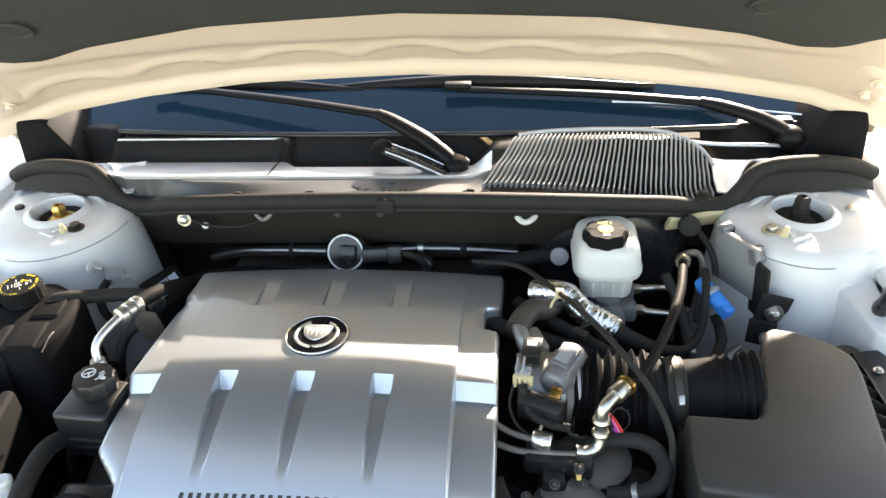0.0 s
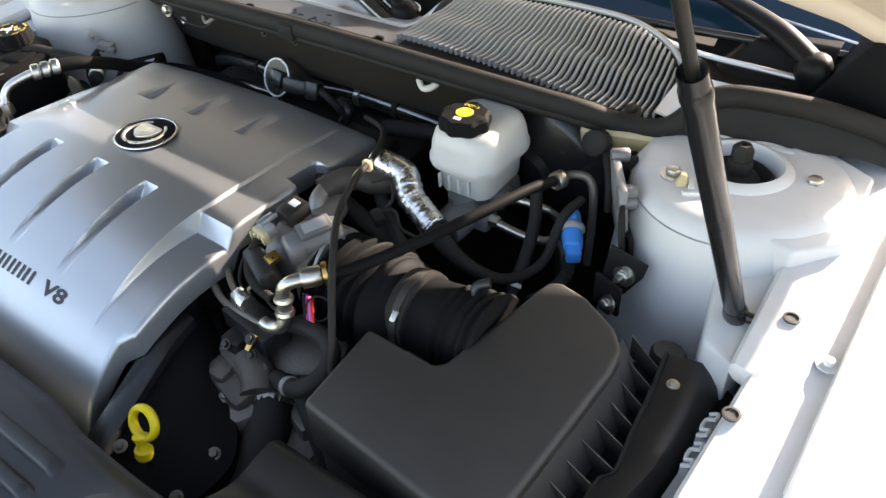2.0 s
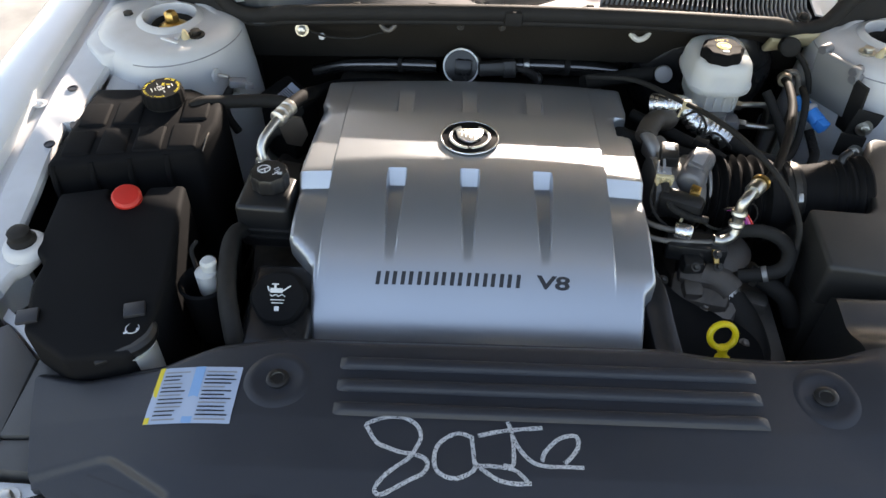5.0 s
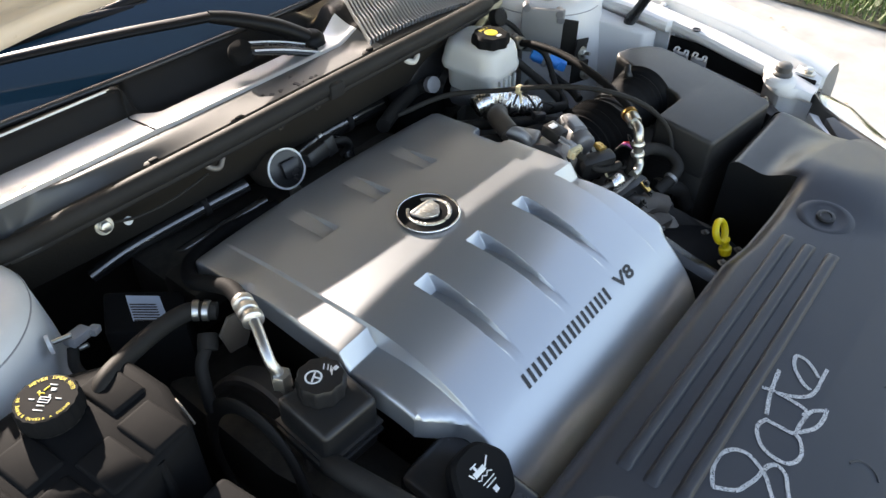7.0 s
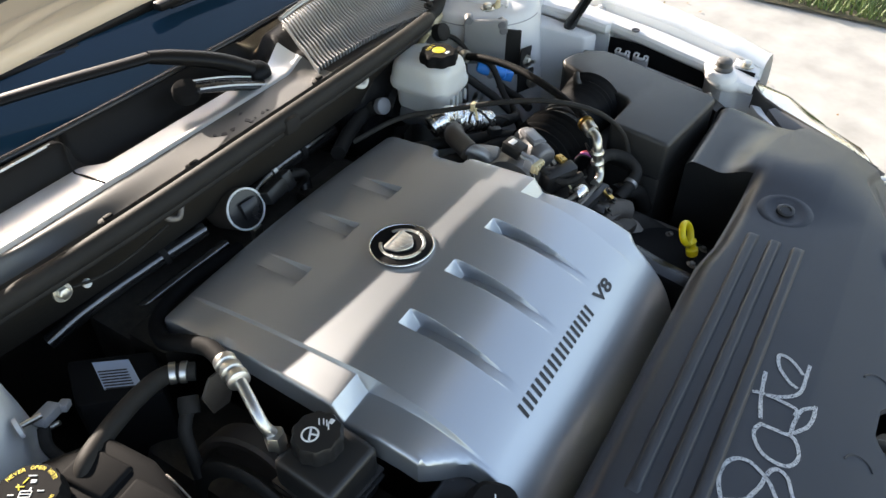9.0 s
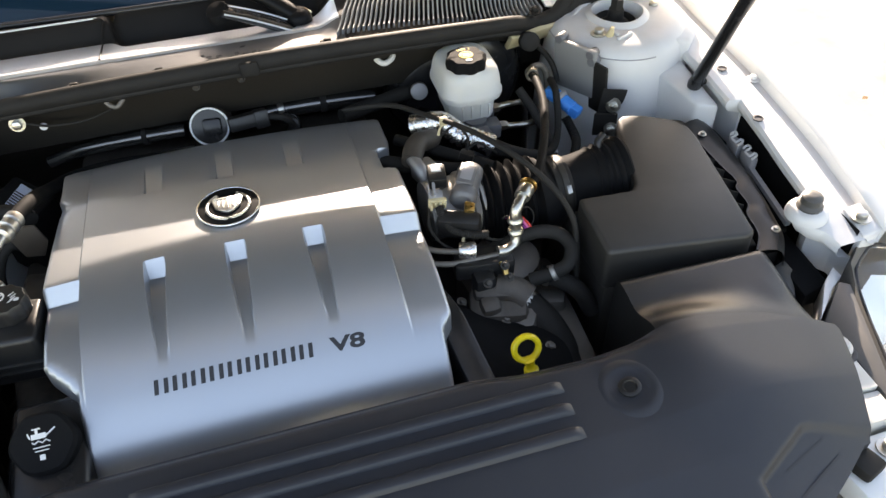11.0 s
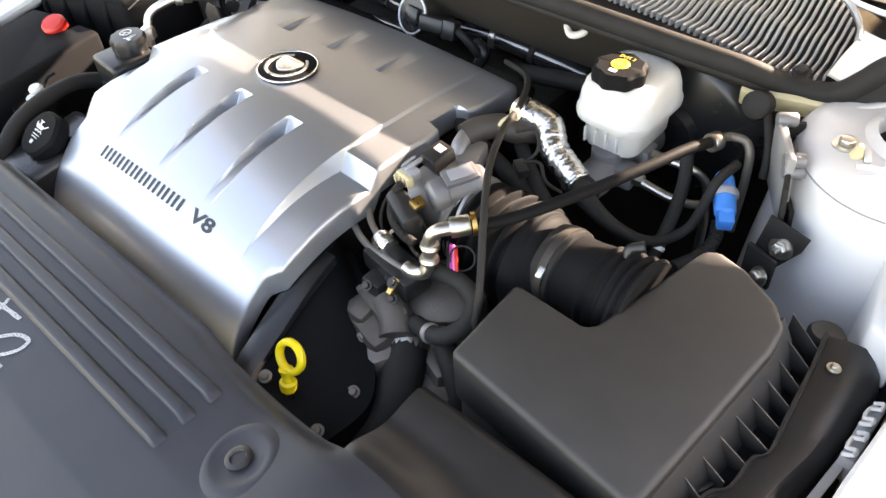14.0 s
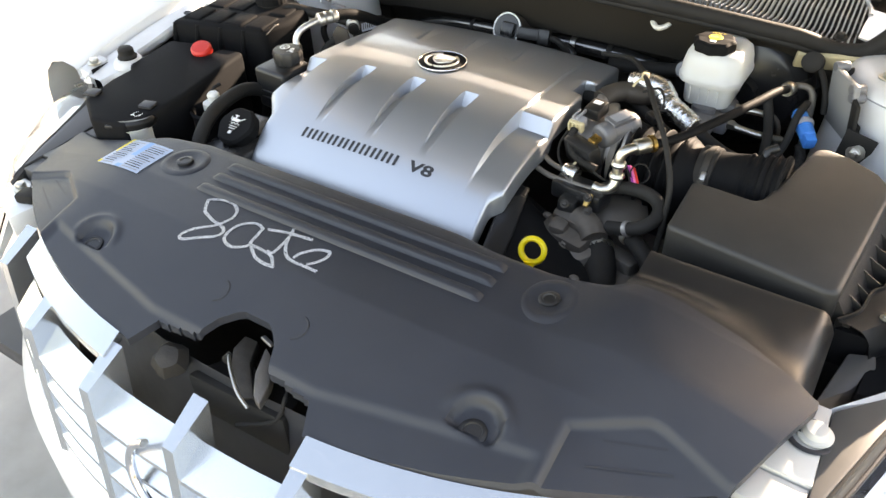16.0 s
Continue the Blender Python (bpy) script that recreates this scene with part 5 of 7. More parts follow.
part("clip", box((0.32, -0.081, 0.936), (0.014, 0.016, 0.008), 0.0015, (10, 15, -15)), BRASS, thr, "brass coloured clip")
part("sensor_body", box((0.292, -0.013, 0.948), (0.026, 0.034, 0.020), 0.003, (8, 0, -8)), PLASTIC, thr, "black sensor with white print")
part("sensor_print", box((0.292, -0.009, 0.9585), (0.014, 0.010, 0.0006), 0.0002, (8, 0, -8)), PRINTW, thr)
part("plug", merge(box((0.28, -0.049, 0.94), (0.020, 0.016, 0.016), 0.002, (8, 0, -8)), box((0.28, -0.043, 0.95), (0.004, 0.026, 0.005), 0.001, (8, 0, -8)), box((0.272, -0.043, 0.95), (0.003, 0.022, 0.004), 0.001, (8, 0, -8))), GREYP, thr, "light grey plug")
plug = part("plug_seal", box((0.28, -0.059, 0.938), (0.026, 0.008, 0.016), 0.0025, (8, 0, -8)), BEIGE, thr, "beige plug seal")
for k in range(4):
    part("plug_rib", box((0.270 + 0.0066 * k, -0.0635, 0.937), (0.0032, 0.006, 0.013), 0.0008, (8, 0, -8)), BEIGE, plug)
loom = hose("wire_loom", [(0.28, -0.066, 0.936), (0.282, -0.079, 0.928), (0.291, -0.097, 0.916), (0.313, -0.108, 0.91), (0.338, -0.111, 0.906)], 0.0058, RUBBER, "black corrugated wire loom", "wire loom", wave=lambda s: 1 + 0.10 * math.sin(s * 2200), per=24)
part("elbow", tube([(0.272, 0.057, 0.928), (0.28, 0.077, 0.932), (0.294, 0.099, 0.931), (0.314, 0.111, 0.924), (0.326, 0.137, 0.914)], 0.0165, 16), CANB, thr, "worn brown rubber elbow")
part("elbow_neck", tube([(0.286, 0.025, 0.911), (0.28, 0.037, 0.926), (0.276, 0.052, 0.93), (0.274, 0.063, 0.93)], 0.0105, 14), CAST, thr, "cast pipe neck")
part("flange", box((0.293, 0.042, 0.911), (0.035, 0.05, 0.03), 0.006, (0, 0, 20)), CAST, thr)
for k, (m, o) in enumerate(((VIOLET, 0.0), (PINK, 0.004), (RED, 0.008), (RUBBER, -0.004))):
    part("wire", tube([(0.372 + o, -0.085, 0.905), (0.380 + o, -0.094, 0.915), (0.392 + o, -0.108, 0.905), (0.402 + o, -0.118, 0.885)], 0.0018, 6), m, thr)
part("wire_loop", ring_mesh((0.4, -0.098, 0.911), 0.014, 0.0011, (0.4, -0.6, 0.5), 30), RUBBER, thr)

for pts, m in (([(0.27, -0.053, 0.931), (0.263, -0.078, 0.911), (0.276, -0.103, 0.896), (0.308, -0.118, 0.884)], RUBBER),
               ([(0.32, -0.093, 0.921), (0.33, -0.111, 0.906), (0.353, -0.115, 0.894), (0.38, -0.101, 0.886)], RUBBER),
               ([(0.308, -0.098, 0.911), (0.3, -0.118, 0.896), (0.313, -0.133, 0.878)], BEIGE),
               ([(0.353, 0.062, 0.921), (0.38, 0.069, 0.931), (0.4, 0.055, 0.921), (0.413, 0.069, 0.901)], RUBBER),
               ([(0.328, 0.092, 0.941), (0.353, 0.097, 0.951), (0.368, 0.082, 0.936), (0.36, 0.062, 0.921)], RUBBER)):
    part("wire", tube(pts, 0.0021, 6), m, thr)
part("plug", merge(box((0.313, 0.129, 0.94), (0.011, 0.009, 0.008), 0.0015, (0, 10, 30))), BLUE, thr, "small blue plug")
part("plug", box((0.36, 0.059, 0.918), (0.022, 0.014, 0.014), 0.002, (0, 10, -30)), PLASTIC, thr, "small black plug")

# rail, pipes and hose loop in front of the throttle
hose("fuel_line", [(0.235, -0.085, 0.895), (0.26, -0.105, 0.892), (0.285, -0.118, 0.894), (0.30, -0.123, 0.896)], 0.0042, CASTD, "dull metal line below the cover", "pipe")
fp = hose("coolant_pipe", [(0.235, -0.115, 0.885), (0.28, -0.132, 0.884), (0.345, -0.135, 0.886), (0.362, -0.133, 0.886)], 0.0044, CASTD, "dull metal pipe below the cover", "pipe")
part("crimp_sleeve", lathe([(0.0105, -0.012), (0.0120, -0.010), (0.0120, 0.010), (0.0105, 0.012)], (0.304, -0.124, 0.8965), (0.95, -0.25, 0), 18), FOIL, fp, "bright crimped sleeve")
hose("coolant_hose_loop", [(0.325, -0.145, 0.87), (0.37, -0.118, 0.888), (0.412, -0.115, 0.893), (0.440, -0.126, 0.890), (0.449, -0.150, 0.884), (0.436, -0.172, 0.874), (0.412, -0.172, 0.862), (0.385, -0.165, 0.85)], 0.0102, RUBBER, "black hose bent in a tight loop", "hose", [(0.84, CAST)])
mani = thing("coolant_manifold", (0.345, -0.15, 0.85), "black coolant manifold with bolts", "manifold")
part("block", merge(box((0.325, -0.13, 0.872), (0.085, 0.04, 0.03), 0.006, (0, 0, -8)), box((0.318, -0.155, 0.845), (0.03, 0.03, 0.06), 0.006)), PLASTIC, mani)
part("thermostat_housing", merge(box((0.338, -0.166, 0.846), (0.075, 0.034, 0.026), 0.009, (18, 0, -14)), box((0.318, -0.182, 0.826), (0.03, 0.03, 0.05), 0.010, (14, 0, 0)),
                                 tube([(0.335, -0.160, 0.845), (0.360, -0.172, 0.843), (0.374, -0.186, 0.836)], [0.021, 0.020, 0.0205], 22, 5),
                                 box((0.332, -0.176, 0.815), (0.085, 0.055, 0.055), 0.014, (12, 0, -14))), CASTB, mani, "grimy brown cast thermostat housing")
for x, y, z in ((0.318, -0.172, 0.872), (0.347, -0.158, 0.885), (0.352, -0.166, 0.868)):
    bolt("bolt", (x, y, z), (0.1, -0.6, 0.8), 0.0042, mani, DARK)
part("nipple", tube([(0.347, -0.15, 0.885), (0.347, -0.166, 0.874)], [0.006, 0.004], 12, 2), BRASS, mani, "small brass bleed nipple")
rad = hose("radiator_hose", [(0.369, -0.165, 0.816), (0.378, -0.179, 0.809), (0.394, -0.207, 0.796), (0.403, -0.240, 0.780), (0.406, -0.280, 0.760), (0.404, -0.325, 0.725), (0.400, -0.36, 0.66)], 0.0255, RUBBER, "thick black radiator hose with spring clamp", "hose", n=22)
part("spring_clamp", merge(lathe([(0.0255, -0.006), (0.0265, -0.005), (0.0265, 0.005), (0.0255, 0.006)], (0.374, -0.173, 0.811), (0.5, -0.75, -0.45), 28), box((0.372, -0.167, 0.839), (0.022, 0.012, 0.006), 0.001, (30, 0, -20)),
                           box((0.362, -0.165, 0.838), (0.004, 0.02, 0.008), 0.001), box((0.382, -0.169, 0.836), (0.004, 0.02, 0.008), 0.001)), STEEL, rad, "zinc spring clamp")
for k in range(3):
    part("print", box((0.389 + 0.0035 * k, -0.184 - 0.006 * k, 0.822 - 0.005 * k), (0.0015, 0.005, 0.0008), 0.0002, (40, 0, -18)), PRINTW, rad)
hose("heater_hose", [(0.405, -0.150, 0.842), (0.43, -0.165, 0.836), (0.455, -0.18, 0.82), (0.475, -0.19, 0.78)], 0.013, RUBBER, "black hose with printed marks below the airbox", "hose", [(0.15, STEEL)])

# dipstick
dip = thing("oil_dipstick", (0.331, -0.312, 0.83), "yellow plastic oil dipstick handle with a ring", "dipstick")
DA = Vector((0.05, -0.88, 0.47)).normalized()
part("ring", ring_mesh((0.328, -0.295, 0.872), 0.0165, 0.0042, tuple(DA), 40, flat=1.3), YELLOW, dip)
part("neck", tube([(0.3285, -0.3045, 0.8605), (0.33, -0.307, 0.852), (0.3312, -0.3095, 0.842)], [0.0085, 0.0055, 0.0075], 12, 4), YELLOW, dip)
part("collar", lathe([(0.0085, -0.004), (0.0095, 0), (0.0095, 0.007), (0.007, 0.009)], (0.3315, -0.31, 0.838), (0, 0.25, 1), 20), YELLOW, dip)
part("guide_tube", tube([(0.3318, -0.311, 0.84), (0.334, -0.311, 0.79), (0.335, -0.296, 0.7)], 0.005, 10), DARK, dip, "dark steel guide tube")

# ---------------------------------------------------------------- airbox and intake duct
def lid_z(x, y):
    return 0.9165 + 0.115 * (y + 0.20) - 0.035 * (x - 0.47)


abox = thing("air_filter_box", (0.60, -0.08, 0.75), "matte black plastic air filter box with ribbed side", "air filter box")
LID = [(0.476, -0.206), (0.682, -0.226), (0.694, -0.219), (0.703, -0.12), (0.711, -0.02), (0.709, 0.008), (0.690, 0.030), (0.650, 0.050), (0.617, 0.056), (0.604, 0.048), (0.569, -0.092), (0.560, -0.102), (0.476, -0.100)]
part("lid", prism(LID, 0.84, 0.9, 0.010, 4, 0.0, lid_z), ABOXP, abox, "matte black lid")
part("duct_recess", prism([(0.476, -0.10), (0.575, -0.10), (0.615, 0.055), (0.50, 0.06)], 0.80, 0.865, 0.006), ABOXP, abox)
part("base", prism([(0.480, -0.205), (0.745, -0.225), (0.765, 0.03), (0.63, 0.075), (0.50, 0.065)], 0.55, 0.845, 0.010, 2, 0.0), ABOXP, abox, "black lower half of the box")
part("side_slope", loft([[(x0, y, lid_z(x0, y) - 0.010), (x0 + 0.014, y - 0.002, lid_z(x0, y) - 0.032), (x0 + 0.030, y - 0.004, 0.850), (x0 + 0.04, y - 0.004, 0.838), (x0 - 0.02, y, 0.836)]
                         for x0, y in ((0.690, -0.214), (0.700, -0.12), (0.707, -0.02), (0.700, 0.028))]), ABOXP, abox, "sloped side of the lid")
part("mount", prism([(0.742, -0.30), (0.792, -0.285), (0.796, -0.16), (0.75, -0.17)], 0.62, 0.835, 0.006), TANKP, abox, "black mount beside the box")
LIP = [(0.735, 0.066), (0.741, 0.02), (0.746, -0.045), (0.750, -0.088), (0.741, -0.104), (0.739, -0.140), (0.727, -0.158), (0.720, -0.200), (0.700, -0.228)]
OUT = [(0.793, 0.076), (0.800, 0.05), (0.798, 0.01), (0.795, -0.045), (0.789, -0.10), (0.781, -0.14), (0.776, -0.170), (0.768, -0.204), (0.745, -0.240)]


def ledge_ring(a, c):
    """A cut through the ledge: a thin lip beside the ribs, a broad crown and a rolled outer edge."""
    z = 0.872 + 0.055 * (a[1] + 0.2)
    at = lambda t, dz: (a[0] + (c[0] - a[0]) * t, a[1] + (c[1] - a[1]) * t, z + dz)
    return [at(-0.03, -0.030), at(-0.03, 0.004), at(0.03, 0.004), at(0.05, 0.0), at(0.35, 0.003), at(0.62, 0.002), at(0.80, -0.004), at(0.93, -0.014), at(1.0, -0.030), at(1.02, -0.06)]


part("flange", loft([ledge_ring(a, c) for a, c in zip(spline([(x, y, 0) for x, y in LIP], 5), spline([(x, y, 0) for x, y in OUT], 5))], closed=False), PLASTIC, abox, "broad black ledge where the halves meet", sharp=30)
part("rear_ear", merge(lathe([(0.019, 0.0), (0.019, 0.010), (0.016, 0.014), (0.010, 0.012), (0.001, 0.012)], (0.735, 0.075, 0.868), (0, 0.1, 1), 28)), ABOXP, abox)
part("rib_floor", prism([(0.690, -0.225), (0.742, -0.225), (0.752, -0.09), (0.742, 0.066), (0.70, 0.05)], 0.80, 0.857, 0.0, top=lambda x, y: 0.857 + 0.05 * (y + 0.2)), TANKP, abox, "dark channel under the ribs")
part("outer_tray", prism([(0.790, 0.085), (0.812, 0.075), (0.814, 0.02), (0.804, -0.10), (0.797, -0.175), (0.775, -0.175), (0.785, -0.08), (0.795, 0.02)], 0.74, 0.852, 0.004, top=lambda x, y: 0.848 + 0.06 * (y + 0.1)), TANKP, abox, "black tray outside the ledge")
part("tray_strip", loft([[(x - 0.004, y, z), (x - 0.004, y, z + 0.008), (x + 0.004, y, z + 0.008), (x + 0.004, y, z)] for x, y, z in ((0.801, -0.050, 0.862), (0.795, -0.11, 0.858), (0.789, -0.178, 0.852))]), GREYP, abox, "dull grey strip along the tray")
for k in range(10):
    y = -0.188 + 0.0258 * k
    xa = float(np.interp(y, [-0.214, -0.02, 0.03], [0.694, 0.710, 0.704]))
    xb = float(np.interp(y - 0.012, [-0.2, -0.158, -0.14, -0.088, 0.066], [0.720, 0.727, 0.739, 0.750, 0.735]))
    za, zb = lid_z(xa, y) - 0.022, 0.873 + 0.055 * (y + 0.2)
    part("rib", loft([[(xa, y + 0.002 + o, za), (xb, y - 0.002 + o, zb), (xb, y - 0.002 + o, zb - 0.020), (xa, y + 0.002 + o, za - 0.03)] for o in (-0.0007, 0.0007)]), ABOXP, abox)
for k in range(3):
    part("cross_rib", box((0.722 - 0.006 * k, -0.145 - 0.020 * k, 0.858), (0.004, 0.018, 0.012), 0.001, (0, 0, -20)), ABOXP, abox)
for y in (-0.200, 0.03):
    bolt("screw", (0.748 if y < 0 else 0.757, y, 0.875 + 0.055 * (y + 0.2)), (0, 0, 1), 0.0042, abox, STEEL, washer=1.6)
for y in (-0.036, 0.004):
    part("clip", tube([(0.798, y - 0.016, 0.884), (0.806, y - 0.016, 0.890), (0.806, y - 0.009, 0.890), (0.799, y - 0.009, 0.886), (0.799, y + 0.004, 0.886), (0.807, y + 0.004, 0.891), (0.807, y + 0.012, 0.891), (0.800, y + 0.012, 0.886)], 0.0022, 6, 2), ECOAT, abox, "pale zig-zag edge of the latch")
    part("latch", prism([(0.797, y - 0.018), (0.810, y - 0.018), (0.811, y + 0.014), (0.799, y + 0.014)], 0.83, 0.884, 0.002), GREYP, abox, "grey latch block")

duct = thing("intake_duct", (0.45, -0.02, 0.88), "black corrugated rubber intake duct with hose clamp", "intake duct")
DP = [(0.585, -0.025, 0.893), (0.55, -0.024, 0.890), (0.51, -0.022, 0.887), (0.475, -0.021, 0.884)]
part("neck", tube(DP, [0.056, 0.052, 0.046, 0.045], 40, 10, wave=lambda s: 1 + (0.05 * math.sin(s * 520) if s < 0.055 else 0)), TANKP, duct, "black plastic neck with rings")
part("collar", lathe([(0.046, -0.014), (0.050, -0.012), (0.050, 0.012), (0.046, 0.014)], (0.478, -0.021, 0.884), (1, 0, 0.05), 44), RUBBER, duct)
clamp = part("clamp", lathe([(0.0505, -0.005), (0.0515, -0.0045), (0.0515, 0.0045), (0.0505, 0.005)], (0.480, -0.021, 0.884), (1, 0, 0.05), 44), DARK, duct, "dull steel hose clamp")
part("clamp_screw", box((0.480, -0.062, 0.912), (0.008, 0.014, 0.009), 0.002, (40, 0, 0)), STEEL, clamp)
part("bellows", tube([(0.474, -0.021, 0.880), (0.458, -0.022, 0.877), (0.44, -0.022, 0.875), (0.40, -0.020, 0.874), (0.36, -0.018, 0.875), (0.33, -0.018, 0.878)], [0.049, 0.060, 0.067, 0.068, 0.062, 0.053], 48, 26,
                     wave=lambda s: 1 - (0.17 * (0.5 - 0.5 * math.cos(s * 2 * math.pi / 0.0165)) ** 0.7 if s > 0.034 else 0.0)), BELLP, duct, "ribbed rubber bellows")
part("clamp", lathe([(0.0535, -0.005), (0.0545, -0.0045), (0.0545, 0.0045), (0.0535, 0.005)], (0.342, -0.018, 0.878), (1, 0, 0.03), 44), CASTD, duct, "dull steel band at the throttle")
part("stub", tube([(0.55, -0.012, 0.93), (0.548, -0.004, 0.944), (0.56, 0.004, 0.950)], 0.006, 10), PLASTIC, duct)

# ---------------------------------------------------------------- radiator shield
def front_y(x):
    return -0.692 + 0.05 * (abs(x - XC) / 0.35) ** 2.5


def back_y(x):
    return interp(x, [(-0.56, -0.36), (-0.50, -0.375), (-0.45, -0.388), (-0.36, -0.380), (-0.30, -0.352), (-0.22, -0.335), (0.24, -0.332), (0.30, -0.342), (0.36, -0.344), (0.47, -0.346), (0.55, -0.347), (0.62, -0.354), (0.69, -0.378), (0.73, -0.398)])


def shield_z(x, y):
    z = interp(y, [(-0.33, 0.902), (-0.37, 0.906), (-0.46, 0.906), (-0.52, 0.899), (-0.58, 0.884), (-0.64, 0.867), (-0.70, 0.848)])
    z -= 0.05 * smooth01((abs(x - XC) - 0.36) / 0.32)
    z -= 0.016 * (1 - smooth01((back_y(x) - y) / 0.024)) ** 1.5 * (1 - smooth01((x - 0.44) / 0.05))
    dome = smooth01((0.19 - math.hypot((x - 0.60) / 1.2, (y + 0.38))) / 0.13)
    z += 0.026 * dome
    # sunken pads at both front corners, and the long step across the front
    u = abs(x - XC)
    pad = min(u - 0.400, (u - 0.404) * 0.489 - (y + 0.545) * 0.872, -0.505 - y - 0.2 * max(0.0, u - 0.49))
    z -= 0.0085 * smooth01(pad / 0.008)
    z -= 0.007 * smooth01((-0.661 + 0.18 * max(u, 0.135) - y) / 0.012) * smooth01((0.40 - u) / 0.02)
    for c in (XC + 0.318, XC - 0.308):
        r = math.hypot(x - c, y + 0.596)
        z += 0.0035 * math.exp(-((r - 0.036) / 0.006) ** 2) * smooth01((y + 0.602) / 0.02)
        z -= 0.011 * smooth01((0.032 - r) / 0.008) * smooth01((y + 0.612) / 0.012)
    return z


def shield_half(y):
    return interp(y, [(-0.36, 0.612), (-0.395, 0.614), (-0.482, 0.583), (-0.53, 0.565), (-0.58, 0.545), (-0.64, 0.50)])


def notch_half(y):
    return interp(y, [(-0.596, 0.020), (-0.602, 0.030), (-0.618, 0.046), (-0.644, 0.058), (-0.652, 0.126), (-0.664, 0.132), (-0.72, 0.160)])


def beyond(x, y):
    """Above zero where the panel is cut away: past its sides or inside the notch for the latch."""
    notch = min(notch_half(y) - abs(x - 0.104), -0.596 - y)
    return max(notch, abs(x - XC) - shield_half(y))


shield = thing("radiator_shield", (XC, -0.5, 0.86), "dark plastic radiator shield with ribs and a chalk mark", "radiator shield")


def shield_panel():
    def at(x, t):
        y = back_y(x) + t * (front_y(x) - back_y(x))
        return (x, y, shield_z(x, y))
    bm2 = sheet([-0.565 + 0.0046 * k for k in range(284)], [k / 120 for k in range(121)], at, keep=lambda x, t: beyond(x, at(x, t)[1]) < 0)
    # draw the cut edges onto their curve
    for v in bm2.verts:
        if v.is_boundary:
            for _ in range(4):
                x, y, e = v.co.x, v.co.y, 0.0005
                d = beyond(x, y)
                if abs(d) > 0.008:
                    break
                gx, gy2 = (beyond(x + e, y) - beyond(x - e, y)) / (2 * e), (beyond(x, y + e) - beyond(x, y - e)) / (2 * e)
                n2 = gx * gx + gy2 * gy2 + 1e-9
                v.co.x, v.co.y = x - d * gx / n2, y - d * gy2 / n2
            v.co.z = shield_z(v.co.x, v.co.y)
    return skirt(bm2, 0.012)


part("panel", shield_panel(), SHIELDP, shield, sharp=40)
# snorkel in front of the box
def snork_z(x, y):
    """Falls from the box to the shield and runs flush into it; rounded at its outer end."""
    dome = smooth01((x - 0.50) / 0.12) * smooth01((0.705 - x) / 0.05)
    z = 0.902 - 0.020 * smooth01((-0.25 - y) / 0.12) - 0.02 * (x - 0.47) + 0.010 * dome * smooth01((-0.26 - y) / 0.08)
    edge = back_y(x)
    w = smooth01((edge + 0.060 - y) / 0.055)
    z += (shield_z(x, min(y, edge - 0.004)) - 0.0035 - z) * w
    return z - 0.035 * smooth01((x - 0.678) / 0.030) ** 2 - 0.010 * smooth01((y + 0.255) / 0.016) ** 2


sn = thing("air_intake_snorkel", (0.58, -0.31, 0.80), "black plastic air snorkel between the box and the shield", "air snorkel")
bm = sheet([0.474 + 0.0057 * k for k in range(41)], [-0.240 - 0.0055 * k for k in range(31)], lambda x, y: (x, y, snork_z(x, y)))
part("shell", skirt(bm, 0.22), PLASTIC, sn)
part("side_plate", prism([(0.724, -0.239), (0.753, -0.230), (0.757, -0.250), (0.738, -0.288), (0.708, -0.320)], 0.70, 0.84, 0.003, top=lambda x, y: 0.838 + 0.25 * (y + 0.24)), TRIMG, sn, "dull grey side plate")


for yy in (-0.385, -0.416, -0.448):
    rings = []
    for x in steps(-0.146, 0.338, 0.006):
        k = smooth01((x + 0.146) / 0.010) * smooth01((0.338 - x) / 0.010)
        rings.append([(x, yy + dy, shield_z(x, yy + dy) - 0.0012 + 0.0075 * k * h) for dy, h in ((0.0095, 0), (0.0062, 0.85), (0.0045, 1), (-0.0045, 1), (-0.0062, 0.85), (-0.0095, 0))])
    part("rib", loft(rings, closed=False), SHIELDP, shield, sharp=60)


def shield_normal(x, y):
    e = 0.03
    return ((shield_z(x - e, y) - shield_z(x + e, y)) / (2 * e), (shield_z(x, y - e) - shield_z(x, y + e)) / (2 * e), 1)


for cx in (0.408, -0.213):
    zc = shield_z(cx, -0.412)
    sn2 = shield_normal(cx, -0.412)
    part("pin_ring", lathe([(0.041, -0.001), (0.037, 0.0008), (0.032, 0.0024), (0.027, 0.0022), (0.023, 0.0006), (0.001, 0.0006)], (cx, -0.412, zc), sn2, 56), SHIELDP, shield)
    part("push_pin", lathe([(0.013, 0), (0.013, 0.003), (0.011, 0.0042), (0.008, 0.0042), (0.007, 0.0025), (0.001, 0.0025)], (cx, -0.412, zc + 0.0004), sn2, 36), PLASTIC, shield)
for cx in (XC + 0.318, XC - 0.308):
    part("push_pin", lathe([(0.016, 0), (0.016, 0.002), (0.0145, 0.003), (0.011, 0.003), (0.010, 0.0015), (0.001, 0.0015)], (cx, -0.600, shield_z(cx, -0.600)), shield_normal(cx, -0.62), 36), PLASTIC, shield)
for cx in (0.037, 0.169):
    part("plug_edge", ring_mesh((cx - 0.012, -0.586, shield_z(cx - 0.012, -0.586)), 0.017, 0.0013, shield_normal(cx - 0.012, -0.586), 24, -70, 80), PRINTB, shield)
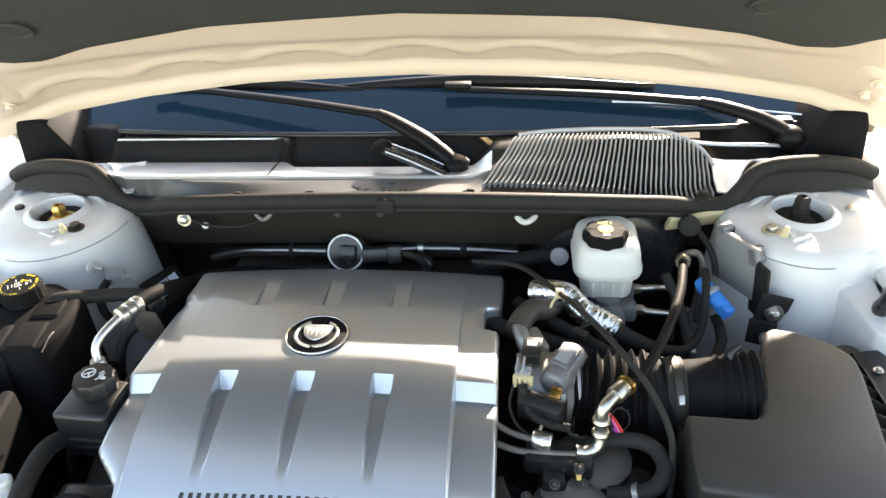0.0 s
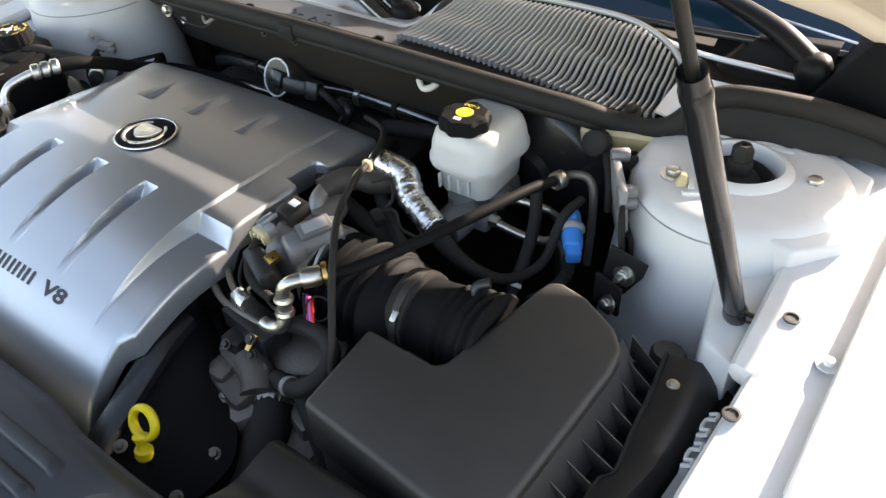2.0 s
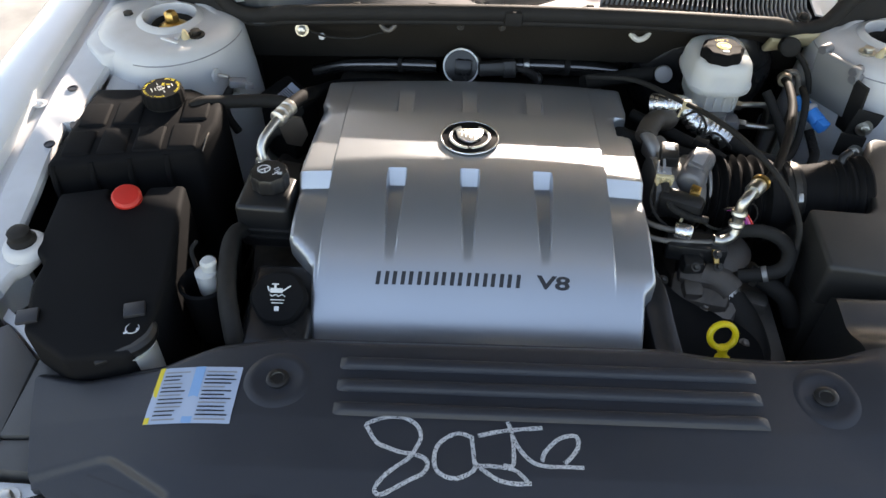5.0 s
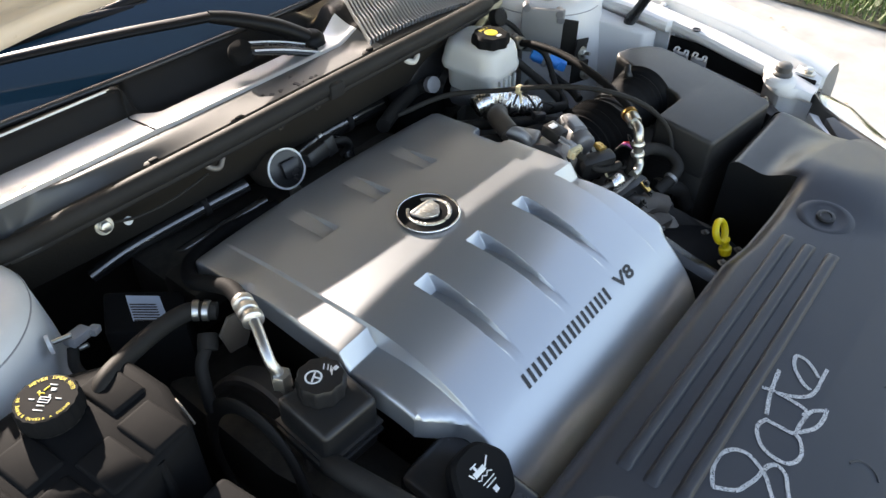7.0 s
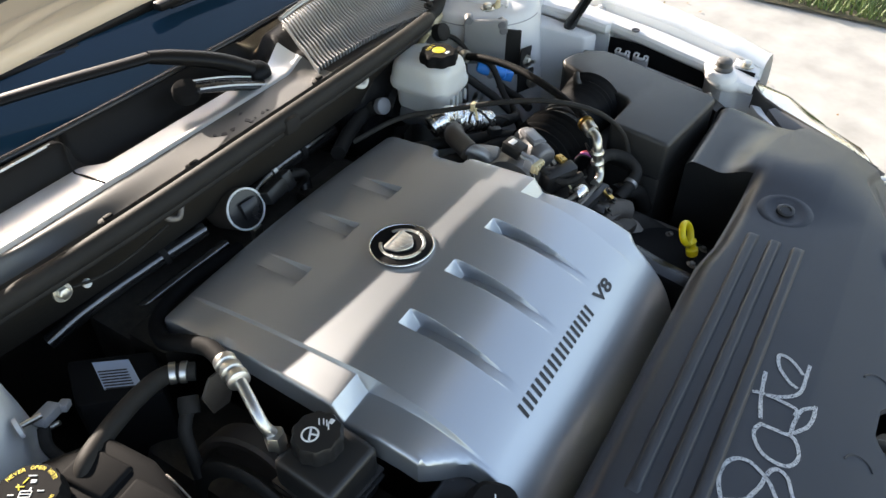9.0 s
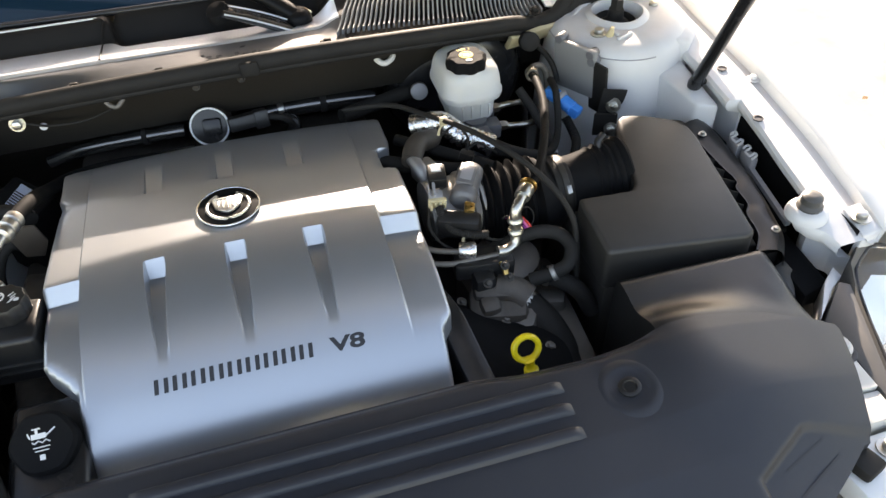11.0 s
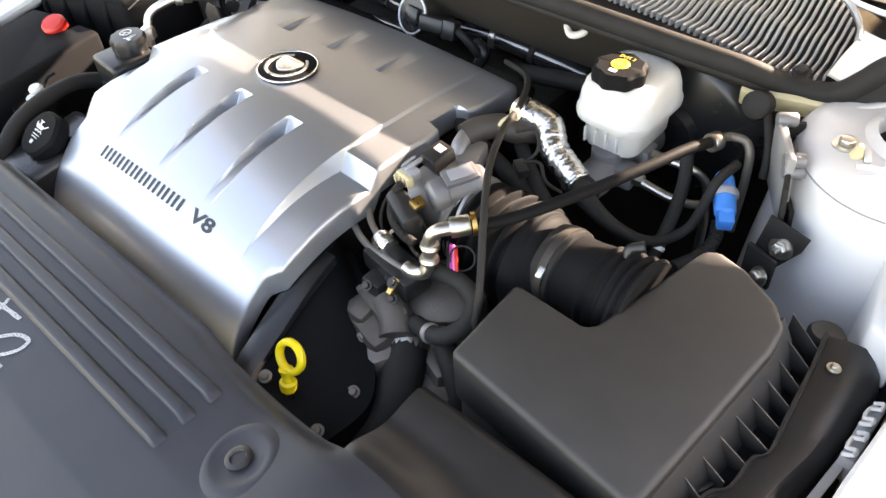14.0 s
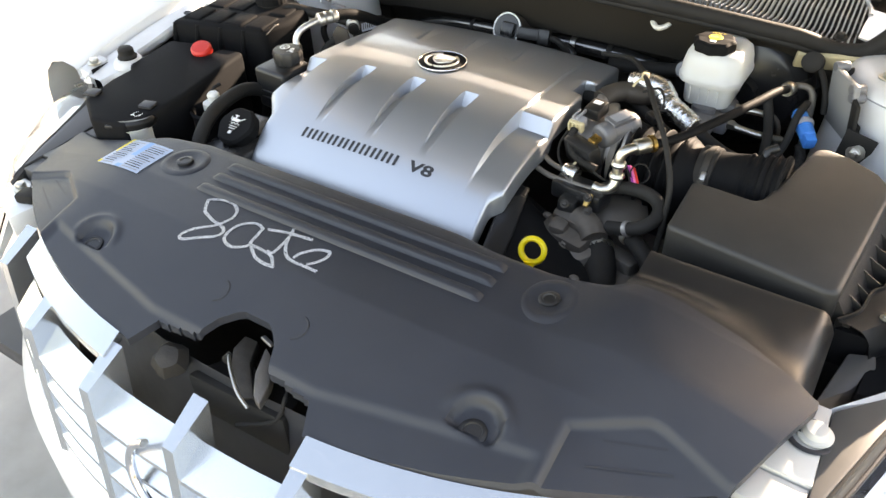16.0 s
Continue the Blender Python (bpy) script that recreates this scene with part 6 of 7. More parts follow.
for s in (1, -1):
    for a, c in (((0.514, -0.540), (0.435, -0.578)), ((0.500, -0.522), (0.440, -0.545))):
        part("slit", ribbon([(XC + s * a[0], a[1]), (XC + s * c[0], c[1])], 0.0026, shield_z, lift=0.0008), PRINTB, shield)
STROKES = [[(-0.106, -0.467), (-0.091, -0.460), (-0.076, -0.457), (-0.059, -0.460), (-0.048, -0.469), (-0.045, -0.481), (-0.050, -0.494), (-0.057, -0.505), (-0.071, -0.516), (-0.083, -0.527), (-0.090, -0.539), (-0.084, -0.544), (-0.071, -0.538), (-0.056, -0.529), (-0.041, -0.521), (-0.036, -0.511), (-0.040, -0.504), (-0.051, -0.500), (-0.066, -0.498), (-0.081, -0.493), (-0.092, -0.488), (-0.100, -0.477), (-0.106, -0.467)],
           [(0.010, -0.478), (-0.004, -0.474), (-0.019, -0.481), (-0.028, -0.493), (-0.029, -0.510), (-0.023, -0.520), (-0.009, -0.525), (0.003, -0.522), (0.012, -0.516), (0.015, -0.509)],
           [(0.010, -0.477), (0.012, -0.494), (0.015, -0.509), (0.030, -0.510), (0.054, -0.513), (0.065, -0.521), (0.070, -0.528)],
           [(0.015, -0.509), (0.027, -0.518), (0.039, -0.525), (0.056, -0.528), (0.073, -0.527)],
           [(0.017, -0.476), (0.046, -0.469), (0.087, -0.464)],
           [(0.049, -0.458), (0.054, -0.474), (0.055, -0.490), (0.054, -0.508), (0.044, -0.509)],
           [(0.055, -0.478), (0.063, -0.492), (0.075, -0.504), (0.089, -0.508), (0.108, -0.508), (0.129, -0.508)],
           [(0.085, -0.503), (0.087, -0.495), (0.091, -0.489), (0.103, -0.477), (0.117, -0.472), (0.124, -0.474), (0.124, -0.485), (0.117, -0.496), (0.109, -0.504)]]
for st in STROKES:
    part("chalk_stroke", ribbon(st, 0.0046, shield_z, lift=0.0010), CHALK, shield, "white chalk handwriting stroke")
dec = part("decal", sheet([k / 8 for k in range(9)], [k / 8 for k in range(9)], lambda a, b: (-0.353 + 0.098 * a - 0.001 * b, -0.473 + 0.076 * b, shield_z(-0.353 + 0.098 * a, -0.473 + 0.076 * b) + 0.001)), PAPER, shield, "blue grey printed service decal")


def decal_bar(a0, a1, b0, b1, m):
    part("print_bar", sheet([a0, (a0 + a1) / 2, a1], [b0, b1], lambda a, b: (-0.353 + 0.098 * a - 0.001 * b, -0.473 + 0.076 * b, shield_z(-0.353 + 0.098 * a, -0.473 + 0.076 * b) + 0.0018)), m, dec)


decal_bar(0.0, 0.06, 0.0, 1.0, PRINTY)
decal_bar(0.44, 0.56, 0.0, 1.0, PRINTC)
rnd = random.Random(7)
for k in range(13):
    decal_bar(0.09, 0.40 - rnd.uniform(0, 0.12), 0.05 + 0.07 * k, 0.075 + 0.07 * k, PRINTB if k % 3 else GREYP)
    decal_bar(0.59, 0.96 - rnd.uniform(0, 0.12), 0.05 + 0.07 * k, 0.075 + 0.07 * k, PRINTB if k % 4 else GREYP)

# hood latch seen through the notch
latch = thing("hood_latch", (0.11, -0.63, 0.80), "grimy metal hood latch in the shield's opening", "hood latch")
part("back_plate", prism([(0.04, -0.60), (0.17, -0.60), (0.185, -0.66), (0.02, -0.665)], 0.72, 0.80, 0.008, top=lambda x, y: 0.80 - 0.25 * (y + 0.6) - 0.03 * abs(x - 0.11) * 8), RUBBER, latch, "dark latch body")
part("jaw", prism([(0.082, -0.604), (0.098, -0.600), (0.112, -0.630), (0.146, -0.662), (0.136, -0.672), (0.098, -0.648), (0.084, -0.628)], 0.818, 0.826, 0.002, top=lambda x, y: 0.842 - 0.35 * (x - 0.085)), DARK, latch, "worn latch jaw")
part("jaw", prism([(0.116, -0.604), (0.136, -0.612), (0.152, -0.640), (0.160, -0.668), (0.148, -0.664), (0.130, -0.640)], 0.810, 0.820, 0.002, top=lambda x, y: 0.840 - 0.40 * (x - 0.118)), CASTD, latch, "worn latch jaw")
part("spring", tube([(0.075 + 0.004 * math.cos(a), -0.64 + 0.0025 * a / 6.28, 0.825 + 0.006 * math.sin(a)) for a in [0.8 * k for k in range(40)]], 0.0010, 6, 2), DARK, latch)
part("lever", tube([(0.088, -0.640, 0.842), (0.105, -0.655, 0.842), (0.13, -0.672, 0.832), (0.15, -0.678, 0.82)], 0.0022, 8), STEEL, latch)
part("striker_plate", box((0.115, -0.598, 0.845), (0.020, 0.007, 0.004), 0.0012, (-20, 8, -12)), CAST, latch, "worn striker plate")
part("wire", tube([(0.16, -0.62, 0.80), (0.175, -0.64, 0.815), (0.17, -0.66, 0.79), (0.12, -0.68, 0.77)], 0.003, 8), RUBBER, latch)
part("side_cover", lathe([(0.018, -0.02), (0.026, 0.0), (0.016, 0.016), (0.004, 0.020)], (0.004, -0.668, 0.812), (0.3, -0.4, 1), 16, 5, 0.12), WALLP, latch, "round dark cover beside the latch")

# ---------------------------------------------------------------- grille, bumper and lamps
def gy(x, z):
    return front_y(x) - 0.016 - 0.14 * (0.85 - z)


grille = thing("front_grille", (XC, -0.74, 0.65), "bright silver egg-crate front grille", "grille")


def slat(x0, x1, z, back, front, rise, drop, t=0.007):
    """A blade that leans forward: its upper face looks up and to the front."""
    rings = []
    for x in steps(x0, x1, 0.02):
        y = gy(x, z)
        rings.append([(x, y + back, z + rise), (x, y + back * 0.6 - front * 0.4, z + rise * 0.6 - drop * 0.4), (x, y - front, z - drop), (x, y - front - 0.001, z - drop - t), (x, y - front + 0.006, z - drop - t), (x, y + back, z + rise - t)])
    return loft(rings)


GW = 0.42
for a, c, who in ((XC - GW, -0.058, "passenger side"), (0.253, XC + GW, "driver's side")):
    part("header_bar", slat(a, c, 0.843, 0.016, 0.016, 0.005, 0.012, 0.014), BLADE, grille, "polished header bar on the " + who)
for k in range(7):
    z = 0.776 - 0.050 * k
    part("slat", slat(XC - GW + 0.012 * k, XC + GW - 0.012 * k, z, -0.010, 0.052, 0.015, 0.015), BLADE, grille, sharp=15)
for k in range(-3, 3):
    x = 0.105 + 0.160 * k
    part("upright", loft([[(x - 0.009, gy(x, z) - 0.056, z - 0.030), (x + 0.009, gy(x, z) - 0.056, z - 0.030), (x + 0.0125, gy(x, z) + 0.006, z), (x - 0.0125, gy(x, z) + 0.006, z)] for z in (0.838, 0.66, 0.45)]), BLADE, grille)
# near-black sheet stands in for the shaded depth behind the slats
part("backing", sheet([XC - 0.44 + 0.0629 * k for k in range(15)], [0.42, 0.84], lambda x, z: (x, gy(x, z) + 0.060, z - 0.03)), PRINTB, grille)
bad = thing("grille_badge", (0.05, -0.78, 0.76), "chrome wreath badge with gilt crest on the grille", "badge")
bc = Vector((0.09, gy(0.09, 0.74) - 0.056, 0.742))
for a0, a1 in ((115, 262), (278, 425)):
    part("wreath", ring_mesh(tuple(bc), 0.060, 0.006, (0, -1, 0.2), 36, a0, a1), CHROME, bad)
part("crest", prism([(-0.034, 0.03), (0.034, 0.03), (0.03, -0.015), (0, -0.035), (-0.03, -0.015)], 0, 0.008, 0.002), BRASS, bad, "gilt crest shape")
bad.children[-1].matrix_local = Matrix.Translation(wide(bc) - ORIGIN[bad]) @ pose(0, 0, 0, 80, 0, 0) @ Matrix.Translation(ORIGIN[bad])

bump = thing("front_bumper", (XC, -0.75, 0.4), "glossy white front bumper", "bumper")


def bump_y(x):
    return -0.80 + 0.16 * (abs(x - XC) / 0.6) ** 2.6


BX = [XC + 0.88 * k / 24 for k in range(-24, 25)]
part("skin", thick(loft([[(x, bump_y(x) + dy, z) for dy, z in ((0.10, 0.60), (0.02, 0.585), (-0.01, 0.55), (-0.015, 0.42), (-0.008, 0.345))] for x in BX], closed=False), 0.004), WHITE, bump)
part("lower_lip", thick(loft([[(x, bump_y(x) + dy, z) for dy, z in ((0.006, 0.343), (-0.002, 0.33), (0.0, 0.28), (0.05, 0.20))] for x in BX], closed=False), 0.004), WHITE, bump, "white lower lip of the bumper")


def headlamp(s):
    f = (lambda x: x) if s > 0 else mir
    h = thing("headlamp", (f(0.82), -0.42, 0.78), "clear headlamp with chrome reflector and amber corner", "headlamp", "headlamps")
    P = [(0.735, -0.522, 0.828), (0.762, -0.444, 0.840), (0.790, -0.354, 0.850), (0.818, -0.293, 0.858), (0.866, -0.262, 0.862), (0.905, -0.262, 0.848), (0.985, -0.266, 0.79), (0.985, -0.36, 0.70), (0.92, -0.50, 0.66), (0.74, -0.62, 0.70)]
    inner = [(0.722, -0.535, 0.826), (0.740, -0.475, 0.842), (0.786, -0.328, 0.862), (0.806, -0.288, 0.867), (0.856, -0.246, 0.868)]
    P = [Vector((f(x), y, z)) for x, y, z in P]
    m = len(P)
    c = sum(P, Vector()) / m
    def face(off, k, dz=0.0):
        bm3 = bmesh.new()
        ring0 = [bm3.verts.new(c + (p - c) * k + Vector((0, 0.5 * off, off))) for p in P]
        mid = [bm3.verts.new(c + (p - c) * k * 0.6 + Vector((s * 0.012, -0.016, 0.014)) * (1 if dz else 0) + Vector((0, 0.5 * off, off))) for p in P]
        top = bm3.verts.new(c + Vector((s * 0.018, -0.024, 0.020)) * (1 if dz else 0) + Vector((0, 0.5 * off, off)))
        for i in range(m):
            j = (i + 1) % m
            bm3.faces.new((ring0[i], ring0[j], mid[j], mid[i]))
            bm3.faces.new((mid[i], mid[j], top))
        return bm3
    part("bezel", loft([[(f(a[0]), a[1], a[2]), (f(a[0]) + s * 0.004, a[1], a[2] + 0.004), (q.x - s * 0.005, q.y, q.z + 0.004), (q.x, q.y, q.z + 0.001), (q.x, q.y, q.z - 0.03), (f(a[0]), a[1], a[2] - 0.04)] for a, q in zip(inner, P[:5])]), TRIMG, h, "dark grey lamp bezel")
    part("gasket", tube([p + Vector((s * 0.001, 0, 0.002)) for p in P[:6]], 0.0022, 6, 4), PRINTB, h, "black gasket line round the lens")
    part("reflector", face(-0.035, 0.96), REFLP, h, "chrome reflector bowl")
    lens = part("lens", thick(face(0.0, 1.0, 1.0), 0.003), LENS, h, "clear lens")
    lens.visible_shadow = False
    part("amber_corner", lathe([(0.02, -0.03), (0.035, 0), (0.03, 0.02), (0.01, 0.026)], (f(0.895), -0.36, 0.745), (s * 0.6, -0.5, 0.6), 20), ORANGE, h, "amber turn signal")
    for x, y, z in ((0.82, -0.42, 0.77), (0.77, -0.50, 0.755)):
        part("projector", lathe([(0.045, -0.03), (0.048, 0.0), (0.040, -0.008), (0.012, -0.02)], (f(x), y, z), (s * 0.3, -0.6, 0.6), 28), CHROME, h)
    # bracket with knob on the inner side
    br = thing("headlamp_bracket", (f(0.70), -0.44, 0.85), "pale grey metal headlamp bracket with a round knob" if s > 0 else "dark grey headlamp bracket with a rubber stop", "bracket", "headlamp brackets")
    part("plate", prism([(f(0.695), -0.352), (f(0.725), -0.353), (f(0.728), -0.464), (f(0.668), -0.462), (f(0.680), -0.42)], 0.80, 0.849, 0.002, top=lambda x, y: 0.850 + 0.03 * (y + 0.35)), BRKTP if s > 0 else TRIMG, br, "pale painted plate" if s > 0 else "dark grey plate")
    part("lower_plate", prism([(f(0.672), -0.4645), (f(0.727), -0.4665), (f(0.726), -0.504), (f(0.662), -0.508)], 0.79, 0.842, 0.002), BRKTP if s > 0 else TRIMG, br, "pale painted lower plate" if s > 0 else "dark grey lower plate")
    part("fold", prism([(f(0.7265), -0.357), (f(0.779), -0.308), (f(0.790), -0.318), (f(0.742), -0.470), (f(0.728), -0.505)], 0.79, 0.85, 0.002, top=lambda x, y: 0.850 + 0.15 * (abs(x - XC) - 0.632) + 0.06 * (y + 0.40)), TRIMG, br, "dark grey side sheet")
    if s > 0:
        part("knob", lathe([(0.0185, 0), (0.0185, 0.003), (0.0135, 0.004), (0.0130, 0.009), (0.0110, 0.0115), (0.004, 0.012)], (f(0.716), -0.398, 0.849), n=28), BRKTP, br, "pale round adjusting knob")
        part("knob_recess", ring_mesh((f(0.712), -0.402, 0.8495), 0.022, 0.0035, (0, 0, 1), 32, flat=0.3), PRINTB, br)
    part("foot", prism([(f(0.622), -0.527), (f(0.678), -0.513), (f(0.722), -0.512), (f(0.715), -0.565), (f(0.635), -0.60)], 0.79, 0.828, 0.003), WHITE, br)
    bolt("bolt", (f(0.693), -0.535, 0.829), (0, 0, 1), 0.009, br, STEEL)
    part("hood_stop", merge(box((f(0.650), -0.548, 0.836), (0.034, 0.030, 0.018), 0.005, (0, 0, 20))), RUBBER, br, "black rubber hood stop")


headlamp(1)
headlamp(-1)

# ---------------------------------------------------------------- passenger side
tank = thing("coolant_tank", (-0.49, 0.03, 0.80), "black ribbed coolant expansion tank with round cap", "coolant tank")
TP = [(-0.612, -0.078), (-0.400, -0.028), (-0.385, 0.04), (-0.39, 0.10), (-0.45, 0.135), (-0.605, 0.125)]
part("tank", prism(TP, 0.72, 0.94, 0.012, 3, 0.03, lambda x, y: 0.942 + 0.03 * (y + 0.07)), MATTT, tank)
for k in range(4):
    for q in range(2):
        x, y = -0.578 + 0.050 * k, -0.022 + 0.008 * k + 0.070 * q
        if q and k == 2:
            continue
        part("top_pad", box((x, y, 0.9405 + 0.03 * (y + 0.07)), (0.044, 0.062, 0.010), 0.004, (1.7, 0, 6), 0.93, 3), MATTT, tank)
    part("front_rib", tube([(-0.604 + 0.052 * k, -0.073 + 0.012 * k, 0.84), (-0.603 + 0.052 * k, -0.079 + 0.012 * k, 0.90), (-0.602 + 0.052 * k, -0.070 + 0.012 * k, 0.938)], 0.005, 8), MATTT, tank)
part("neck", lathe([(0.030, 0.93), (0.030, 0.952)], (-0.482, 0.090, 0), n=28), PLASTIC, tank)
cc = part("cap", lathe([(0.029, 0.948), (0.0325, 0.950), (0.0325, 0.968), (0.0305, 0.9725), (0.001, 0.9725)], (-0.482, 0.090, 0), n=72, lobes=18, depth=0.04), TANKP, tank, "black ribbed cap with yellow print")


def arc_text(body, size, c, radius, mid, per, inward=False):
    """Letters set round a circle; mid is the angle of the middle letter, per the degrees for each letter."""
    out = []
    n = len(body)
    for k, ch in enumerate(body):
        if ch == " ":
            continue
        a = radians(mid + (-1 if not inward else 1) * (k - (n - 1) / 2) * per)
        t2 = text_mesh(ch, size, size * (0.2 if ch in "I!" else 0.55), 0.00012)
        turn = a - math.pi / 2 if not inward else a + math.pi / 2
        for v in t2.verts:
            x, y = v.co.x - size * 0.28, v.co.y - size * 0.35
            v.co = Vector((c[0] + radius * math.cos(a) + x * math.cos(turn) - y * math.sin(turn), c[1] + radius * math.sin(a) + x * math.sin(turn) + y * math.cos(turn), c[2]))
        out.append(t2)
    return merge(*out)


CAPC = (-0.482, 0.090, 0.9731)
part("lettering", arc_text("NEVER OPEN HOT!", 0.0056, CAPC, 0.0258, 33, 8.4), PRINTY, cc, "yellow warning letters round the cap")
part("lettering", arc_text("NE JAMAIS OUVRIR A CHAUD", 0.0042, CAPC, 0.0260, 213, 7.0, True), PRINTY, cc, "yellow warning letters round the cap")


def cap_spot(a, b, w, h, turn=-57):
    """A printed bar on the cap: a to the reader's right, b up."""
    ux, uy = math.cos(radians(turn)), math.sin(radians(turn))
    return box((CAPC[0] + a * ux - b * uy, CAPC[1] + a * uy + b * ux, CAPC[2] - 0.0002), (w, h, 0.0008), 0.0002, (0, 0, turn))


part("print_tank", merge(cap_spot(0, -0.0055, 0.011, 0.0009), cap_spot(0, 0.001, 0.011, 0.0009), cap_spot(-0.0052, -0.002, 0.0009, 0.007), cap_spot(0.0052, -0.002, 0.0009, 0.007), cap_spot(0, -0.0022, 0.009, 0.0008), cap_spot(0.003, 0.003, 0.002, 0.003)), PRINTW, cc, "white tank symbol")
part("print_bar", merge(cap_spot(0.003, 0.011, 0.005, 0.0035), cap_spot(-0.013, -0.003, 0.006, 0.0012), cap_spot(0.013, 0.001, 0.006, 0.0012), cap_spot(0, 0.017, 0.008, 0.0011), cap_spot(0, -0.0095, 0.008, 0.0011), cap_spot(0, -0.015, 0.010, 0.0011)), PRINTW, cc)
part("print_sign", merge(cap_spot(-0.0075, 0.0055, 0.008, 0.0012), cap_spot(-0.0055, 0.0085, 0.0012, 0.007, -30), cap_spot(-0.0095, 0.0085, 0.0012, 0.007, -84)), PRINTY, cc)
part("strap_clip", tube([(-0.396, -0.022, 0.935), (-0.394, 0.0, 0.944), (-0.393, 0.012, 0.945)], 0.0012, 6), CASTD, tank, "bright clip on the edge")
part("ear", lathe([(0.014, 0.90), (0.014, 0.935)], (-0.605, 0.04, 0), n=20), PLASTIC, tank)
hose("tank_hose", [(-0.445, 0.075, 0.935), (-0.425, 0.090, 0.945), (-0.388, 0.109, 0.937), (-0.337, 0.122, 0.932), (-0.299, 0.122, 0.928), (-0.275, 0.10, 0.925)], 0.0112, RUBBER, "black hose from the coolant tank", "hose", [(0.86, ALU), (0.93, ALU)])

batt = thing("fuse_box_cover", (-0.48, -0.24, 0.82), "dark grey smooth fuse box and battery cover", "battery cover")
BP = [(-0.585, -0.105), (-0.515, -0.088), (-0.512, -0.112), (-0.490, -0.125), (-0.468, -0.115), (-0.462, -0.085), (-0.410, -0.078), (-0.385, -0.25), (-0.382, -0.35), (-0.395, -0.385), (-0.47, -0.395), (-0.535, -0.355), (-0.555, -0.28), (-0.555, -0.235), (-0.575, -0.22), (-0.58, -0.16)]
part("cover", prism(BP, 0.72, 0.915, 0.008, 3, 0.0, lambda x, y: 0.917 + 0.035 * (y + 0.1)), TANKP, batt)
for x, y in ((-0.535, -0.335), (-0.408, -0.318)):
    part("recess", box((x, y, 0.912), (0.026, 0.022, 0.006), 0.002, (2, 0, 15)), PRINTB, batt)
part("terminal_cap", lathe([(0.020, 0), (0.0205, 0.012), (0.017, 0.016), (0.001, 0.017)], (-0.482, -0.116, 0.915), (0.15, -0.3, 1), 28), RED, batt, "red terminal cap")
wash = thing("washer_filler", (-0.41, -0.35, 0.86), "white washer filler neck with a black cap", "washer filler")
part("neck", lathe([(0.030, 0.82), (0.031, 0.888), (0.033, 0.892)], (-0.41, -0.353, 0), n=32), RESERV, wash)
wc = part("cap", lathe([(0.034, -0.006), (0.037, 0.0), (0.037, 0.006), (0.033, 0.011), (0.001, 0.012)], (-0.412, -0.348, 0.893), (-0.08, 0.10, 1), 40), PLASTIC, wash, "black washer cap with white symbol")
part("cap_print", merge(box((-0.403, -0.348, 0.9074), (0.020, 0.003, 0.0008), 0.0002, (6, 5, 35)), box((-0.405, -0.340, 0.9068), (0.016, 0.0018, 0.0008), 0.0002, (6, 5, 60)), box((-0.396, -0.351, 0.9076), (0.0018, 0.014, 0.0008), 0.0002, (6, 5, 10)), box((-0.428, -0.363, 0.9068), (0.006, 0.006, 0.0008), 0.0002, (6, 5, 30)), ring_mesh((-0.403, -0.345, 0.9078), 0.008, 0.0009, n=20)), PRINTW, wc)
part("cap_tab", box((-0.43, -0.382, 0.897), (0.02, 0.02, 0.006), 0.002, (0, 0, 30)), PLASTIC, wc)

ps = thing("power_steering_reservoir", (-0.285, -0.09, 0.88), "black power steering reservoir with round cap", "fluid reservoir")
part("tank", merge(prism([(-0.325, -0.138), (-0.25, -0.142), (-0.243, -0.07), (-0.32, -0.055)], 0.85, 0.93, 0.008, 3)), PLASTIC, ps)
for z in (0.885, 0.872):
    part("seam", prism([(-0.329, -0.142), (-0.247, -0.146), (-0.240, -0.067), (-0.323, -0.051)], z, z + 0.005, 0.002), PLASTIC, ps)
pc = part("cap", lathe([(0.023, 0.928), (0.027, 0.931), (0.028, 0.950), (0.0255, 0.955), (0.001, 0.956)], (-0.281, -0.088, 0), n=64, lobes=10, depth=0.07), PLASTIC, ps, "black lobed cap with white steering symbol")
part("symbol", merge(ring_mesh((-0.288, -0.085, 0.9562), 0.0085, 0.0011, n=28, flat=0.4), box((-0.288, -0.085, 0.9562), (0.014, 0.0022, 0.0006), 0.0002, (0, 0, 30)), box((-0.286, -0.089, 0.9562), (0.0022, 0.008, 0.0006), 0.0002, (0, 0, 20)),
                     *[box((-0.271 + 0.003 * math.sin(k), -0.083 - 0.004 * k, 0.9562), (0.008, 0.0014, 0.0006), 0.0002, (0, 0, 40)) for k in range(4)], box((-0.264, -0.094, 0.9562), (0.006, 0.005, 0.0006), 0.0002)), PRINTW, pc, "white steering wheel symbol")
ts = thing("tower_harness_plug", (-0.41, 0.19, 0.91), "small grey harness plug beside the passenger tower", "wire plug")
for a, b in (((-0.432, 0.200, 0.930), (-0.408, 0.192, 0.931)), ((-0.405, 0.196, 0.902), (-0.396, 0.190, 0.905))):
    part("stud", tube([a, b], 0.0032, 10, 2), STEEL, ts, "short zinc stud")
part("washer", lathe([(0.012, -0.002), (0.012, 0.002), (0.006, 0.003)], (-0.431, 0.199, 0.930), (0.95, -0.3, 0.05), 20), ECOAT, ts)
part("body", merge(box((-0.399, 0.205, 0.912), (0.030, 0.018, 0.014), 0.003, (0, 12, 20)), box((-0.380, 0.203, 0.908), (0.014, 0.012, 0.010), 0.002, (0, 12, 30))), GREYP, ts)
part("lead", tube([(-0.41, 0.20, 0.905), (-0.42, 0.185, 0.89), (-0.415, 0.165, 0.87), (-0.40, 0.16, 0.84)], 0.007, 10), RUBBER, ts)
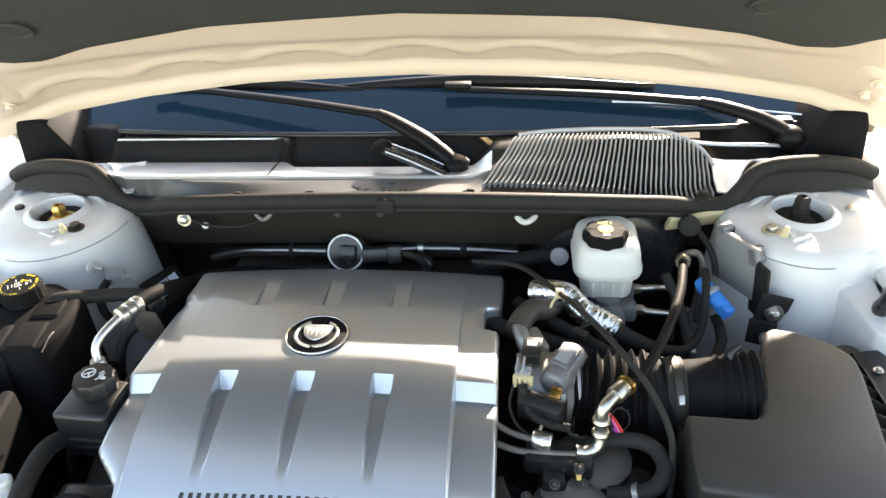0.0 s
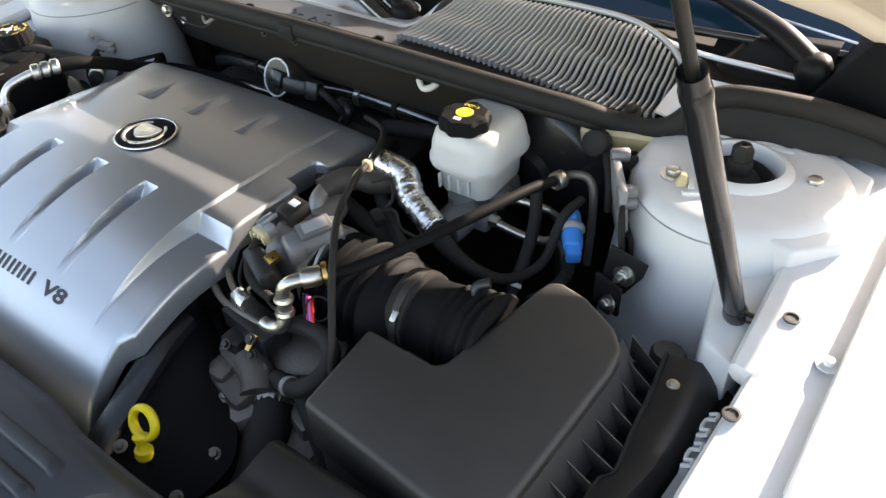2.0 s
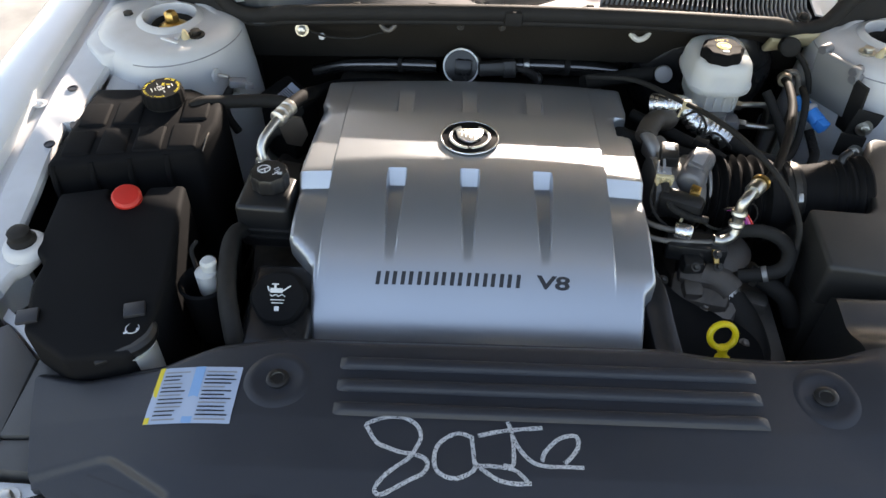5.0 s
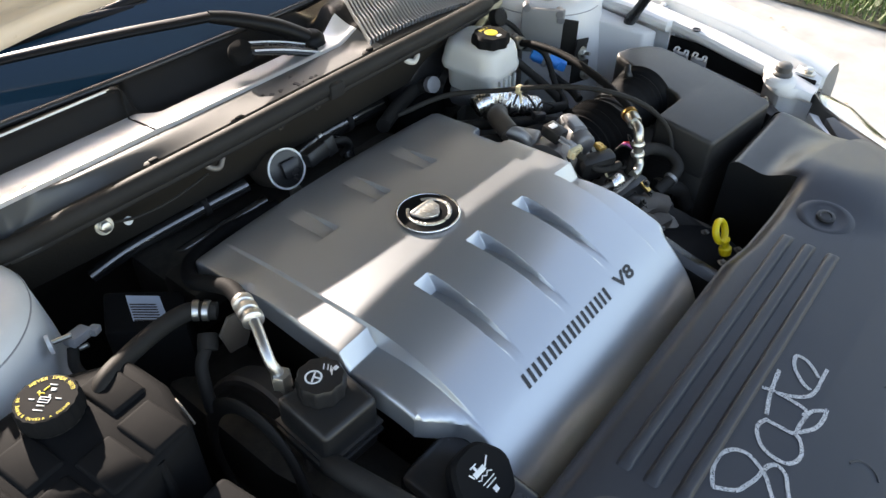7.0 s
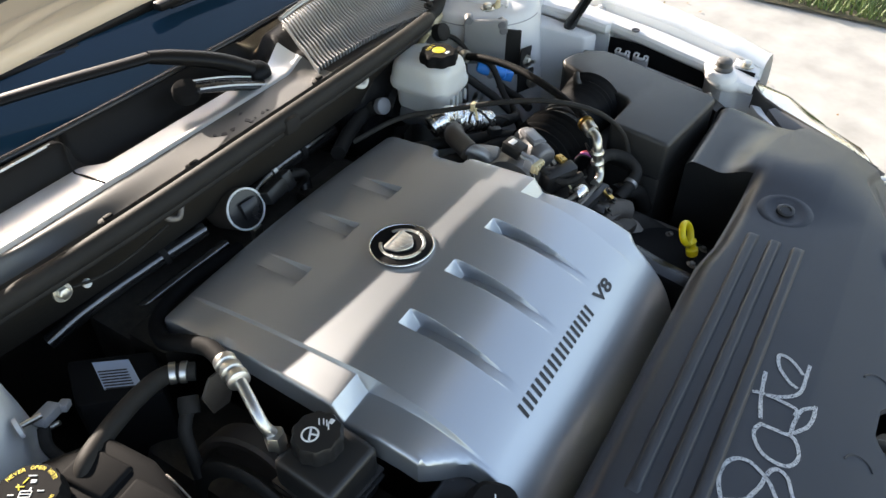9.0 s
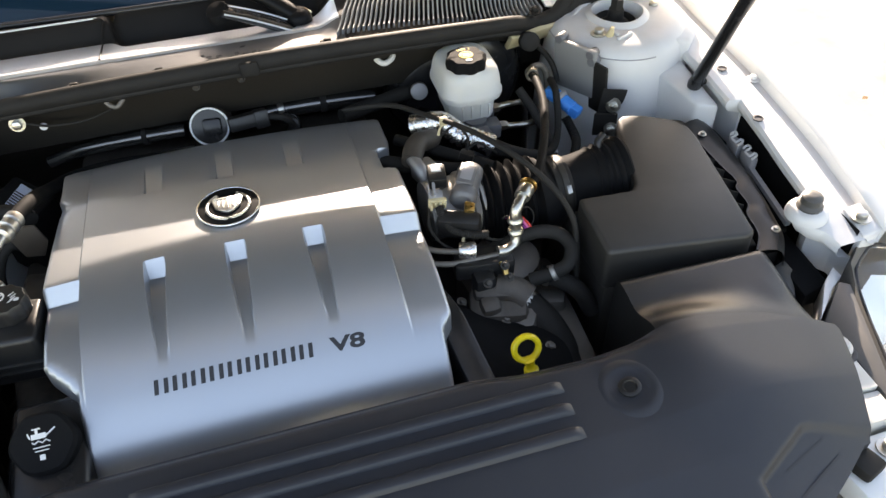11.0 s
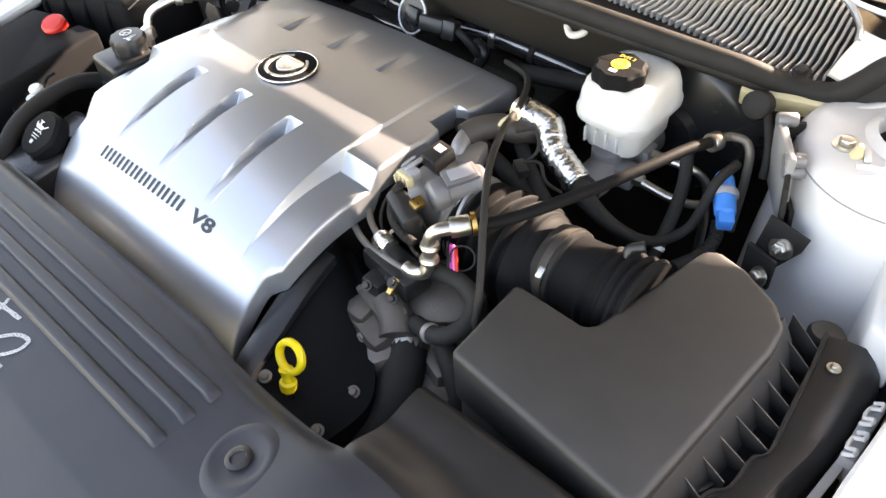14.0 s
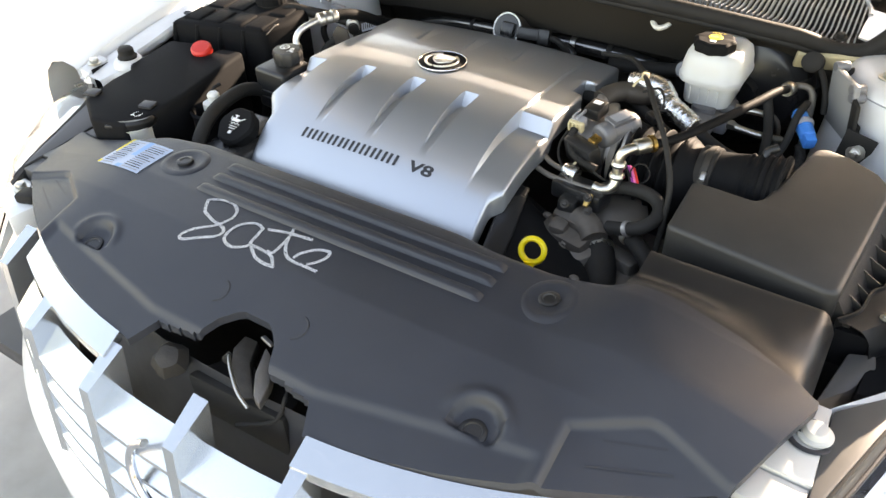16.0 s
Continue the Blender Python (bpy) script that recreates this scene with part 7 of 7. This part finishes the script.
ch = thing("pipe_clamp_bracket", (-0.30, 0.075, 0.92), "dull grimy clamp bracket below the hoses", "bracket")
part("plate", upright([(-0.300, -0.925), (-0.285, -0.945), (-0.262, -0.942), (-0.255, -0.91), (-0.268, -0.885), (-0.292, -0.890)], 0.062, 0.066, 0.001), CANB, ch)
part("collar", lathe([(0.012, -0.01), (0.013, 0.0), (0.012, 0.01)], (-0.305, 0.085, 0.905), (0.5, 0.5, 0.5), 16), RUBBER, ch)
part("lead", tube([(-0.305, 0.085, 0.905), (-0.325, 0.075, 0.890), (-0.335, 0.06, 0.87), (-0.34, 0.05, 0.84)], 0.008, 10), RUBBER, ch)
hose("power_steering_return_hose", [(-0.300, -0.118, 0.865), (-0.320, -0.138, 0.885), (-0.322, -0.185, 0.900), (-0.310, -0.262, 0.897), (-0.293, -0.318, 0.872), (-0.287, -0.335, 0.83)], 0.0125, RUBBER, "black hose bending down beside the oil filler", "hose", [(0.03, STEEL), (0.9, CAST)])
ac = hose("air_conditioning_pipe", [(-0.284, 0.011, 0.975), (-0.292, -0.007, 0.971), (-0.3, -0.025, 0.964), (-0.303, -0.036, 0.953), (-0.3, -0.043, 0.938), (-0.298, -0.048, 0.913)], 0.0064, ALU, "bent aluminium air conditioning pipe with crimps", "pipe", n=16)
for k in range(3):
    c0 = Vector((-0.2845, 0.01, 0.975)).lerp(Vector((-0.266, 0.065, 0.973)), 0.10 + 0.25 * k)
    part("crimp", lathe([(0.0095, -0.007), (0.0125, -0.005), (0.0125, 0.004), (0.0095, 0.007)], tuple(c0), (0.43, 0.90, -0.08), 20), ALU, ac, "bright crimp ring")
part("nut", lathe([(0.012, -0.006), (0.012, 0.008), (0.010, 0.012)], (-0.3, -0.045, 0.931), (0, 0, 1), 6), ALU, ac)
hose("air_conditioning_hose", [(-0.273, 0.045, 0.974), (-0.264, 0.080, 0.967), (-0.262, 0.125, 0.946), (-0.258, 0.175, 0.918), (-0.225, 0.225, 0.900), (-0.15, 0.255, 0.885), (-0.05, 0.26, 0.87)], 0.0105, TANKP, "black air conditioning hose behind the cover", "hose")
oil = thing("oil_filler", (-0.236, -0.27, 0.86), "black oil filler cap with white oil-can symbol", "oil cap")
part("valve_cover", prism([(-0.288, -0.20), (-0.198, -0.20), (-0.198, -0.335), (-0.288, -0.335)], 0.70, 0.865, 0.012, 3, top=lambda x, y: 0.884 + 0.12 * (y + 0.2)), GLOSSB, oil, "black valve cover corner")
OA = Vector((-0.03, -0.50, 0.86)).normalized()
oc = part("cap", lathe([(0.030, -0.024), (0.036, -0.018), (0.037, -0.002), (0.033, 0.003), (0.001, 0.004)], (-0.239, -0.278, 0.899), tuple(OA), 64, lobes=6, depth=0.05), TANKP, oil)
OU = OA.cross(Vector((1, 0, 0))).normalized()
OR = OU.cross(OA).normalized()


def oil_spot(a, b, w, h, turn=0):
    bm4 = box((0, 0, 0), (w, h, 0.0008), 0.0002, (0, 0, turn))
    for v in bm4.verts:
        p = v.co + Vector((a, b, 0))
        v.co = Vector((-0.239, -0.278, 0.899)) + OA * (0.0044 + p.z) + OR * p.x + OU * p.y
    return bm4


part("symbol", merge(oil_spot(-0.002, 0.008, 0.016, 0.006), oil_spot(0.011, 0.011, 0.012, 0.0016, 35), oil_spot(-0.004, 0.0135, 0.003, 0.006), oil_spot(-0.004, 0.0165, 0.009, 0.0016), oil_spot(-0.0125, 0.010, 0.0016, 0.007, 20),
                     *[oil_spot(-0.008 + 0.004 * k, 0.001 + 0.001 * (k % 2), 0.0045, 0.0012, 35 if k % 2 else -35) for k in range(5)],
                     oil_spot(0, -0.0045, 0.018, 0.0012), oil_spot(0, -0.0085, 0.015, 0.0012), oil_spot(0, -0.016, 0.006, 0.006)), PRINTW, oc, "white oil-can symbol")
th = thing("coolant_filter_housing", (-0.345, -0.23, 0.84), "black cylinder with a white plug inside", "housing")
part("cylinder", lathe([(0.028, 0.78), (0.031, 0.872), (0.034, 0.880), (0.031, 0.884), (0.027, 0.875), (0.026, 0.80)], (-0.350, -0.238, 0), n=32), TANKP, th)
part("plug", merge(lathe([(0.015, 0.86), (0.015, 0.895), (0.010, 0.898)], (-0.345, -0.233, 0), n=20), lathe([(0.010, 0.895), (0.011, 0.910), (0.008, 0.914)], (-0.340, -0.229, 0), n=16)), RESERV, th, "white plastic plug")
part("wire", tube([(-0.365, -0.215, 0.88), (-0.372, -0.20, 0.90), (-0.368, -0.185, 0.905)], 0.003, 8), RUBBER, th)
tag = thing("inner_label", (-0.36, 0.058, 0.933), "white bar-code label on a dark part", "label")
part("case", prism([(-0.33, 0.278), (-0.26, 0.198), (-0.30, 0.133), (-0.37, 0.208)], 0.76, 0.890, 0.008), TANKP, tag, "black case under the label")
part("paper", prism([(-0.316, 0.244), (-0.289, 0.210), (-0.307, 0.165), (-0.335, 0.198)], 0.8902, 0.8915, 0.0), PAPER, tag)
for k in range(7):
    a, b = Vector((-0.32, 0.23, 0.892)), Vector((-0.299, 0.204, 0.892))
    d = Vector((-0.0165, -0.040, 0)) * (0.12 + 0.12 * k)
    part("print_bar", tube([a + d, b + d], 0.0012, 4, 2, flat=0.3), PRINTB, tag)

# ---------------------------------------------------------------- driver side small parts
ecu = thing("control_module", (0.61, 0.22, 0.93), "grey metal control module in a black bracket", "control module")
part("case", box((0.607, 0.220, 0.936), (0.010, 0.084, 0.096), 0.003, (0, -6, 32)), PAINTG, ecu, "grey metal case")
for p in ((0.590, 0.249, 0.983), (0.624, 0.194, 0.975), (0.627, 0.192, 0.962)):
    part("lug", lathe([(0.007, -0.011), (0.0085, -0.009), (0.0085, 0.009), (0.007, 0.011)], p, (0.8, 0.55, 0), 14), CASTL, ecu, "cast lug")
part("bracket", merge(box((0.598, 0.258, 0.940), (0.030, 0.006, 0.075), 0.002, (0, -6, 32)), box((0.633, 0.176, 0.915), (0.006, 0.040, 0.10), 0.002, (0, -6, 20)), box((0.622, 0.213, 0.900), (0.006, 0.088, 0.05), 0.002, (0, -6, 32))), RUBBER, ecu, "black folded bracket")
part("bracket_plate", upright([(0.630, -0.930), (0.676, -0.918), (0.672, -0.898), (0.652, -0.862), (0.622, -0.872)], 0.149, 0.152, 0.0006), RUBBER, ecu, "black bracket plate")
bolt("plate_bolt", (0.651, 0.148, 0.894), (-0.15, -0.95, 0.25), 0.008, ecu, STEEL, washer=1.7)
bolt("plate_bolt", (0.643, 0.129, 0.858), (-0.5, -0.8, 0.3), 0.008, ecu, STEEL, washer=1.5)
part("plate_stud", tube([(0.651, 0.146, 0.895), (0.648, 0.128, 0.900)], 0.0035, 10, 2), STEEL, ecu)
part("lower_arm", box((0.636, 0.140, 0.862), (0.040, 0.006, 0.045), 0.002, (0, 0, -20)), RUBBER, ecu, "black lower arm of the bracket")
bl = thing("blue_sensor", (0.568, 0.178, 0.90), "blue plastic sensor plug in a grey clip", "sensor")
part("body", merge(lathe([(0.008, -0.030), (0.0122, -0.026), (0.0132, 0.0), (0.0122, 0.022), (0.008, 0.030)], (0.566, 0.180, 0.904), (-0.50, 0.80, 0.28), 20), box((0.582, 0.154, 0.894), (0.018, 0.022, 0.020), 0.003, (15, 0, 32))), BLUE, bl)
part("clip", ring_mesh((0.566, 0.180, 0.904), 0.0130, 0.0035, (-0.50, 0.80, 0.28), 24, flat=1.6), GREYP, bl, "grey plastic band")
part("lead", tube([(0.572, 0.165, 0.875), (0.578, 0.148, 0.86), (0.575, 0.12, 0.855), (0.56, 0.09, 0.85)], 0.008, 12, wave=lambda s: 1 + 0.08 * math.sin(s * 1500), per=16), RUBBER, bl, "black corrugated lead")
hv = thing("heater_valve", (0.55, 0.30, 0.97), "black valve on a pale bracket below the cowl", "valve")
part("bracket", box((0.580, 0.322, 0.958), (0.14, 0.012, 0.036), 0.004, (30, 0, 15)), BEIGE, hv, "pale yellow bracket")
part("knob", lathe([(0.017, 0), (0.017, 0.018), (0.013, 0.021), (0.003, 0.021)], (0.545, 0.292, 0.962), (-0.1, -0.9, 0.4), 24), RUBBER, hv)
part("lead", tube([(0.556, 0.285, 0.958), (0.57, 0.265, 0.945), (0.58, 0.25, 0.925), (0.585, 0.24, 0.90)], 0.005, 10), RUBBER, hv)
hose("wire_loom", [(0.50, 0.21, 0.92), (0.515, 0.18, 0.895), (0.525, 0.14, 0.87), (0.528, 0.10, 0.84), (0.525, 0.08, 0.80)], 0.008, RUBBER, "black taped wire loom beside the airbox", "wire loom", [(0.7, PRINTW)])
hose("engine_harness", [(0.21, 0.11, 0.91), (0.26, 0.085, 0.905), (0.33, 0.07, 0.89), (0.40, 0.05, 0.88), (0.46, 0.03, 0.85)], 0.012, RUBBER, "black taped engine harness", "wire loom")
hose("transmission_hose", [(0.27, 0.16, 0.90), (0.33, 0.105, 0.90), (0.39, 0.06, 0.893), (0.44, 0.045, 0.87)], 0.0095, RUBBER, "black hose under the loop of cable", "hose")
